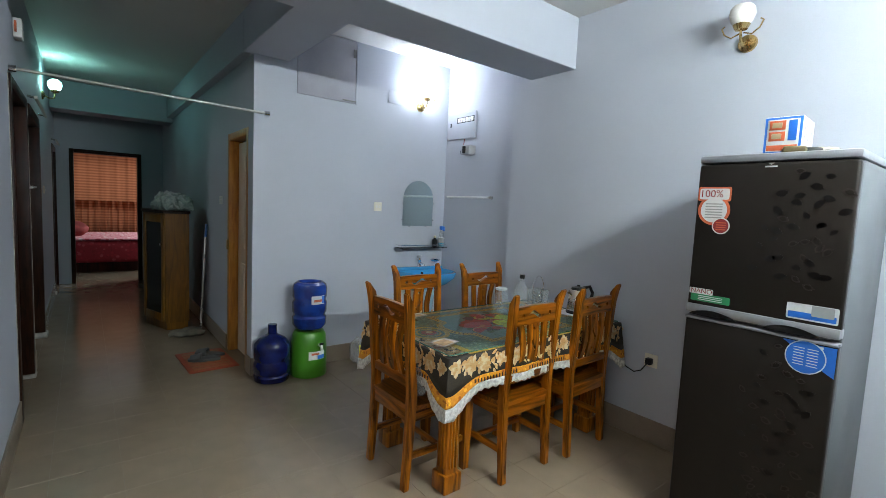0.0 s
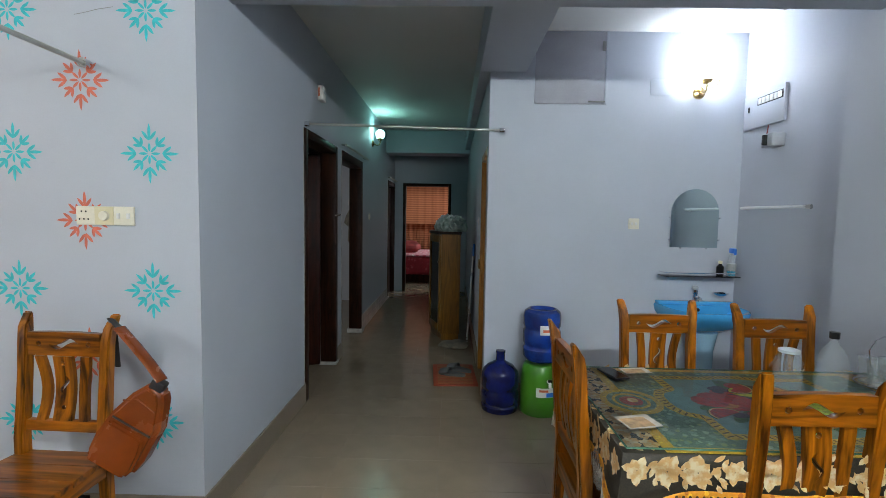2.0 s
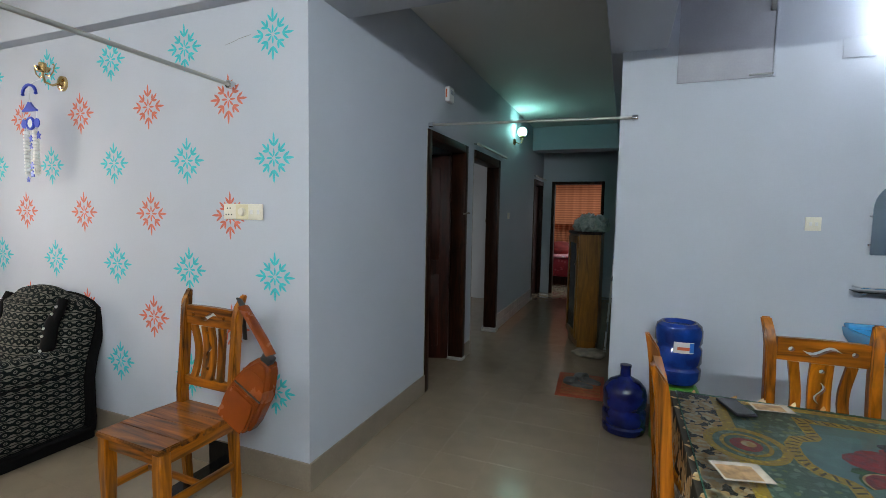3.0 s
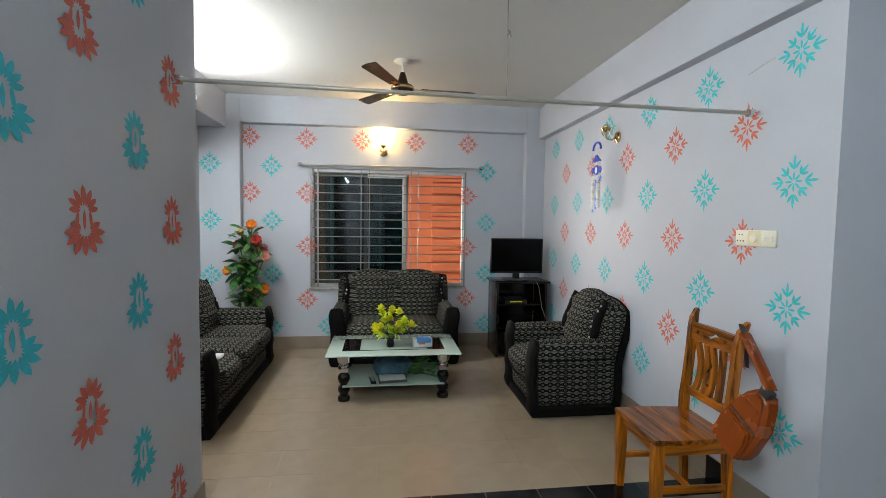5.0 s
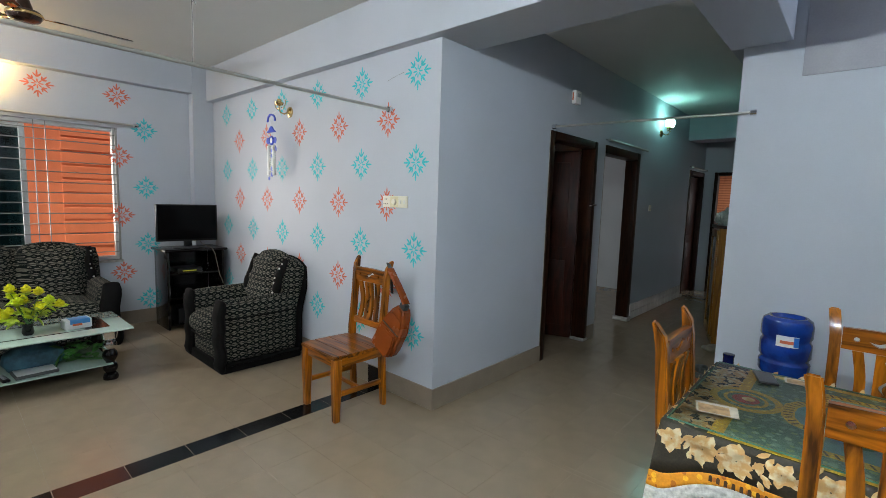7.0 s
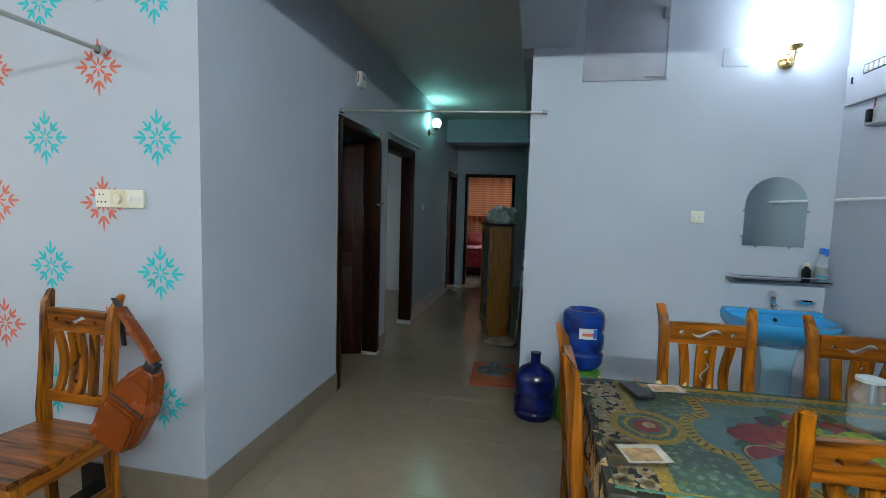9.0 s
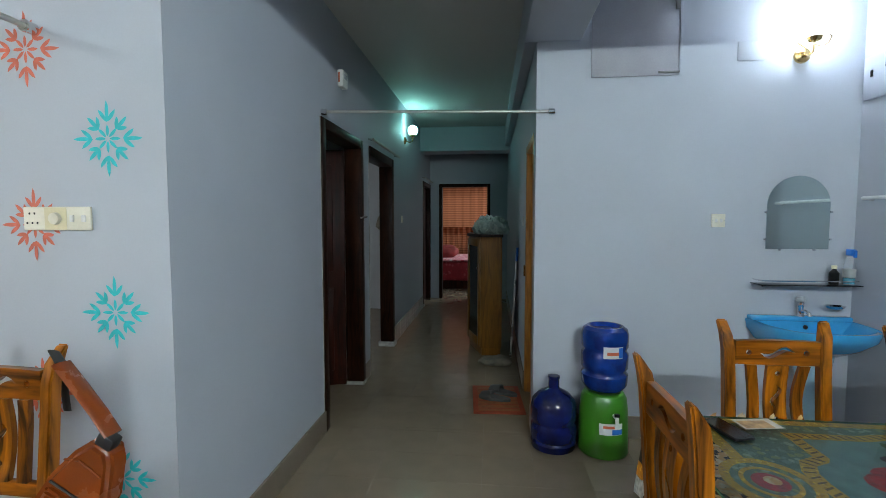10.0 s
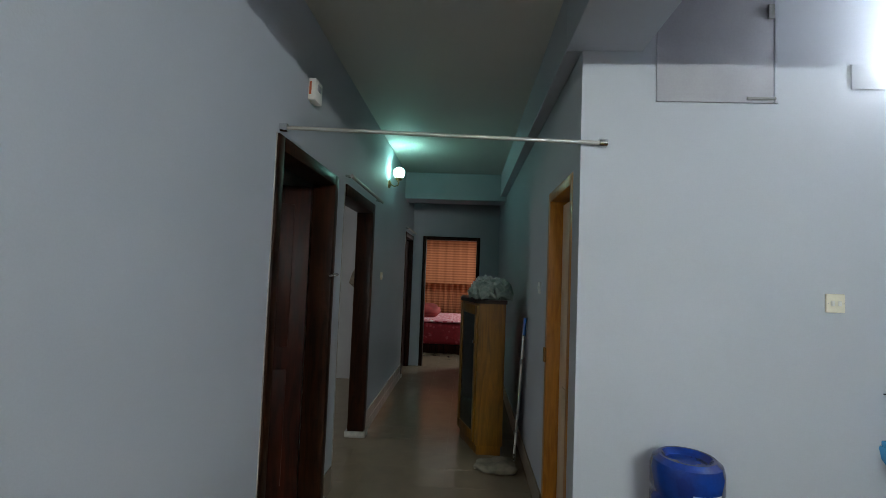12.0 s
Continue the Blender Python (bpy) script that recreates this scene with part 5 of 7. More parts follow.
holes = [("socket_hole", x - 0.003, x + 0.003, z - 0.004, z + 0.004, 0.001, BLACKP) for x, z in ((0.105, 0.018), (0.085, 0.018), (0.095, -0.016), (0.115, -0.016), (0.075, -0.016))]
holes += [("switch_rocker", -0.115, -0.10, -0.012, 0.012, 0.006, WHITEP), ("switch_rocker", -0.07, -0.055, -0.012, 0.012, 0.006, WHITEP)]
sb = wall_plate("switch_board", pose(0.16, YP, 1.447, 0, 0, 180), 0.262, 0.084, CREAMP, "cream switch board with socket and fan regulator", "switch", holes)
part("middle_module", box(-0.04, 0.045, 0.0118, 0.0135, -0.039, 0.039), YELLOWP, sb)
part("regulator_knob", turned(lathe([(0.022, 0), (0.020, 0.012), (0.0, 0.013)], n=20), Matrix.Rotation(radians(-90), 4, "X") @ pose(0, 0, 0.0134)), CREAMP, sb)
sw = [("switch_rocker", -0.022, -0.008, -0.011, 0.011, 0.006, WHITEP), ("switch_rocker", 0.008, 0.022, -0.011, 0.011, 0.006, WHITEP), ("screw", -0.036, -0.032, -0.002, 0.002, 0.001, GREYP), ("screw", 0.032, 0.036, -0.002, 0.002, 0.001, GREYP)]
wall_plate("light_switch", pose(3.118, YW, 1.438, 0, 0, 180), 0.082, 0.084, CREAMP, "square cream light switch on the wash wall", "switch", sw)
wall_plate("light_switch", pose(XL, 7.0, 1.45, 0, 0, -90), 0.08, 0.08, CREAMP, "square cream light switch in the corridor", "switch", sw)
wall_plate("light_switch", pose(XR, 5.46, 1.43, 0, 0, 90), 0.08, 0.08, WHITEP, "square white light switch beside the bathroom door", "switch", sw)
out = wall_plate("wall_socket", pose(XF, 1.985, 0.535, 0, 0, 90), 0.085, 0.085, CREAMP, "cream wall socket with a black plug", "socket", [])
part("plug", box(-0.02, 0.02, 0.012, 0.05, -0.02, 0.02, 0.006), BLACKP, out)
bk = thing("door_bell", pose(XL, 4.68, 2.47, 0, 0, -90), "white boxed door bell with a small red mark", "door bell")
part("case", box(-0.055, 0.055, 0, 0.045, -0.06, 0.06, 0.008), WHITEP, bk)
part("grille_slot", box(-0.03, 0.03, 0.044, 0.047, 0.0, 0.035, 0.002), GREYP, bk)
part("red_mark", box(0.052, 0.0565, 0.008, 0.02, -0.03, 0.04, 0.001), STICKO, bk)
hatch = thing("loft_hatch", pose(2.585, YW, 2.62), "grey painted loft hatch high on the wash wall", "hatch")
part("panel", box(-0.265, 0.265, -0.012, 0, -0.275, 0.262, 0.003), mat("grey_lilac_paint", (0.36, 0.36, 0.40), 0.6, var=0.06), hatch)
part("bolt", box(0.14, 0.27, -0.022, -0.012, -0.262, -0.250, 0.003), DULLSTEEL, hatch, "small steel tower bolt")
part("hinge", box(0.235, 0.262, -0.022, -0.012, 0.12, 0.19, 0.003), DULLSTEEL, hatch, "small steel hasp")
part("edge_strip", box(0.266, 0.284, -0.014, 0, -0.275, 0.262, 0.002), PAINT, hatch)
bp_ = thing("blank_cover_plate", pose(3.275, YW, 2.478), "flat blue-painted blank cover plate", "cover plate")
part("plate", box(-0.078, 0.078, -0.006, 0, -0.058, 0.058, 0.002), PAINT, bp_)
db = thing("fuse_box", pose(XN, 4.16, 2.275, 0, 0, 90), "pale blue metal fuse box with a row of breakers", "fuse box")
part("case", box(-0.215, 0.215, 0, 0.022, -0.125, 0.125, 0.006), PAINT, db)
part("breaker_window", box(-0.20, 0.06, 0.0215, 0.024, 0.03, 0.085, 0.001), BLACKP, db)
for k in range(6):
    part("breaker", box(-0.188 + k * 0.04, -0.156 + k * 0.04, 0.023, 0.030, 0.036, 0.078, 0.003), WHITEP, db)
part("lock", box(0.145, 0.16, 0.0215, 0.028, 0.0, 0.04, 0.003), BLACKP, db)
ib = thing("changeover_switch", pose(XN, 4.0, 2.025, 0, 0, 90), "grey changeover switch with loose wires", "switch box")
part("case", box(-0.06, 0.06, 0, 0.09, -0.045, 0.045, 0.008), GREYP, ib)
part("rotary_knob", box(-0.012, 0.012, 0.088, 0.115, -0.035, 0.035, 0.005), BLACKP, ib)
part("wire", tube([(0.05, 0.03, 0.03), (0.09, 0.03, 0.05), (0.11, 0.02, 0.02), (0.10, 0.015, 0.12)], 0.004, 6), DARKRED, ib, "red wire")
part("wire", tube([(0.05, 0.04, 0.02), (0.11, 0.05, 0.0), (0.125, 0.03, -0.03)], 0.004, 6), BLACKP, ib, "black wire")
tb = thing("towel_bar", pose(XN, 3.98, 1.57, 0, 0, 90), "thin steel towel bar on the niche wall", "towel bar")
part("bar", tube([(-0.31, 0.05, 0), (0.31, 0.05, 0)], 0.010, 12), mat("pale_satin_steel", (0.80, 0.81, 0.80), 0.4, 0.3, var=0.03), tb)
for s in (-1, 1):
    part("bracket", tube([(s * 0.30, 0, 0), (s * 0.30, 0.052, 0)], [0.016, 0.010], 10), STEEL, tb)

# ---- wash basin ----
basin = thing("wash_basin", pose(3.60, YW, 0), "light blue ceramic wash basin on a pedestal", "wash basin")
bb = bmesh.new()
def dshape(w, d, n=18):
    pts = [(-w, 0.0)]
    for k in range(n + 1):
        a = math.pi - math.pi * k / n
        pts.append((w * math.copysign(abs(math.cos(a)) ** 0.6, math.cos(a)), -0.10 - (d - 0.10) * abs(math.sin(a)) ** 0.8))
    return pts + [(w, 0.0)]
layers = [(0.16, 0.20, 0.63), (0.24, 0.34, 0.70), (0.285, 0.42, 0.765), (0.295, 0.435, 0.81), (0.292, 0.432, 0.822), (0.275, 0.41, 0.822), (0.255, 0.385, 0.80), (0.20, 0.33, 0.715), (0.09, 0.24, 0.69)]
rings = []
for k, (w, d, z) in enumerate(layers):
    inset = 0.0 if k < 5 else 0.085
    rings.append([bb.verts.new((x, min(y, -inset) if k >= 5 else y, z)) for x, y in dshape(w, d)])
for a, c in zip(rings, rings[1:]):
    for i in range(len(a)):
        bb.faces.new((a[i], a[(i + 1) % len(a)], c[(i + 1) % len(a)], c[i]))
bb.faces.new(rings[0][::-1])
bb.faces.new(rings[-1])
part("bowl", bb, SINKB, basin, angle=60)
part("backrest", box(-0.29, 0.29, -0.07, 0.0, 0.818, 0.848, 0.01), SINKB, basin)
part("pedestal", lathe([(0.12, 0), (0.11, 0.04), (0.085, 0.2), (0.085, 0.5), (0.11, 0.64), (0.0, 0.64)], (0, -0.17, 0), 24, 0.8), PEDB, basin)
tap = part("tap", bm_tube(lathe([(0.022, 0.848), (0.02, 0.86), (0.016, 0.90), (0.02, 0.91), (0.018, 0.935), (0.0, 0.938)], (0, -0.045, 0)), [(0, -0.045, 0.875), (0, -0.09, 0.888), (0, -0.13, 0.878), (0, -0.135, 0.862)], 0.010, 10), CHROME, basin)
part("tap_knob", lathe([(0.010, 0.937), (0.024, 0.94), (0.026, 0.955), (0.018, 0.968), (0.0, 0.97)], (0, -0.045, 0), 12), GREYP, tap)
part("overflow", turned(lathe([(0.014, 0), (0.012, 0.004), (0.0, 0.004)], n=14), pose(0.0, -0.10, 0.79, 75)), BLACKP, basin)
soap = thing("soap_dish", pose(3.785, YW, 0.895), "chrome soap dish on the wall", "soap dish")
part("dish", lathe([(0.02, 0), (0.05, 0.012), (0.06, 0.024), (0.055, 0.024), (0.045, 0.014), (0.0, 0.008)], (0, -0.062, 0), 24, 0.75), CHROME, soap)
part("bracket", tube([(0, 0, 0.012), (0, -0.03, 0.010)], 0.008, 8), CHROME, soap)
mirror = thing("mirror", pose(3.585, YW, 1.262), "arched frameless wall mirror above the basin", "mirror")
arch = [(-0.182, 0.0), (0.182, 0.0), (0.182, 0.27)] + [(0.182 * math.cos(a), 0.27 + 0.182 * math.sin(a)) for a in [math.pi * k / 20 for k in range(1, 20)]] + [(-0.182, 0.27)]
b = plate([arch], 0.005)
part("mirror_glass", turned(turned(b, UPX), pose(0, -0.004, 0)), MIRROR, mirror, smooth=False)
for x, z in ((-0.19, 0.06), (-0.19, 0.23), (0.19, 0.06), (0.19, 0.23), (-0.1, -0.006), (0.1, -0.006)):
    part("clip", box(x - 0.006, x + 0.006, -0.013, 0, z - 0.006, z + 0.006, 0.002), CHROME, mirror)
shelf = thing("glass_shelf", pose(3.605, YW, 1.045), "smoked glass shelf with a chrome rail", "shelf")
part("glass", box(-0.285, 0.285, -0.13, -0.005, 0, 0.006, 0.002), SMOKE, shelf)
part("rail", tube([(-0.27, -0.01, 0.03), (-0.285, -0.05, 0.03), (-0.27, -0.115, 0.03), (-0.2, -0.125, 0.03), (0.2, -0.125, 0.03), (0.27, -0.115, 0.03), (0.285, -0.05, 0.03), (0.27, -0.01, 0.03)], 0.004, 8), CHROME, shelf)
for s in (-1, 1):
    part("bracket", box(s * 0.25 - 0.012, s * 0.25 + 0.012, -0.10, 0, -0.012, -0.0005, 0.003), CHROME, shelf)
b1 = thing("medicine_bottle", pose(3.765, YW - 0.07, 1.0515), "small dark brown bottle on the shelf", "bottle")
part("body", lathe([(0.024, 0), (0.026, 0.01), (0.026, 0.07), (0.012, 0.088), (0.012, 0.095), (0, 0.095)]), BLACKP, b1)
part("cap", lathe([(0, 0.095), (0.014, 0.095), (0.014, 0.115), (0, 0.116)]), YELLOWP, b1)
b2 = thing("spray_bottle", pose(3.85, YW - 0.07, 1.0515), "clear spray bottle with a blue trigger", "spray bottle")
part("body", lathe([(0.030, 0), (0.032, 0.01), (0.032, 0.10), (0.022, 0.15), (0.012, 0.175), (0, 0.176)]), THINPET, b2)
part("liquid", lathe([(0.0, 0.004), (0.027, 0.005), (0.028, 0.04), (0.0, 0.041)]), mat("teal_liquid", (0.05, 0.35, 0.5), 0.2), b2)
part("label", lathe([(0.0326, 0.045), (0.0326, 0.095)], n=24), GREYPR, b2)
part("trigger", bm_box(bm_box(bmesh.new(), -0.015, 0.015, -0.03, 0.02, 0.176, 0.215, 0.006), -0.008, 0.008, -0.045, -0.03, 0.165, 0.21, 0.004), STICKB, b2, "blue trigger head")

# ---- water jars and dispenser ----
def wide(prof, k=1.15):
    return [(r * k, z) for r, z in prof]


jar = thing("water_jar", pose(2.095, 4.235, 0), "dark blue empty water jar on the floor", "water jar")
part("body", lathe(wide([(0.10, 0), (0.118, 0.012), (0.122, 0.05), (0.114, 0.065), (0.122, 0.08), (0.122, 0.15), (0.113, 0.165), (0.113, 0.18), (0.122, 0.195), (0.122, 0.27), (0.115, 0.31), (0.085, 0.35), (0.045, 0.375), (0.030, 0.385), (0.029, 0.44), (0.032, 0.445), (0.032, 0.46), (0.024, 0.462), (0.0, 0.46)]), n=32), DARKJAR, jar)
disp = thing("water_dispenser", pose(2.402, 4.235, 0), "green plastic water dispenser base with a tap", "water dispenser")
part("drum", lathe(wide([(0.128, 0), (0.132, 0.01), (0.130, 0.03), (0.127, 0.25), (0.118, 0.345), (0.105, 0.372), (0.088, 0.38), (0.075, 0.372), (0.0, 0.37)]), n=32), GREENP, disp)
tp = part("tap", tube([(0.03, -0.138, 0.275), (0.035, -0.185, 0.275), (0.035, -0.19, 0.245)], 0.011, 10), WHITEP, disp, "white plastic tap")
part("lever", box(0.02, 0.05, -0.192, -0.17, 0.284, 0.302, 0.004), BLACKP, tp)


def curved_label(r, a0, a1, z0, z1, n=10):
    bm = bmesh.new()
    lo = [bm.verts.new((r * math.cos(a0 + (a1 - a0) * k / n), r * math.sin(a0 + (a1 - a0) * k / n), z0)) for k in range(n + 1)]
    hi = [bm.verts.new((v.co.x, v.co.y, z1)) for v in lo]
    for k in range(n):
        bm.faces.new((lo[k], lo[k + 1], hi[k + 1], hi[k]))
    return bm


lb = part("sticker", curved_label(0.1505, -1.95, -1.0, 0.155, 0.225), STICKW, disp, "white product sticker")
part("sticker_stripe", curved_label(0.1512, -1.45, -1.0, 0.158, 0.190), STICKB, lb)
part("sticker_print", curved_label(0.1512, -1.8, -1.35, 0.195, 0.212), STICKO, lb)
up = thing("water_jar", pose(2.402, 4.235, 0.372), "blue water jar set upside down on the dispenser", "water jar")
part("body", lathe(wide([(0.030, 0.0), (0.045, 0.012), (0.10, 0.03), (0.119, 0.06), (0.122, 0.12), (0.113, 0.135), (0.113, 0.15), (0.122, 0.165), (0.122, 0.25), (0.114, 0.265), (0.114, 0.28), (0.122, 0.295), (0.122, 0.37), (0.115, 0.40), (0.095, 0.418), (0.085, 0.418), (0.07, 0.395), (0.0, 0.39)]), n=32), BLUEJAR, up)
lb = part("sticker", curved_label(0.1412, -1.85, -1.0, 0.245, 0.315), STICKW, up, "white product sticker")
part("sticker_print", curved_label(0.1420, -1.7, -1.15, 0.265, 0.285), STICKO, lb)
part("sticker_stripe", curved_label(0.1420, -1.2, -1.0, 0.25, 0.31), STICKB, lb)
bag = thing("plastic_bag", pose(2.86, 4.22, 0), "crumpled clear plastic bag with yellow print", "plastic bag")
bg = bmesh.new()
bmesh.ops.create_icosphere(bg, subdivisions=3, radius=0.10)
for v in bg.verts:
    n_ = noise.noise(v.co * 14) * 0.03
    v.co = Vector((v.co.x * 0.85 + n_, v.co.y * 0.7 + n_, max(0, (v.co.z + 0.1) * 1.25 + n_)))
part("film", bg, clear_film("cloudy_film", (0.66, 0.68, 0.66), 0.35, 0.25), bag, angle=20)
part("yellow_print", box(-0.03, 0.03, -0.085, -0.078, 0.13, 0.20, 0.004), YELLOW, bag)




# ---- refrigerator ----
def words(text, size, mt, m, parent, name="lettering"):
    cu = bpy.data.curves.new(name, "FONT")
    cu.body, cu.size, cu.extrude, cu.align_x, cu.align_y = text, size, 0.0003, "CENTER", "CENTER"
    tmp = bpy.data.objects.new(name, cu)
    me = bpy.data.meshes.new_from_object(tmp)
    bpy.data.objects.remove(tmp)
    me.materials.append(mt)
    ob = new(name, me)
    ob.parent = parent
    ob.matrix_basis = m
    return ob


FY0, FY1, FX, FZ = 0.950, 1.503, 3.115, 1.738
fridge = thing("refrigerator", pose(FX, (FY0 + FY1) / 2, 0), "tall charcoal refrigerator with leaf print and stickers", "refrigerator")
fw = (FY1 - FY0) / 2
part("cabinet", box(0.055, 0.62, -fw, fw, 0.03, FZ - 0.03, 0.012), mat("dark_grey_enamel", (0.10, 0.11, 0.12), 0.5, var=0.04), fridge, "grey body")
part("top_cover", box(0.0, 0.62, -fw - 0.004, fw + 0.004, FZ - 0.029, FZ + 0.005, 0.012), FRIDGEG, fridge)
up_d = part("upper_door", box(0.0, 0.052, -fw, fw, 1.046, FZ - 0.034, 0.012, 3), FRIDGED, fridge)
lo_d = part("lower_door", box(0.0, 0.052, -fw, fw, 0.10, 1.018, 0.010, 3), FRIDGED, fridge)
part("plinth", box(0.04, 0.6, -fw + 0.01, fw - 0.01, 0.0, 0.095, 0.006), BLACKP, fridge)
for d, z0, z1 in ((up_d, 1.036, 1.076), (lo_d, 1.006, 1.020)):
    part("door_trim", box(-0.006, 0.052, -fw - 0.002, fw + 0.002, z0, z1, 0.006), FRIDGEG, d, "silver-grey grip strip")
for yc in (0.165, -0.125):
    lens = plate([[(-0.095 + 0.19 * k / 12, 0.026 * math.sin(math.pi * k / 12) ** 0.7) for k in range(13)] + [(0.095 - 0.19 * k / 12, -0.006 * math.sin(math.pi * k / 12)) for k in range(1, 12)]], 0.012)
    part("grip_recess", turned(lens, Matrix(((0, 0, -1, 0.001), (-1, 0, 0, yc), (0, 1, 0, 1.030), (0, 0, 0, 1)))), BLACKP, up_d, "dark grip recess")


def on_door(loops, mt, door, name, lift, label=""):
    """A flat print on the front of a door, from outlines in (y, z)."""
    b = plate([[(-y, z) for y, z in lp] for lp in loops], 0.0005)
    drop = -0.027 if door is up_d and name.startswith(("sticker", "printed")) else 0.0
    return part(name, turned(b, Matrix(((0, 0, -1, -lift), (-1, 0, 0, 0), (0, 1, 0, drop), (0, 0, 0, 1)))), mt, door, label, False)


def rect(y0, y1, z0, z1, r=0.008):
    out = []
    for cx, cz, a0 in ((y1 - r, z1 - r, 0), (y0 + r, z1 - r, 90), (y0 + r, z0 + r, 180), (y1 - r, z0 + r, 270)):
        for k in range(4):
            a = radians(a0 + 30 * k)
            out.append((cx + r * math.cos(a), cz + r * math.sin(a)))
    return out


cy = (FY0 + FY1) / 2
rl = random.Random(11)


def leaf_print(door, y, z, a, L):
    lp = [(y + u * math.cos(a) - v * math.sin(a), z + u * math.sin(a) + v * math.cos(a)) for u, v in leaf_outline(L, L * 0.58, 4)]
    if rl.random() < 0.62:
        on_door([lp], LEAFD, door, "leaf_print", 0.0004)
    else:
        c = (sum(p[0] for p in lp) / len(lp), sum(p[1] for p in lp) / len(lp))
        ob = on_door([lp], LEAFL, door, "leaf_print", 0.0004)
        on_door([[(c[0] + (p[0] - c[0]) * 0.62, c[1] + (p[1] - c[1]) * 0.62) for p in lp]], FRIDGED, ob, "leaf_heart", 0.0010)


for door, z0, z1 in ((up_d, 1.21, 1.67), (lo_d, 0.14, 0.98)):
    for k, yv in enumerate((-0.205, -0.145, -0.085, -0.02)):
        z, side = z0 + 0.02 * k, 1
        while z < z1 - (0.16 if k == 3 else 0.0):
            yy = yv + 0.020 * math.sin(z * 11 + k * 2.1)
            if door is up_d or z < 0.86 or yy > -0.08:
                leaf_print(door, yy + side * 0.007, z, (0.35 if side > 0 else math.pi - 0.35) + rl.uniform(-0.6, 0.7), rl.uniform(0.032, 0.050))
            side = -side
            z += rl.uniform(0.034, 0.056)
# stickers
on_door([rect(0.135, 0.270, 1.57, 1.632)], STICKO, up_d, "sticker", 0.0006, "orange and white energy sticker")
on_door([rect(0.142, 0.263, 1.577, 1.625)], STICKW, up_d, "sticker_field", 0.0010)
on_door([hole(0.200, 1.530, 0.066, 28)], STICKO, up_d, "sticker_ring", 0.0008)
on_door([hole(0.200, 1.530, 0.054, 28)], STICKW, up_d, "sticker_field", 0.0014)
for k in range(6):
    on_door([rect(0.165, 0.235, 1.555 - 0.012 * k, 1.560 - 0.012 * k, 0.001)], GREYPR, up_d, "printed_line", 0.0018)
on_door([hole(0.165, 1.462, 0.036, 24)], STICKW, up_d, "sticker_ring", 0.0018)
on_door([hole(0.165, 1.462, 0.031, 24)], DARKRED, up_d, "sticker_spot", 0.0022)
for k in range(4):
    on_door([rect(0.145, 0.185, 1.474 - 0.01 * k, 1.478 - 0.01 * k, 0.001)], STICKO, up_d, "printed_line", 0.0026)
TXT = Matrix(((0, 0, -1, 0), (-1, 0, 0, 0), (0, 1, 0, 0), (0, 0, 0, 1)))
words("100%", 0.045, DARKRED, Matrix.Translation((-0.0018, 0.215, 1.574)) @ TXT, up_d)
on_door([rect(0.10, 0.262, 1.118, 1.152, 0.004)], STICKG, up_d, "sticker", 0.0006, "green and white sticker strip")
on_door([rect(0.17, 0.270, 1.150, 1.176, 0.004)], STICKW, up_d, "sticker_field", 0.0008)
words("NANO", 0.030, DARKRED, Matrix.Translation((-0.0016, 0.218, 1.136)) @ TXT, up_d)
for k in range(3):
    on_door([rect(0.13, 0.23, 1.125 + 0.008 * k, 1.128 + 0.008 * k, 0.001)], STICKW, up_d, "printed_line", 0.0012)
on_door([rect(-0.268, -0.105, 1.115, 1.178, 0.006)], STICKW, up_d, "sticker", 0.0006, "white and blue sticker")
on_door([rect(-0.262, -0.111, 1.121, 1.145, 0.004)], STICKB, up_d, "sticker_field", 0.0010)
on_door([rect(-0.255, -0.185, 1.135, 1.176, 0.004)], GREYPR, up_d, "sticker_picture", 0.0014)
on_door([[(-0.104, 1.002), (-0.275, 1.002), (-0.275, 0.885), (-0.24, 0.905)]], STICKB, lo_d, "sticker", 0.0006, "round blue sticker")
on_door([hole(-0.182, 0.945, 0.066, 30)], STICKW, lo_d, "sticker_ring", 0.0010)
on_door([hole(-0.182, 0.945, 0.062, 30)], STICKB, lo_d, "sticker_field", 0.0014)
for k in range(7):
    on_door([rect(-0.222, -0.187, 0.978 - 0.011 * k, 0.981 - 0.011 * k, 0.001), ], STICKW, lo_d, "printed_line", 0.0018)
    on_door([rect(-0.178, -0.143, 0.978 - 0.011 * k, 0.981 - 0.011 * k, 0.001), ], STICKW, lo_d, "printed_line", 0.0018)
on_door([rect(-0.235, -0.155, 0.987, 0.998, 0.002)], STICKW, lo_d, "maker_mark", 0.0012)
on_door([rect(-0.022, 0.022, 1.684, 1.690, 0.001)], STICKW, up_d, "maker_mark", 0.0006)
on_door([[(-0.012, 1.702), (0.012, 1.702), (0.0, 1.693)]], STICKW, up_d, "maker_mark", 0.0006)
stab = thing("voltage_stabilizer", pose(FX + 0.16, 1.228, FZ + 0.005, 0, 0, 4), "white voltage stabilizer box on the refrigerator", "stabilizer")
part("case", box(-0.08, 0.12, -0.066, 0.066, 0.0, 0.155, 0.006), WHITEP, stab)
part("face_border", box(-0.083, -0.0795, -0.064, 0.064, 0.003, 0.152, 0.001), STICKB, stab)
part("face", box(-0.0845, -0.0825, -0.055, 0.055, 0.012, 0.143, 0.001), STICKW, stab)
for z0 in (0.055, 0.10):
    part("red_panel", box(-0.086, -0.084, -0.008, 0.048, z0, z0 + 0.038, 0.001), STICKO, stab)
    part("meter", box(-0.088, -0.0855, 0.004, 0.038, z0 + 0.009, z0 + 0.03, 0.001), mat("amber_meter", (0.45, 0.35, 0.2), 0.3), stab)
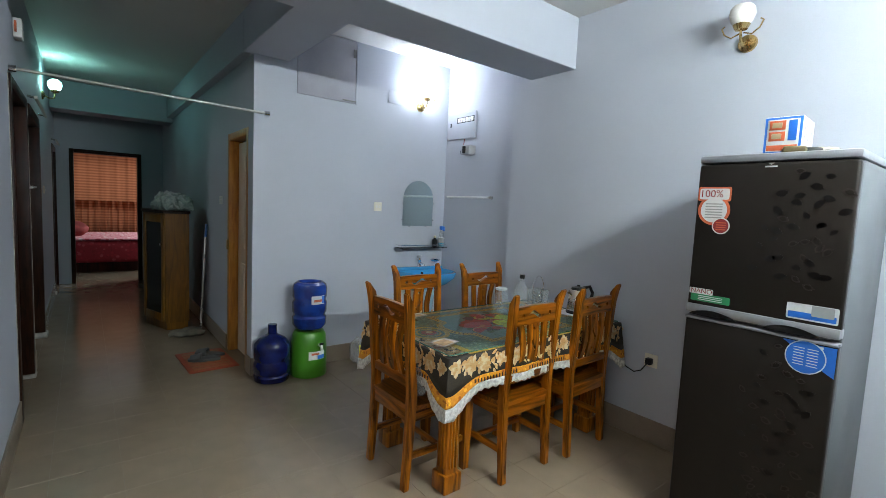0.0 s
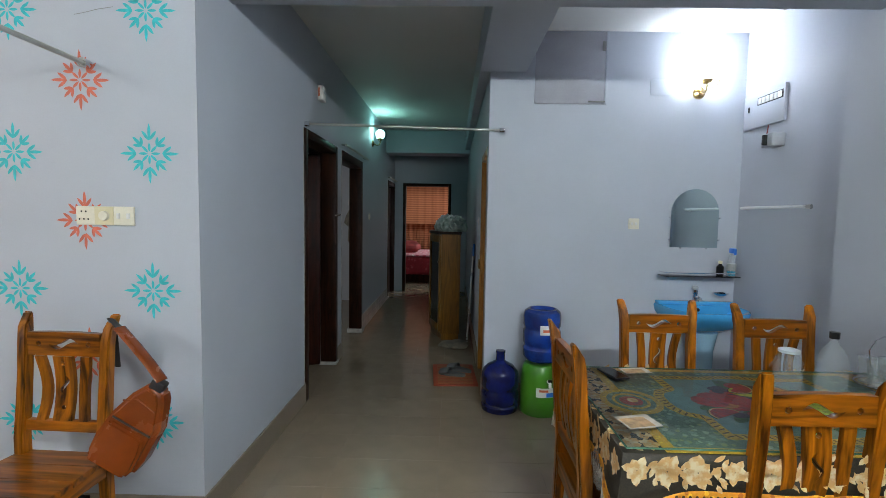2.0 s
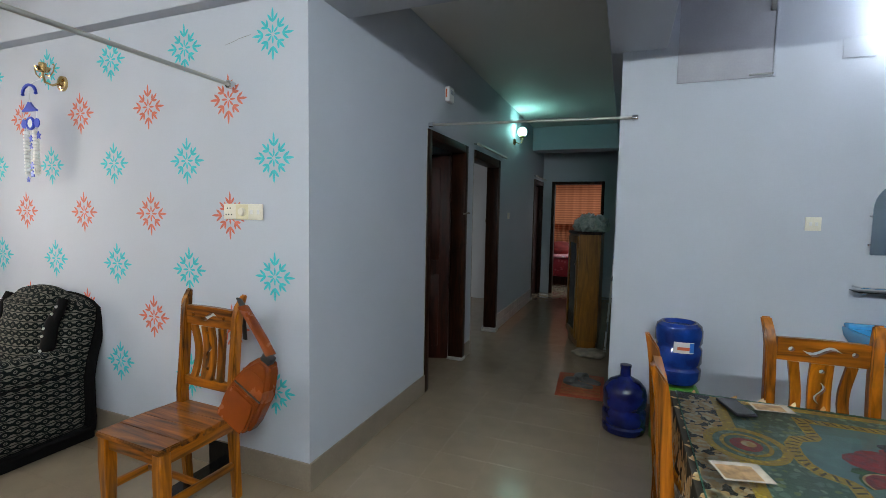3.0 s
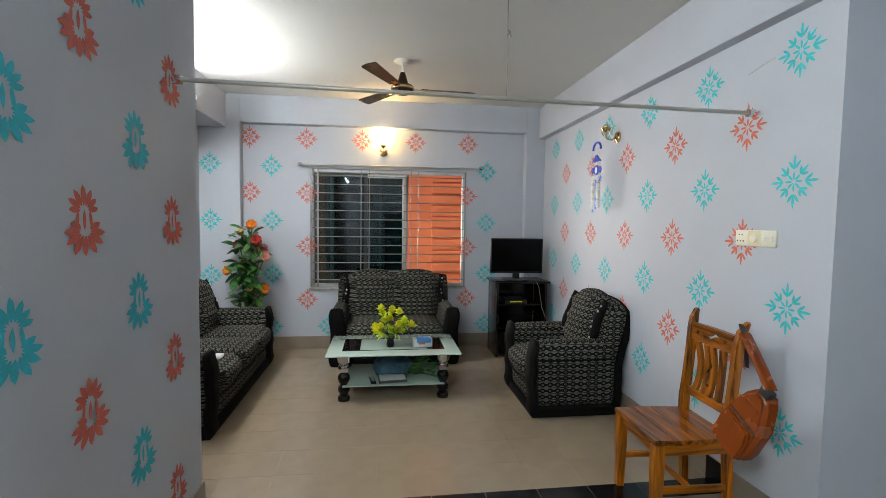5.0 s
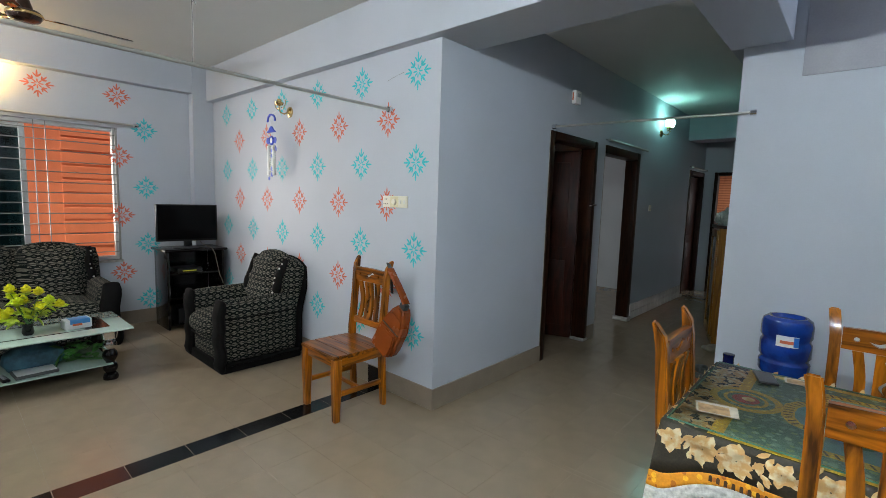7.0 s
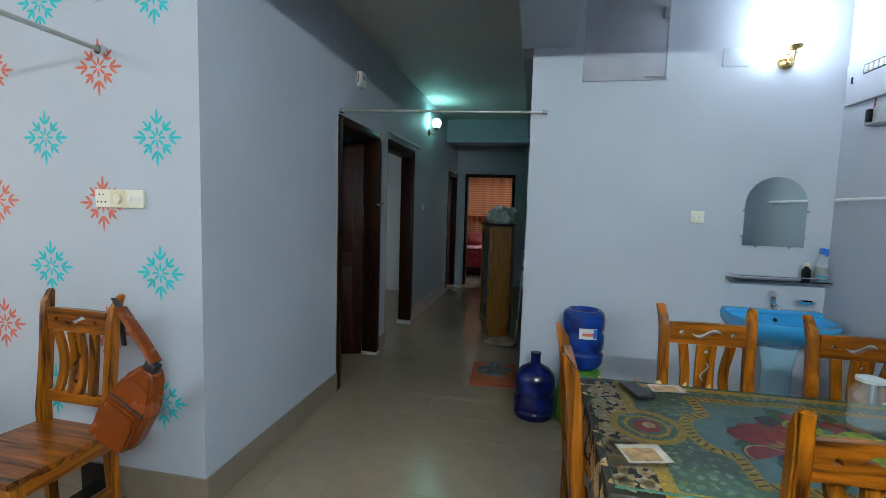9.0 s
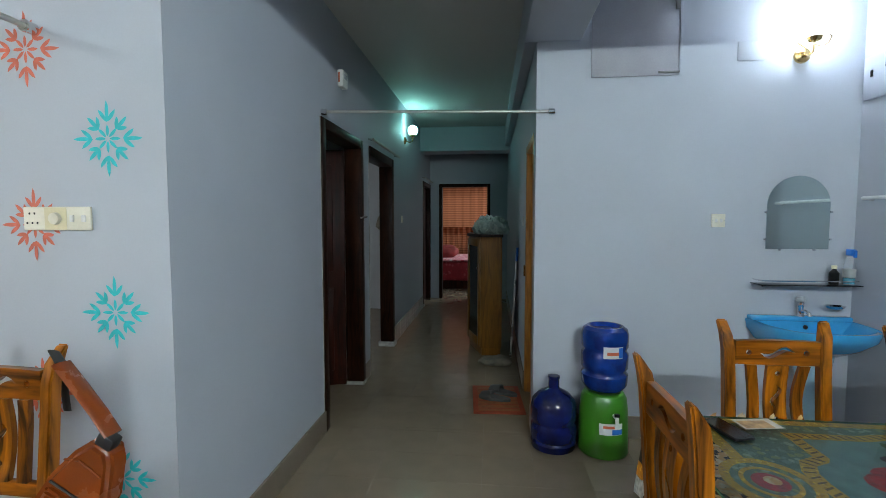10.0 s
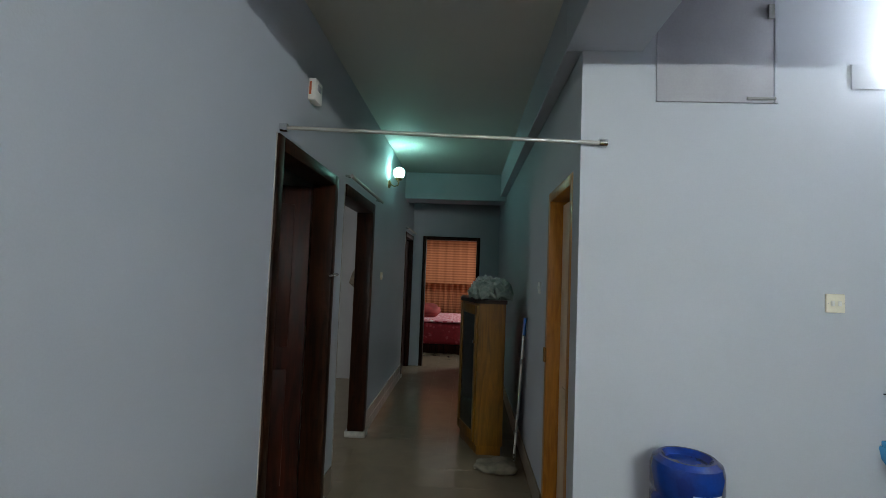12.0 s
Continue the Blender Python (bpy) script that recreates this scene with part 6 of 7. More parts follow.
part("blue_panel", box(-0.086, -0.084, -0.047, -0.018, 0.055, 0.138, 0.001), STICKB, stab)
part("red_strip", box(-0.086, -0.084, -0.053, 0.053, 0.016, 0.038, 0.001), STICKO, stab)
for k in range(5):
    part("vent_slot", box(-0.05 + 0.03 * k, -0.042 + 0.03 * k, -0.0675, -0.0655, 0.06, 0.12), GREYP, stab)
for dx, dy, mt, lab in ((0.10, 1.13, BLACKP, "black and yellow screwdriver on the refrigerator"), (0.13, 1.085, YELLOWP, "yellow handled tool on the refrigerator")):
    tl = thing("hand_tool", pose(FX + dx, dy, FZ + 0.019, 0, 0, -70), lab, "tool")
    part("handle", tube([(-0.06, 0, 0), (-0.03, 0, 0), (0.02, 0, 0), (0.04, 0, 0)], [0.011, 0.014, 0.012, 0.008], 10), mt, tl)
    part("shank", tube([(0.04, 0, 0), (0.10, 0, 0)], 0.004, 8), STEEL, tl)
pk = thing("leather_pouch", pose(FX + 0.07, 1.175, FZ + 0.005, 0, 0, 20), "small olive pouch on the refrigerator", "pouch")
part("body", box(-0.03, 0.03, -0.04, 0.04, 0, 0.028, 0.01, 3), mat("olive_leather", (0.12, 0.09, 0.03), 0.5, var=0.15), pk)
grl = thing("folding_rack", pose(3.30, 0.62, 0), "grey wire drying rack folded beside the refrigerator", "rack")
for x in (0.0, 0.40):
    part("upright", tube([(x, 0, 0), (x, 0.0, 0.62)], 0.009, 8), DULLSTEEL, grl)
for k in range(7):
    part("wire", tube([(0, 0, 0.08 + 0.085 * k), (0.40, 0, 0.08 + 0.085 * k)], 0.004, 6), DULLSTEEL, grl)


# ---- living room ----
def pillow_box(x0, x1, y0, y1, z0, z1, r=0.05, puff=0.02):
    bm = box(x0, x1, y0, y1, z0, z1)
    bmesh.ops.subdivide_edges(bm, edges=bm.edges[:], cuts=9, use_grid_fill=True)
    c = Vector(((x0 + x1) / 2, (y0 + y1) / 2, (z0 + z1) / 2))
    h = Vector(((x1 - x0) / 2, (y1 - y0) / 2, (z1 - z0) / 2))
    for v in bm.verts:
        p = v.co - c
        q = Vector((max(-h.x + r, min(h.x - r, p.x)), max(-h.y + r, min(h.y - r, p.y)), max(-h.z + r, min(h.z - r, p.z))))
        d = p - q
        if d.length > 1e-6:
            d = d.normalized() * min(d.length, r)
        k = [1 - (p[i] / h[i]) ** 2 for i in range(3)]
        b = Vector((math.copysign(puff * k[1] * k[2], p.x) if abs(p.x) > h.x * 0.98 else 0, math.copysign(puff * k[0] * k[2], p.y) if abs(p.y) > h.y * 0.98 else 0,
                    math.copysign(puff * k[0] * k[1], p.z) if abs(p.z) > h.z * 0.98 else 0))
        v.co = c + q + d + b
    return bm


def lean(bm, z0, k, crown=0.0, half=1.0):
    """Tips the upper part back and rounds off the top towards the ends."""
    for v in bm.verts:
        v.co.y -= max(0.0, v.co.z - z0) * k
        if crown and v.co.z > z0 + 0.12:
            v.co.z -= crown * min(1.0, (v.co.z - z0 - 0.12) / 0.2) * abs(v.co.x / half) ** 3
    return bm


def sofa(m, w, seats, label, name="sofa"):
    """Upholstered seat, front towards +y, width along x."""
    root = thing(name, m, label, "sofa" if seats > 1 else "armchair")
    D, aw, h = 0.76, 0.16, w / 2
    crown = 0.09 if seats == 1 else 0.035
    part("plinth", box(-h + 0.01, h - 0.01, -D / 2 + 0.03, D / 2 - 0.015, 0.0, 0.085, 0.012), VELVET, root)
    part("base", pillow_box(-h + aw - 0.01, h - aw + 0.01, -D / 2 + 0.05, D / 2 - 0.03, 0.08, 0.30, 0.03, 0.02), FABRIC, root)
    iw = (w - 2 * aw) / seats
    for k in range(seats):
        x0 = -h + aw + iw * k
        seat = pillow_box(x0 + 0.003, x0 + iw - 0.003, -D / 2 + 0.2, D / 2 + 0.015, 0.26, 0.435, 0.065, 0.03)
        for v in seat.verts:
            v.co.z += 0.006 * noise.noise(v.co * 9)
        part("seat_cushion", seat, FABRIC, root)
        part("seat_seam", tube([(x0 + 0.02, D / 2 - 0.006, 0.255), (x0 + iw / 2, D / 2 + 0.012, 0.25), (x0 + iw - 0.02, D / 2 - 0.006, 0.255)], 0.006, 6), VELVET, root)
        b = lean(pillow_box(x0 + 0.012, x0 + iw - 0.012, -D / 2 + 0.10, -D / 2 + 0.30, 0.41, 0.915, 0.07, 0.04), 0.40, 0.22, crown * 0.6, h)
        for v in b.verts:
            if v.co.y > -D / 2 + 0.14:
                v.co.y += 0.012 * math.sin(v.co.z * 46 + 2 * v.co.x) + 0.012 * noise.noise(v.co * 7)
        part("back_cushion", b, FABRIC, root)
    bk = lean(pillow_box(-h + 0.03, h - 0.03, -D / 2 + 0.035, -D / 2 + 0.22, 0.06, 0.90, 0.07, 0.0), 0.40, 0.20, crown, h)
    part("backrest", bk, FABRIC, root)
    part("back_border", lean(pillow_box(-h + 0.018, h - 0.018, -D / 2, -D / 2 + 0.075, 0.03, 0.905, 0.03, 0.0), 0.40, 0.20, crown, h), VELVET, root, "black velvet back border")
    for s in (-1, 1):
        xa, xb = sorted((s * h, s * (h - aw)))
        arm = pillow_box(xa + 0.004, xb + 0.004, -D / 2 + 0.07, D / 2 - 0.03, 0.07, 0.595, 0.072, 0.006)
        for v in arm.verts:
            if v.co.z < 0.45:
                v.co.x -= s * 0.012
        part("arm", arm, FABRIC, root)
        part("arm_seam", tube([(s * (h - 0.006), -D / 2 + 0.12, 0.455), (s * (h - 0.004), 0, 0.45), (s * (h - 0.006), D / 2 - 0.06, 0.455)], 0.006, 6), VELVET, root)
        fr = pillow_box(xa + 0.006, xb - 0.006, D / 2 - 0.06, D / 2 - 0.002, 0.01, 0.60, 0.028, 0.012)
        for v in fr.verts:
            v.co.x += s * 0.014 * math.sin(v.co.z * 13 + 0.6)
            v.co.y += 0.008 * math.sin(v.co.z * 30)
        part("arm_front", fr, VELVET, root, "gathered black velvet arm front")
        xw = h - aw + 0.035
        pts, rs = [], []
        for i in range(9):
            t = i / 8
            z = 0.56 + 0.33 * t
            pts.append((s * (xw + 0.012 * math.sin(t * 9)), -D / 2 + 0.262 - (z - 0.4) * 0.215 - 0.04 * t * t, z))
            rs.append(0.036 * (0.75 + 0.35 * math.sin(math.pi * min(1, t + 0.15))))
        wing = part("wing", tube(pts, rs, 12), VELVET, root, "black velvet wing with beads")
        for i in (1, 3, 4, 6, 7):
            bead = bmesh.new()
            bmesh.ops.create_uvsphere(bead, u_segments=10, v_segments=6, radius=0.009)
            p = Vector(pts[i]) + Vector((s * 0.004, rs[i] * 0.98, 0.004))
            part("bead", turned(bead, Matrix.Translation(p)), STEEL, wing, "small bright bead")
        part("piping", tube([(s * (h - 0.006), -D / 2 + 0.06, 0.075), (s * (h - 0.006), D / 2 - 0.05, 0.075)], 0.018, 8), VELVET, root)
    return root


sofa(pose(-2.79, 1.02, 0, 0, 0, -90), 1.34, 2, "black and beige patterned two-seat sofa under the window")
sofa(pose(-1.405, 2.40, 0, 0, 0, 180), 0.79, 1, "black and beige patterned armchair by the wall", "armchair")
sofa(pose(-1.79, -0.64, 0), 1.80, 3, "black and beige patterned three-seat sofa along the wall")
nap = thing("paper_packet", pose(-1.32, -0.36, 0.455), "small white packet on the long sofa", "packet")
part("body", box(-0.05, 0.05, -0.03, 0.03, 0, 0.02, 0.005), STICKW, nap)

ct = thing("coffee_table", pose(-1.79, 0.985, 0), "glass coffee table with black and chrome ball legs", "coffee table")
part("top", box(-0.345, 0.345, -0.565, 0.565, 0.392, 0.404, 0.004), FROST, ct, "pale green glass top")
for y0, y1 in ((-0.44, -0.29), (0.29, 0.44)):
    part("dark_panel", box(-0.20, 0.20, y0, y1, 0.4042, 0.4054), LACQ, ct, smooth=False)
for x in (-0.19, 0.19):
    part("dark_line", box(x - 0.008, x + 0.008, -0.289, 0.289, 0.4042, 0.4054), LACQ, ct, smooth=False)
part("lower_shelf", box(-0.30, 0.30, -0.43, 0.43, 0.125, 0.135, 0.003), FROST, ct, "pale green glass shelf")
legp = [(0.050, 0), (0.052, 0.02), (0.045, 0.04), (0.030, 0.05), (0.046, 0.075), (0.050, 0.095), (0.044, 0.12), (0.030, 0.125), (0.030, 0.14), (0.046, 0.165), (0.052, 0.19), (0.046, 0.215), (0.030, 0.235)]
for sx in (-1, 1):
    for sy in (-1, 1):
        lg = part("leg", lathe(legp, (sx * 0.245, sy * 0.42, 0), 20), LACQ, ct)
        part("chrome_ball", lathe([(0.030, 0.235), (0.044, 0.25), (0.050, 0.275), (0.044, 0.30), (0.032, 0.31), (0.05, 0.325), (0.06, 0.385), (0.0, 0.391)], (sx * 0.245, sy * 0.42, 0), 20), CHROME, lg)
TT = 0.4055


def blossom(bm_p, at, r, n, tilt, layers=2):
    """Petals round a point, opened by tilt."""
    for L in range(layers):
        for k in range(n):
            a = 2 * math.pi * (k + 0.5 * L) / n
            t = tilt * (1 - 0.35 * L)
            m = Matrix.Translation(at) @ Matrix.Rotation(a, 4, "Z") @ Matrix.Rotation(-t, 4, "Y")
            row = []
            for x, y in leaf_outline(r * (1 - 0.12 * L), r * 0.75, 4):
                row.append(bm_p.verts.new(m @ Vector((x, y, 0.5 * y * y / r + 0.15 * x * x / r))))
            bm_p.faces.new(row)


def leaves(bm_l, at, d, length, width, rnd):
    m = Matrix.Translation(at) @ d.to_track_quat("X", "Z").to_matrix().to_4x4() @ Matrix.Rotation(rnd.uniform(-0.8, 0.8), 4, "X")
    pts = leaf_outline(length, width, 5)
    n = len(pts) // 2
    mid = []
    vs = [bm_l.verts.new(m @ Vector((x, y, abs(y) * 0.35 - 0.5 * x * x / max(length, 0.01) * 0.6))) for x, y in pts]
    bm_l.faces.new(vs)


rv = random.Random(3)
pot = thing("flower_pot", pose(-1.70, 0.955, TT), "small black pot with yellow artificial roses", "flower pot")
part("pot", lathe([(0.028, 0), (0.036, 0.02), (0.03, 0.06), (0.036, 0.085), (0.030, 0.085), (0.0, 0.075)], n=20), LACQ, pot)
lf, stem = bmesh.new(), bmesh.new()
for k in range(15):
    a, r, h = rv.uniform(0, 6.28), rv.uniform(0.03, 0.19), rv.uniform(0.19, 0.38)
    p = Vector((r * math.cos(a), r * math.sin(a), h - r * 0.5))
    bm_tube(stem, [(0, 0, 0.07), (p.x * 0.5, p.y * 0.5, p.z * 0.7), tuple(p)], 0.0025, 5)
    fl = bmesh.new()
    blossom(fl, p, 0.066, 7, 1.32, 3)
    part("blossom" if k % 4 else "bud", fl, YELLOW if k % 4 else LIME, pot, "yellow rose blossom" if k % 4 else "lime rose bud")
    for q in range(6):
        dv = Vector((rv.uniform(-1, 1), rv.uniform(-1, 1), rv.uniform(-0.3, 0.5))).normalized()
        leaves(lf, p * rv.uniform(0.45, 0.95) + Vector((0, 0, 0.02)), dv, rv.uniform(0.05, 0.075), 0.032, rv)
tagged(part("stems", stem, LEAFG, pot), kind="stuff")
tagged(part("leaves", lf, mat("lime_leaf", (0.48, 0.62, 0.02), 0.45, var=0.2, scale=40), pot), kind="stuff")
tis = thing("tissue_box", pose(-1.70, 1.235, TT, 0, 0, 6), "white and blue tissue pack on the table", "tissue box")
part("box", box(-0.055, 0.055, -0.085, 0.085, 0, 0.075, 0.012, 3), STICKW, tis)
part("blue_print", box(-0.045, 0.056, -0.055, 0.07, 0.04, 0.0757, 0.003), mat("sky_blue_print", (0.05, 0.25, 0.6), 0.35), tis)
part("red_print", box(0.0555, 0.0565, -0.04, 0.02, 0.028, 0.045), STICKO, tis)
b_ = thing("remote_control", pose(-1.60, 0.80, 0.1355, 0, 0, 10), "black remote control on the lower shelf", "remote control")
part("body", box(-0.08, 0.08, -0.022, 0.022, 0, 0.018, 0.006), BLACKP, b_)
for k in range(5):
    part("button", box(-0.06 + 0.025 * k, -0.047 + 0.025 * k, -0.012, 0.012, 0.0175, 0.021, 0.002), GREYP, b_)
b_ = thing("tray", pose(-1.62, 0.97, 0.1355, 0, 0, 5), "dark tray with papers on the lower shelf", "tray")
part("dish", box(-0.09, 0.09, -0.12, 0.12, 0, 0.022, 0.006), GREYRUB, b_)
part("papers", box(-0.08, 0.08, -0.11, 0.11, 0.0222, 0.028, 0.002), STICKW, b_)
b_ = thing("folded_cloth", pose(-1.76, 0.98, 0.1355), "crumpled blue cloth bundle on the lower shelf", "cloth")
cb = pillow_box(-0.09, 0.09, -0.16, 0.16, 0, 0.16, 0.06, 0.02)
for v in cb.verts:
    v.co += Vector((1, 1, 0.6)) * 0.02 * noise.noise(v.co * 16)
    v.co.z = max(0, v.co.z)
part("cloth", cb, mat("blue_cloth", (0.05, 0.14, 0.20), 0.85, var=0.3, scale=14), b_)
b_ = thing("artificial_leaves", pose(-1.72, 1.24, 0.1355), "bunch of green plastic leaves on the lower shelf", "leaves")
lv = bmesh.new()
for k in range(60):
    dv = Vector((rv.uniform(-0.6, 1), rv.uniform(-1, 1), rv.uniform(-0.15, 0.6))).normalized()
    leaves(lv, Vector((rv.uniform(-0.1, 0.1), rv.uniform(-0.12, 0.12), rv.uniform(0.03, 0.14))), dv, rv.uniform(0.06, 0.10), 0.035, rv)
tagged(part("leaves", lv, LEAFG, b_), kind="stuff")
part("stalk", tube([(-0.1, -0.12, 0.012), (0, 0, 0.02), (0.1, 0.14, 0.012)], 0.008, 8), LEAFG, b_)

vase = thing("flower_vase", pose(-2.93, -0.56, 0), "tall vase of artificial lilies and green leaves", "vase")
part("vase", lathe([(0.09, 0), (0.11, 0.05), (0.12, 0.2), (0.09, 0.36), (0.06, 0.44), (0.075, 0.48), (0.068, 0.48), (0.05, 0.43), (0.0, 0.42)], n=24), LACQ, vase)
stem, lf = bmesh.new(), bmesh.new()
PETALS = {"orange": ORNG, "red": REDP, "pink": PINK, "yellow": mat("cream_yellow_petal", (0.7, 0.45, 0.12), 0.5)}
for k, (y, z, c) in enumerate(((0.04, 1.44, "orange"), (-0.06, 1.36, "yellow"), (0.10, 1.28, "red"), (0.17, 1.10, "pink"), (-0.04, 1.00, "red"), (-0.20, 0.94, "orange"), (0.16, 0.74, "orange"), (0.02, 0.76, "yellow"), (0.14, 1.18, "pink"), (-0.10, 1.22, "red"))):
    p = Vector((rv.uniform(0.0, 0.12), y, z))
    bm_tube(stem, [(0, 0, 0.42), (p.x * 0.3, y * 0.35, 0.42 + (z - 0.42) * 0.6), tuple(p)], 0.006, 6)
    sub = bmesh.new()
    blossom(sub, Vector((0, 0, 0)), 0.085 if c != "yellow" else 0.06, 6, 0.75, 2)
    m_ = Matrix.Translation(p) @ Vector((0.9, y * 2, 0.45)).to_track_quat("Z", "Y").to_matrix().to_4x4()
    part("blossom", turned(sub, m_), PETALS[c], vase, c + " artificial blossom")
for k in range(170):
    z = rv.uniform(0.52, 1.40)
    dv = Vector((rv.uniform(-0.4, 1), rv.uniform(-1, 1), rv.uniform(-0.4, 0.8))).normalized()
    leaves(lf, Vector((rv.uniform(0, 0.08), rv.uniform(-0.13, 0.10), z)), dv, rv.uniform(0.10, 0.17), rv.uniform(0.05, 0.075), rv)
tagged(part("stems", stem, LEAFG, vase), kind="stuff")
tagged(part("leaves", lf, LEAFG, vase), kind="stuff")

tvs = thing("tv_stand", pose(-2.83, 2.44, 0, 0, 0, 0), "black television stand with open shelves", "tv stand")
for y in (-0.28, 0.28):
    part("side_panel", box(-0.20, 0.20, y - 0.012, y + 0.012, 0, 0.835, 0.003), LACQ, tvs)
for z, x1 in ((0.04, 0.20), (0.32, 0.18), (0.58, 0.18)):
    part("shelf", box(-0.20, x1, -0.268, 0.268, z, z + 0.02, 0.003), LACQ, tvs)
part("top", box(-0.22, 0.24, -0.32, 0.32, 0.8355, 0.86, 0.008), LACQ, tvs)
part("back_panel", box(-0.21, -0.201, -0.268, 0.268, 0.04, 0.835), LACQ, tvs)
for z in (0.06, 0.38, 0.64):
    part("corner_knob", lathe([(0.014, 0), (0.018, 0.05), (0.014, 0.10), (0.0, 0.10)], (0.21, -0.28, z), 10), LACQ, tvs)
b_ = thing("set_top_box", pose(-2.79, 2.41, 0.6005), "black set-top box with a yellow stripe", "set-top box")
part("case", box(-0.11, 0.13, -0.15, 0.10, 0, 0.05, 0.005), BLACKP, b_)
part("stripe", box(0.1295, 0.131, -0.10, 0.04, 0.018, 0.028), YELLOW, b_)
b_ = thing("cable_bundle", pose(-2.67, 2.34, 0.3405), "white plug and dark cable on the shelf", "cable")
part("plug", box(-0.02, 0.02, -0.03, 0.03, 0, 0.03, 0.006), WHITEP, b_)
part("cable", tube([(0.0, 0.03, 0.015), (0.02, 0.10, 0.02), (0.0, 0.16, 0.01)], 0.005, 6), BLACKP, b_)
b_ = thing("media_box", pose(-2.77, 2.43, 0.0605), "black box with green lettering bar on the low shelf", "box")
part("case", box(-0.12, 0.13, -0.18, 0.18, 0, 0.16, 0.006), BLACKP, b_)
part("green_bar", box(0.1295, 0.131, -0.12, -0.02, 0.10, 0.115), STICKG, b_)
tv = thing("television", pose(-2.79, 2.41, 0.8605, 0, 0, -4), "black flat television, switched off", "television")
part("base", lathe([(0.15, 0), (0.15, 0.008), (0.05, 0.02), (0.0, 0.02)], n=28, squash=1.0), BLACKP, tv)
part("neck", box(-0.015, 0.015, -0.04, 0.04, 0.018, 0.08, 0.005), BLACKP, tv)
part("housing", box(-0.03, 0.02, -0.305, 0.305, 0.075, 0.475, 0.008), BLACKP, tv)
part("screen", box(0.0195, 0.022, -0.288, 0.288, 0.098, 0.462), mat("dark_screen_glass", (0.003, 0.003, 0.0035), 0.12, var=0.0, spec=0.08), tv, "dark glossy screen", False)
part("power_cord", tube([(-0.03, 0.1, 0.12), (-0.05, 0.16, 0.03), (0.22, 0.18, 0.012), (0.262, 0.20, -0.05), (0.266, 0.24, -0.28), (0.24, 0.30, -0.42)], 0.003, 6), mat("beige_cable", (0.24, 0.21, 0.16), 0.5), tv, "pale cable")

fan = thing("ceiling_fan", pose(-1.72, 1.045, CZ), "dark brown three-bladed ceiling fan", "ceiling fan")
FANB = mat("dark_brown_enamel", (0.035, 0.014, 0.008), 0.25, 0.3, var=0.1)
part("ceiling_plate", lathe([(0.075, 0), (0.075, -0.012), (0.03, -0.02), (0.0, -0.02)], n=28), WHITEP, fan)
part("rod", tube([(0, 0, -0.02), (0, 0, -0.13)], 0.010, 10), WHITEP, fan)
part("canopy", lathe([(0.016, -0.10), (0.022, -0.105), (0.045, -0.18), (0.05, -0.205), (0.0, -0.206)], n=24), FANB, fan)
part("motor", lathe([(0.05, -0.205), (0.085, -0.21), (0.10, -0.225), (0.10, -0.25), (0.085, -0.272), (0.05, -0.285), (0.0, -0.288)], n=32), FANB, fan)
part("motor_ring", lathe([(0.1015, -0.228), (0.104, -0.233), (0.104, -0.242), (0.1015, -0.247)], n=32), BRASS, fan)
for a in (94, 214, 334):
    bl_ = plate([[(0.16, -0.045), (0.62, -0.062), (0.64, -0.05), (0.645, 0.0), (0.635, 0.055), (0.62, 0.062), (0.16, 0.04)]], 0.004)
    bl_o = part("blade", turned(bl_, pose(0, 0, -0.236, 0, 0, a) @ pose(0, 0, 0, 11)), FANB, fan)
    part("blade_arm", turned(box(0.08, 0.22, -0.022, 0.022, -0.004, 0.0005, 0.002), pose(0, 0, -0.2362, 0, 0, a) @ pose(0, 0, 0, 11)), BRASS, bl_o)

ch = thing("wind_chime", pose(-1.45, 2.70, 2.175) @ Matrix.Scale(0.86, 4), "blue and white hanging wind chime on the wall", "wind chime")
CB = mat("cobalt_blue_plastic", (0.015, 0.05, 0.50), 0.3)


def flat_piece(name, pts, thick=0.006, mt=CB):
    return part(name, turned(turned(plate([pts], thick), UPX), pose(0, thick / 2, 0)), mt, ch)


def star_pts(x, z, r):
    return [(x + (r if k % 2 == 0 else r * 0.5) * math.cos(math.pi * k / 5 + math.pi / 2), z + (r if k % 2 == 0 else r * 0.5) * math.sin(math.pi * k / 5 + math.pi / 2)) for k in range(10)]


arc_o = [(0.088 * math.cos(math.pi * k / 14), -0.02 + 0.068 * math.sin(math.pi * k / 14)) for k in range(15)]
arc_i = [(0.070 * math.cos(math.pi * k / 14), -0.02 + 0.050 * math.sin(math.pi * k / 14)) for k in range(14, -1, -1)]
flat_piece("arc", arc_o + arc_i, 0.012)
for x in (-0.079, 0.079):
    part("arc_tip", lathe([(0.0, -0.012), (0.011, -0.006), (0.011, 0.004), (0.0, 0.010)], (x, 0, -0.024), 10), CB, ch)
part("cord", tube([(0, 0, 0.04), (0, 0, -0.60)], 0.0015, 5), STICKW, ch)
flat_piece("roof", [(-0.085, -0.150), (0.085, -0.150), (0.085, -0.140), (0.045, -0.118), (0.012, -0.085), (-0.012, -0.085), (-0.045, -0.118), (-0.085, -0.140)], 0.014)
part("ring", tube([(0.040 * math.cos(a), 0, -0.235 + 0.040 * math.sin(a)) for a in [2 * math.pi * k / 20 for k in range(21)]], 0.010, 8), CB, ch)
part("ring_face", lathe([(0.0, -0.003), (0.031, -0.003), (0.031, 0.003), (0.0, 0.003)], (0, 0, 0), 20), STICKW, ch).matrix_basis = pose(0, 0, -0.235, 90)
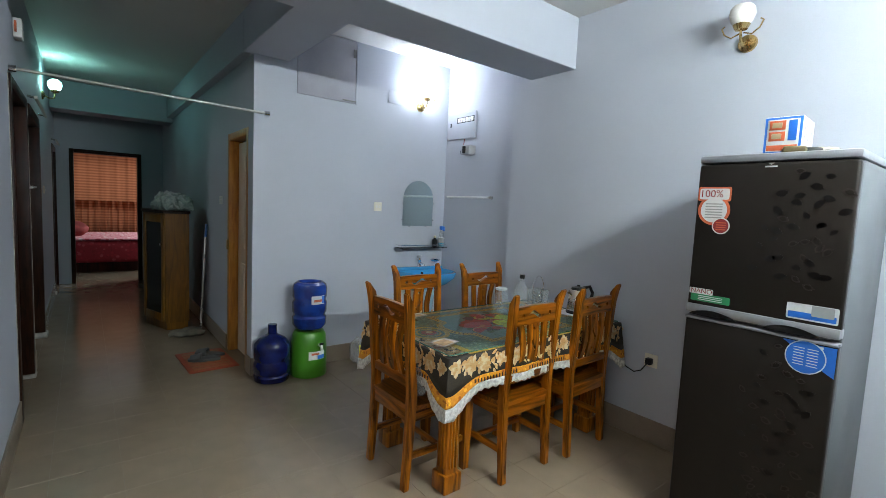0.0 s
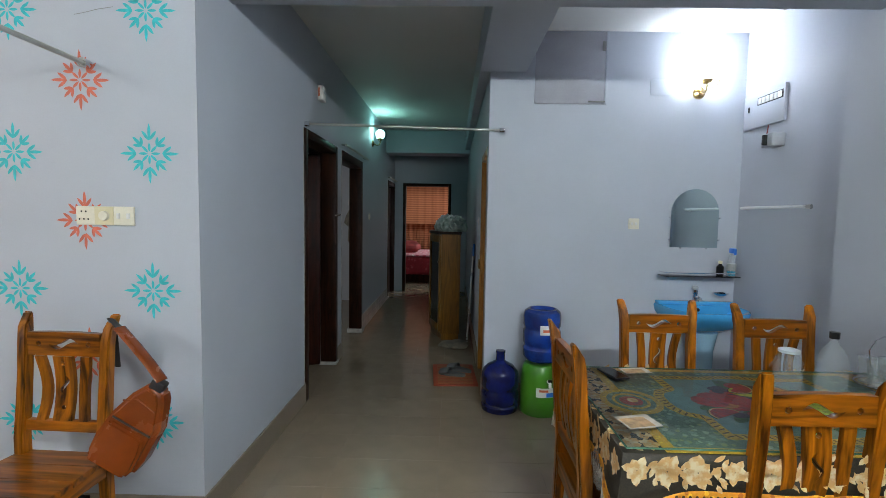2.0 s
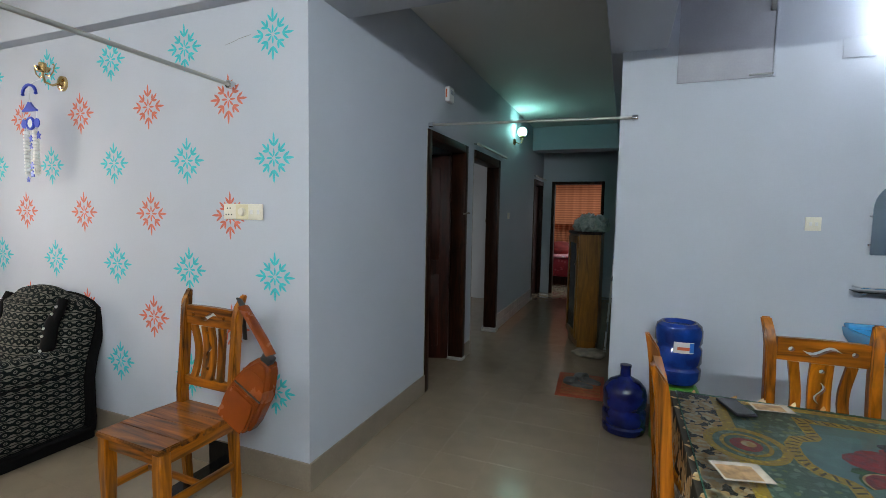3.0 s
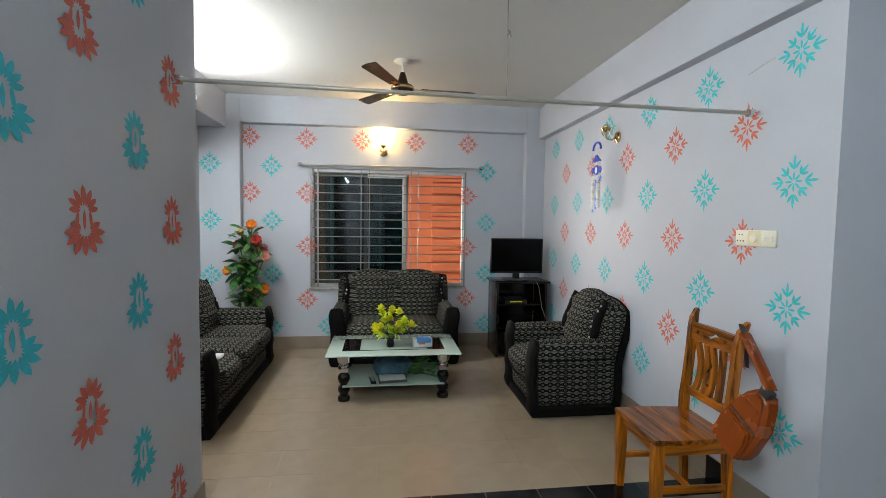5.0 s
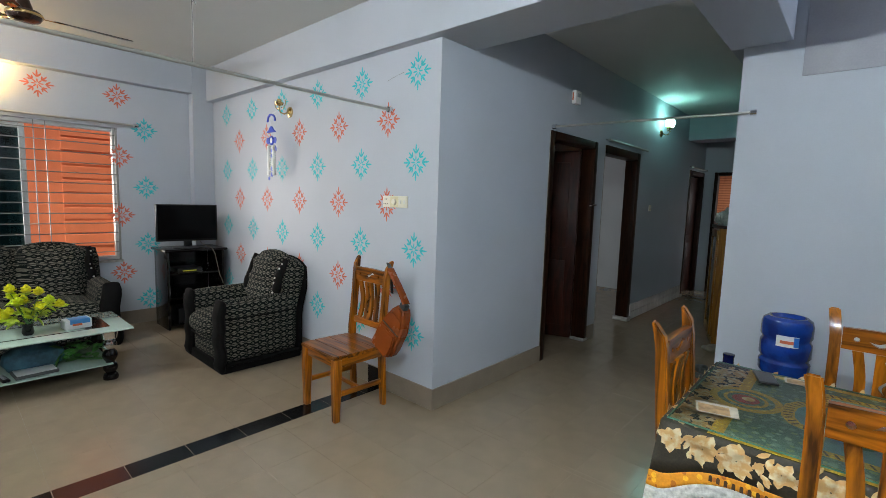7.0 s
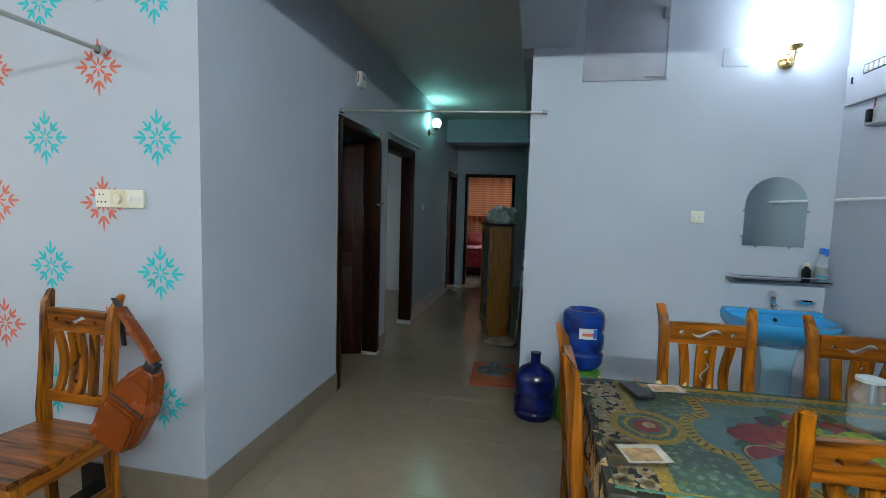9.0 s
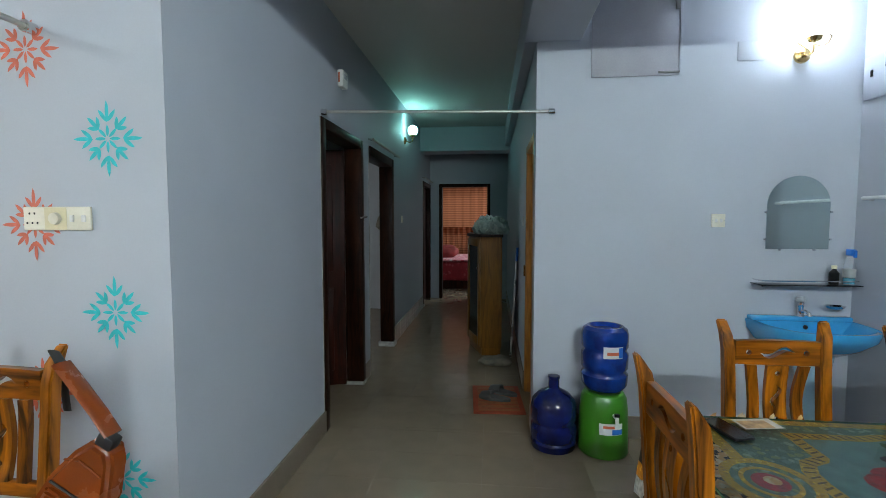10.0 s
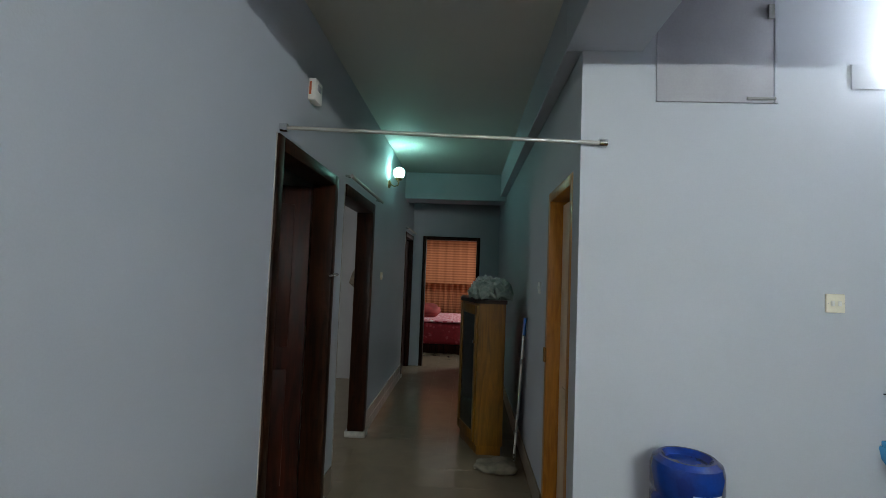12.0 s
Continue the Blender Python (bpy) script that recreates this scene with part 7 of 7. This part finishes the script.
for x in (-0.078, 0.078):
    part("side_drop", tube([(x, 0, -0.145), (x, 0, -0.30)], 0.0015, 5), STICKW, ch)
    flat_piece("side_charm", [(x + 0.030 * math.cos(a), -0.235 + 0.034 * math.sin(a)) for a in [2 * math.pi * k / 12 for k in range(12)]])
flat_piece("side_star", star_pts(0.088, -0.325, 0.032))
for x in (-0.055, 0.055):
    part("strand", tube([(x, 0, -0.25), (x, 0, -0.62)], 0.002, 5), STICKW, ch)
    for k in range(13):
        part("bell", lathe([(0.019, 0), (0.021, 0.008), (0.017, 0.019), (0.004, 0.023), (0, 0.023)], (x, 0, -0.31 - 0.0245 * k), 10), mat("white_shell", (0.85, 0.86, 0.84), 0.3) if k == 0 and x < 0 else bpy.data.materials["white_shell"], ch)
for x, z, r in ((0.0, -0.345, 0.028), (0.0, -0.40, 0.024), (0.0, -0.54, 0.030), (0.0, -0.60, 0.030), (-0.055, -0.64, 0.022)):
    flat_piece("star", star_pts(x, z, r))
part("hanger", tube([(0, 0, 0.04), (0.06, 0.005, 0.06), (0.13, 0.012, 0.075)], 0.0015, 5), STICKW, ch)

# ---- sling bag on the lone chair ----
bagr = thing("sling_bag", pose(0.435, 2.625, 0.595, 0, 30, 0), "tan leather sling bag hanging from the chair", "bag")
ol = [(-0.115, -0.17), (-0.10, -0.195), (0.06, -0.195), (0.09, -0.18), (0.105, -0.10), (0.10, 0.05), (0.06, 0.16), (0.03, 0.20), (-0.03, 0.20), (-0.07, 0.13), (-0.105, 0.02), (-0.12, -0.10)]
bdy = plate([ol], 0.085)
bmesh.ops.bevel(bdy, geom=[e for e in bdy.edges if e.is_manifold and e.calc_face_angle(0) > 0.5], offset=0.02, segments=3, affect="EDGES")
part("body", turned(bdy, UPX @ pose(0, 0, 0)), LEATHER, bagr)
pkt = plate([[(x * 0.86, -0.185 + (z + 0.195) * 0.52) for x, z in ol[:6]] + [(0.07, 0.005), (-0.085, 0.005)]], 0.03)
bmesh.ops.bevel(pkt, geom=[e for e in pkt.edges if e.is_manifold and e.calc_face_angle(0) > 0.5], offset=0.010, segments=2, affect="EDGES")
part("front_pocket", turned(turned(pkt, UPX), pose(0, -0.075, 0)), LEATHER, bagr)
part("zip", tube([(-0.085, -0.088, 0.02), (0.085, -0.088, 0.02)], 0.004, 6), RUBBER, bagr, "dark zip")
part("zip", tube([(-0.09, -0.06, 0.08), (-0.03, -0.088, 0.13), (0.05, -0.088, 0.12)], 0.004, 6), LEATHER, bagr)
part("buckle", box(-0.028, 0.028, -0.07, -0.03, 0.185, 0.225, 0.006), RUBBER, bagr, "black buckle")
inv = bagr.matrix_basis.inverted()
sp = [inv @ Vector(p) for p in ((0.545, 2.585, 0.785), (0.495, 2.59, 0.85), (0.43, 2.595, 0.925), (0.36, 2.605, 0.995), (0.305, 2.635, 1.022), (0.275, 2.685, 0.98), (0.275, 2.70, 0.80))]
stp = bmesh.new()
bm_tube(stp, [tuple(p) for p in sp[:4]], 0.032, 10, True, 0.28)
part("strap", stp, LEATHER, bagr, "padded tan shoulder strap")
part("webbing", tube([tuple(p) for p in sp[3:]], 0.017, 8, 0.3), RUBBER, bagr, "black webbing")

fb = thing("plastic_bag", pose(2.262, 2.405, 0.50), "empty clear plastic bag hanging on the end chair", "plastic bag")
fbm = bmesh.new()
bmesh.ops.create_icosphere(fbm, subdivisions=3, radius=0.10)
for v in fbm.verts:
    t_ = (v.co.z + 0.1) / 0.2
    n_ = noise.noise_vector(v.co * 22) * 0.014
    v.co = Vector((v.co.x * (0.34 - 0.20 * t_), v.co.y * (0.50 - 0.34 * t_), v.co.z * 1.15 + 0.10)) + n_
part("film", fbm, bpy.data.materials["cloudy_film"], fb, angle=20)
lw_ = thing("loose_wire", pose(0.05, YP - 0.004, 2.318), "thin grey wire stub on the patterned wall", "wire")
part("strand", tube([(0, 0, 0), (0.05, -0.006, 0.006), (0.11, -0.004, 0.022), (0.17, 0.002, 0.034)], 0.0011, 6), DULLSTEEL, lw_)

# ---- corridor ----
cab = thing("corner_cabinet", pose(0, 0, 0), "golden wood corner showcase with a dark glass door", "cabinet")
def prism(pts, z0, z1):
    b = plate([pts], z1 - z0)
    return turned(b, pose(0, 0, z0))
fp = [(1.585, 6.17), (1.81, 6.17), (1.81, 7.0), (1.46, 7.0), (1.44, 6.62)]
part("base", prism([(1.60, 6.185), (1.80, 6.185), (1.80, 6.99), (1.475, 6.99), (1.455, 6.63)], 0.0, 0.08), OAK, cab)
part("body", prism(fp, 0.08, 1.26), OAK, cab)
part("top", prism([(1.565, 6.15), (1.82, 6.15), (1.82, 7.01), (1.44, 7.01), (1.42, 6.61)], 1.26, 1.29), FRAMEW, cab)
dirv = Vector((1.44 - 1.585, 6.62 - 6.17, 0)).normalized()
nrm = Vector((-dirv.y, dirv.x, 0))
mdoor = Matrix((( dirv.x, nrm.x, 0, 1.585), (dirv.y, nrm.y, 0, 6.17), (0, 0, 1, 0.08), (0, 0, 0, 1)))
Ld = 0.473
dr = bm_box(bmesh.new(), 0.01, 0.06, 0.0, 0.018, 0.02, 1.16, 0.003)
for b in ((Ld - 0.06, Ld - 0.01, 0.02, 1.16), (0.06, Ld - 0.06, 0.02, 0.10), (0.06, Ld - 0.06, 1.08, 1.16)):
    bm_box(dr, b[0], b[1], 0.0, 0.018, b[2], b[3], 0.003)
dd = part("door", turned(dr, mdoor), OAK, cab, "wooden door with dark glass")
part("glass", turned(box(0.06, Ld - 0.06, 0.003, 0.008, 0.10, 1.08), mdoor), LACQ, dd)
part("door_knob", turned(bm_lathe(bmesh.new(), [(0.012, 0), (0.014, 0.015), (0, 0.018)], n=12), mdoor @ pose(0.045, 0.018, 0.85, -90)), CHROME, dd)
cl = thing("folded_clothes", pose(1.68, 6.48, 1.29), "heap of pale grey-green clothes and bags on the cabinet", "clothes")
rc = random.Random(21)
for k, (x, y, z, w, d, h) in enumerate(((0, 0, 0, 0.30, 0.40, 0.07), (-0.06, -0.10, 0.03, 0.20, 0.22, 0.10), (0.06, -0.02, 0.04, 0.22, 0.26, 0.11), (-0.02, 0.08, 0.09, 0.18, 0.18, 0.08), (0.12, -0.14, 0.0, 0.14, 0.16, 0.09))):
    cb = pillow_box(x - w / 2, x + w / 2, y - d / 2, y + d / 2, z, z + h, 0.03, 0.02)
    off = Vector((rc.uniform(0, 9), rc.uniform(0, 9), k))
    for v in cb.verts:
        ridge = 1.0 - abs(noise.noise(v.co * 15 + off)) * 3.0
        v.co += noise.noise_vector(v.co * 12 + off) * 0.045 + Vector((0, 0, 0.045 * ridge - 0.02))
        v.co.z = max(0.0, v.co.z)
    part("garment", cb, PALECLOTH if k != 3 else mat("white_carrier_bag", (0.62, 0.66, 0.64), 0.45, var=0.15, scale=20), cl, angle=14)
mop = thing("mop", pose(1.90, 6.05, 0), "mop with a pale stick and blue grip leaning on the wall", "mop")
part("stick", tube([(0, 0, 0.02), (0.055, 0.03, 1.02)], 0.010, 10), STEEL, mop)
part("grip", tube([(0.0555, 0.0303, 1.021), (0.063, 0.034, 1.16)], 0.013, 10), STICKB, mop, "blue plastic grip")
rg = thing("floor_rag", pose(1.75, 5.92, 0), "crumpled beige rag on the corridor floor", "rag")
cb = pillow_box(-0.14, 0.14, -0.11, 0.13, 0, 0.05, 0.02, 0.02)
for v in cb.verts:
    v.co += noise.noise_vector(v.co * 13) * 0.03
    v.co.z = max(0.0, v.co.z * (0.6 + 0.6 * abs(noise.noise(v.co * 9))))
part("cloth", cb, RAGCL, rg, angle=70)
mt_ = thing("door_mat", pose(1.752, 4.965, 0, 0, 0, 3), "red-brown door mat by the bathroom door", "door mat")
part("border", box(-0.195, 0.195, -0.285, 0.285, 0, 0.010, 0.004), REDMAT, mt_)
part("field", box(-0.155, 0.155, -0.245, 0.245, 0.0098, 0.0125, 0.002), REDMAT2, mt_)
for k in range(6):
    part("stripe", box(-0.15, 0.15, -0.21 + 0.075 * k, -0.195 + 0.075 * k, 0.0122, 0.0135, 0.0005, 1), REDMAT, mt_)
sl = thing("slipper", pose(1.73, 4.94, 0.0127, 0, 0, 74), "grey rubber slipper on the door mat", "slipper", "pair of slippers")
sole = plate([[(0.05 * math.sin(t) * (1.0 if math.cos(t) > 0 else 0.8), 0.13 * math.cos(t)) for t in [2 * math.pi * k / 22 for k in range(22)]]], 0.022)
part("sole", sole, GREYRUB, sl)
ubm = bmesh.new()
gr = [[ubm.verts.new((0.052 * math.cos(math.pi * j / 8), 0.02 + 0.09 * i / 4, 0.02 + (0.05 - 0.02 * i / 4) * math.sin(math.pi * j / 8))) for j in range(9)] for i in range(5)]
for a, c in zip(gr, gr[1:]):
    for j in range(8):
        ubm.faces.new((a[j], a[j + 1], c[j + 1], c[j]))
us = part("upper", ubm, GREYRUB, sl)
us.modifiers.new("thickness", "SOLIDIFY").thickness = 0.006
copy_thing(sl, pose(1.80, 5.07, 0.0127, 0, 0, 60))

# ---- rooms seen through doorways ----
# a cone-shaped bracket shelf with a white round thing, shaped here like hanging cloth
hg = thing("hanging_garments", pose(0.30, 7.35, 1.35), "tan cone-shaped bracket shelf with a white round thing in the room", "clothes")
cp = bmesh.new()
bmesh.ops.create_uvsphere(cp, u_segments=18, v_segments=10, radius=0.085)
part("cap", turned(cp, pose(0, 0, 0.29)), WHITEP, hg)
gm = lathe([(0.05, 0.22), (0.10, 0.12), (0.14, 0.0), (0.08, -0.06), (0.09, -0.25), (0.05, -0.30), (0, -0.30)], n=18)
for v in gm.verts:
    v.co += noise.noise_vector(v.co * 9) * 0.02
part("garment", gm, RAGCL, hg)
part("hook_rail", box(-0.03, 0.03, -0.02, 0.9, 0.385, 0.41, 0.004), DOORW, hg)
st = thing("room_stool", pose(-0.55, 7.0, 0), "red plastic stool in the side room", "stool")
part("seat", lathe([(0.15, 0.0), (0.13, 0.42), (0.12, 0.45), (0.0, 0.45)], n=20), mat("red_plastic", (0.40, 0.03, 0.03), 0.35), st)

bed = thing("bed", pose(1.45, 11.75, 0), "bed with a red patterned blanket in the far bedroom", "bed")
part("frame", box(-0.95, 0.95, -0.85, 0.85, 0.0, 0.22, 0.02), DOORW, bed)
part("blanket", pillow_box(-0.97, 0.97, -0.88, 0.86, 0.16, 0.57, 0.06, 0.03), REDBED, bed)
part("bedspread", pillow_box(-0.975, 0.975, -0.89, 0.87, 0.575, 0.615, 0.018, 0.006), spots("pink_patterned_spread", (0.72, 0.30, 0.34), [(0.85, 0.70, 0.70), (0.55, 0.08, 0.11), (0.82, 0.52, 0.54)], 14, 0.42, 0.8), bed, "pink and white patterned bedspread")
pl = thing("pillow", pose(0.72, 11.45, 0.64, 0, 0, 20), "plump red pillow on the bed", "pillow", "bed pillows")
part("cushion", pillow_box(-0.22, 0.22, -0.15, 0.15, 0, 0.22, 0.09, 0.04), PINKP, pl)
cn = thing("curtain", pose(0, 12.74, 0), "orange curtain glowing with daylight at the bedroom window", "curtain")


def drape(x0, x1, z0, z1, amp, per, n):
    bm = bmesh.new()
    cols = []
    for k in range(n + 1):
        x = x0 + (x1 - x0) * k / n
        y = amp * math.sin(2 * math.pi * x / per) + 0.3 * amp * math.sin(2 * math.pi * x / per * 2.3 + 1)
        cols.append((bm.verts.new((x, y, z0 + 0.01 * math.sin(x * 31))), bm.verts.new((x, y * 0.8, z1))))
    for a, b in zip(cols, cols[1:]):
        bm.faces.new((a[0], b[0], b[1], a[1]))
    return bm


part("upper_panel", drape(-0.25, 2.6, 1.10, 2.25, 0.012, 0.22, 160), CURTAIN, cn)
lp = part("lower_panel", drape(-0.25, 2.6, 0.25, 1.27, 0.03, 0.13, 240), CURTAIN, cn)
lp.location.y = -0.07
part("rail", tube([(-0.35, -0.02, 2.27), (2.7, -0.02, 2.27)], 0.013, 10), STEEL, cn)
bwn = thing("window_2", pose(BX0, 12.97, BZ0), "bedroom window with steel bars behind the curtain", "window", kind="structure")
for x in (0.0, 0.56, 1.13, 1.70, 2.26):
    part("upright", box(x, x + 0.04, -0.02, 0.02, 0, BZ1 - BZ0), ALU, bwn)
wb = None
for k in range(13):
    m_ = pose(0, 0, 0.05 + 0.105 * k)
    if wb is None:
        wb = part("bar", box(0.0, BX1 - BX0, 0.025, 0.045, 0, 0.022), DULLSTEEL, bwn)
        wb.matrix_basis = m_
    else:
        again("bar", wb, m_)


# ---- floor tiles ----
floor = setting("floor", box(-3.4, 4.2, -1.4, 13.0, -0.12, -0.0015), GROUT, "glossy beige tiled floor with one black tile strip", "floor")
tile_mesh, rest, made = None, bmesh.new(), 0
S, G = 0.30, 0.0009


def lay(x0, x1, y0, y1):
    global tile_mesh, made
    w, d = x1 - x0, y1 - y0
    near = x0 > -2.2 and y0 < 5.7 and y0 > -0.4 and made < 300
    if near and abs(w - S) < 1e-4 and abs(d - S) < 1e-4:
        m = pose((x0 + x1) / 2, (y0 + y1) / 2, 0)
        if tile_mesh is None:
            bm = box(-S / 2 + G, S / 2 - G, -S / 2 + G, S / 2 - G, -0.012, 0)
            tile_mesh = part("tile", bm, TILE, floor, smooth=False)
            tile_mesh.matrix_basis = m
        else:
            again("tile", tile_mesh, m)
        made += 1
    elif w > 0.01 and d > 0.01:
        bm_box(rest, x0 + G, x1 - G, y0 + G, y1 - G, -0.012, 0)


def tiled(xa, xb, ya, yb, ox, oy):
    """Tiles between the bounds, on a grid through (ox, oy), cut at the edges."""
    i = math.floor((xa - ox) / S + 1e-6)
    while ox + i * S < xb - 1e-6:
        j = math.floor((ya - oy) / S + 1e-6)
        while oy + j * S < yb - 1e-6:
            lay(max(xa, ox + i * S), min(xb, ox + (i + 1) * S), max(ya, oy + j * S), min(yb, oy + (j + 1) * S))
            j += 1
        i += 1


tiled(0.045, XF, YQ, YP, 0.15, 0.16)
tiled(XL, XN, YP, YW, 0.15, 0.16)
tiled(XL, XR, YW, 6.56, 0.15, 0.16)
tiled(XV, -0.11, YS, YP, -0.11, 0.55)
tiled(XL, XR, 6.56, YE, 0.15, 0.16)
tiled(-3.3, XL, YP + 0.13, YE, 0.15, 0.16)
tiled(XR, 4.2, YW + 0.13, 6.2, 0.15, 0.16)
tiled(-3.3, 4.2, YE, 12.9, 0.15, 0.16)
tagged(part("tile_rest", rest, TILE, floor, smooth=False), kind="stuff")
strip = None
for k in range(10):
    y0 = YQ if k == 0 else 0.25 + 0.301 * (k - 1)
    y1 = min(YP, 0.25 + 0.301 * k)
    part("border_tile", box(-0.109, 0.044, y0 + 0.002, y1 - 0.002, -0.012, 0.0005), REDTILE if k == 3 else BLACKTILE, floor, smooth=False)
part("border_tile", box(-0.109, 0.044, YP - 0.016, YP - 0.0125, 0.001, 0.148), BLACKTILE, floor, smooth=False)
for i in range(14):
    for j in range(2):
        part("skirting_tile", box(XL, XL + 0.010, 6.53 + 0.16 * i, 6.53 + 0.16 * (i + 1) - 0.004, 0.002 + 0.102 * j, 0.100 + 0.102 * j, 0.002, 1), WTILE, floor, smooth=False)
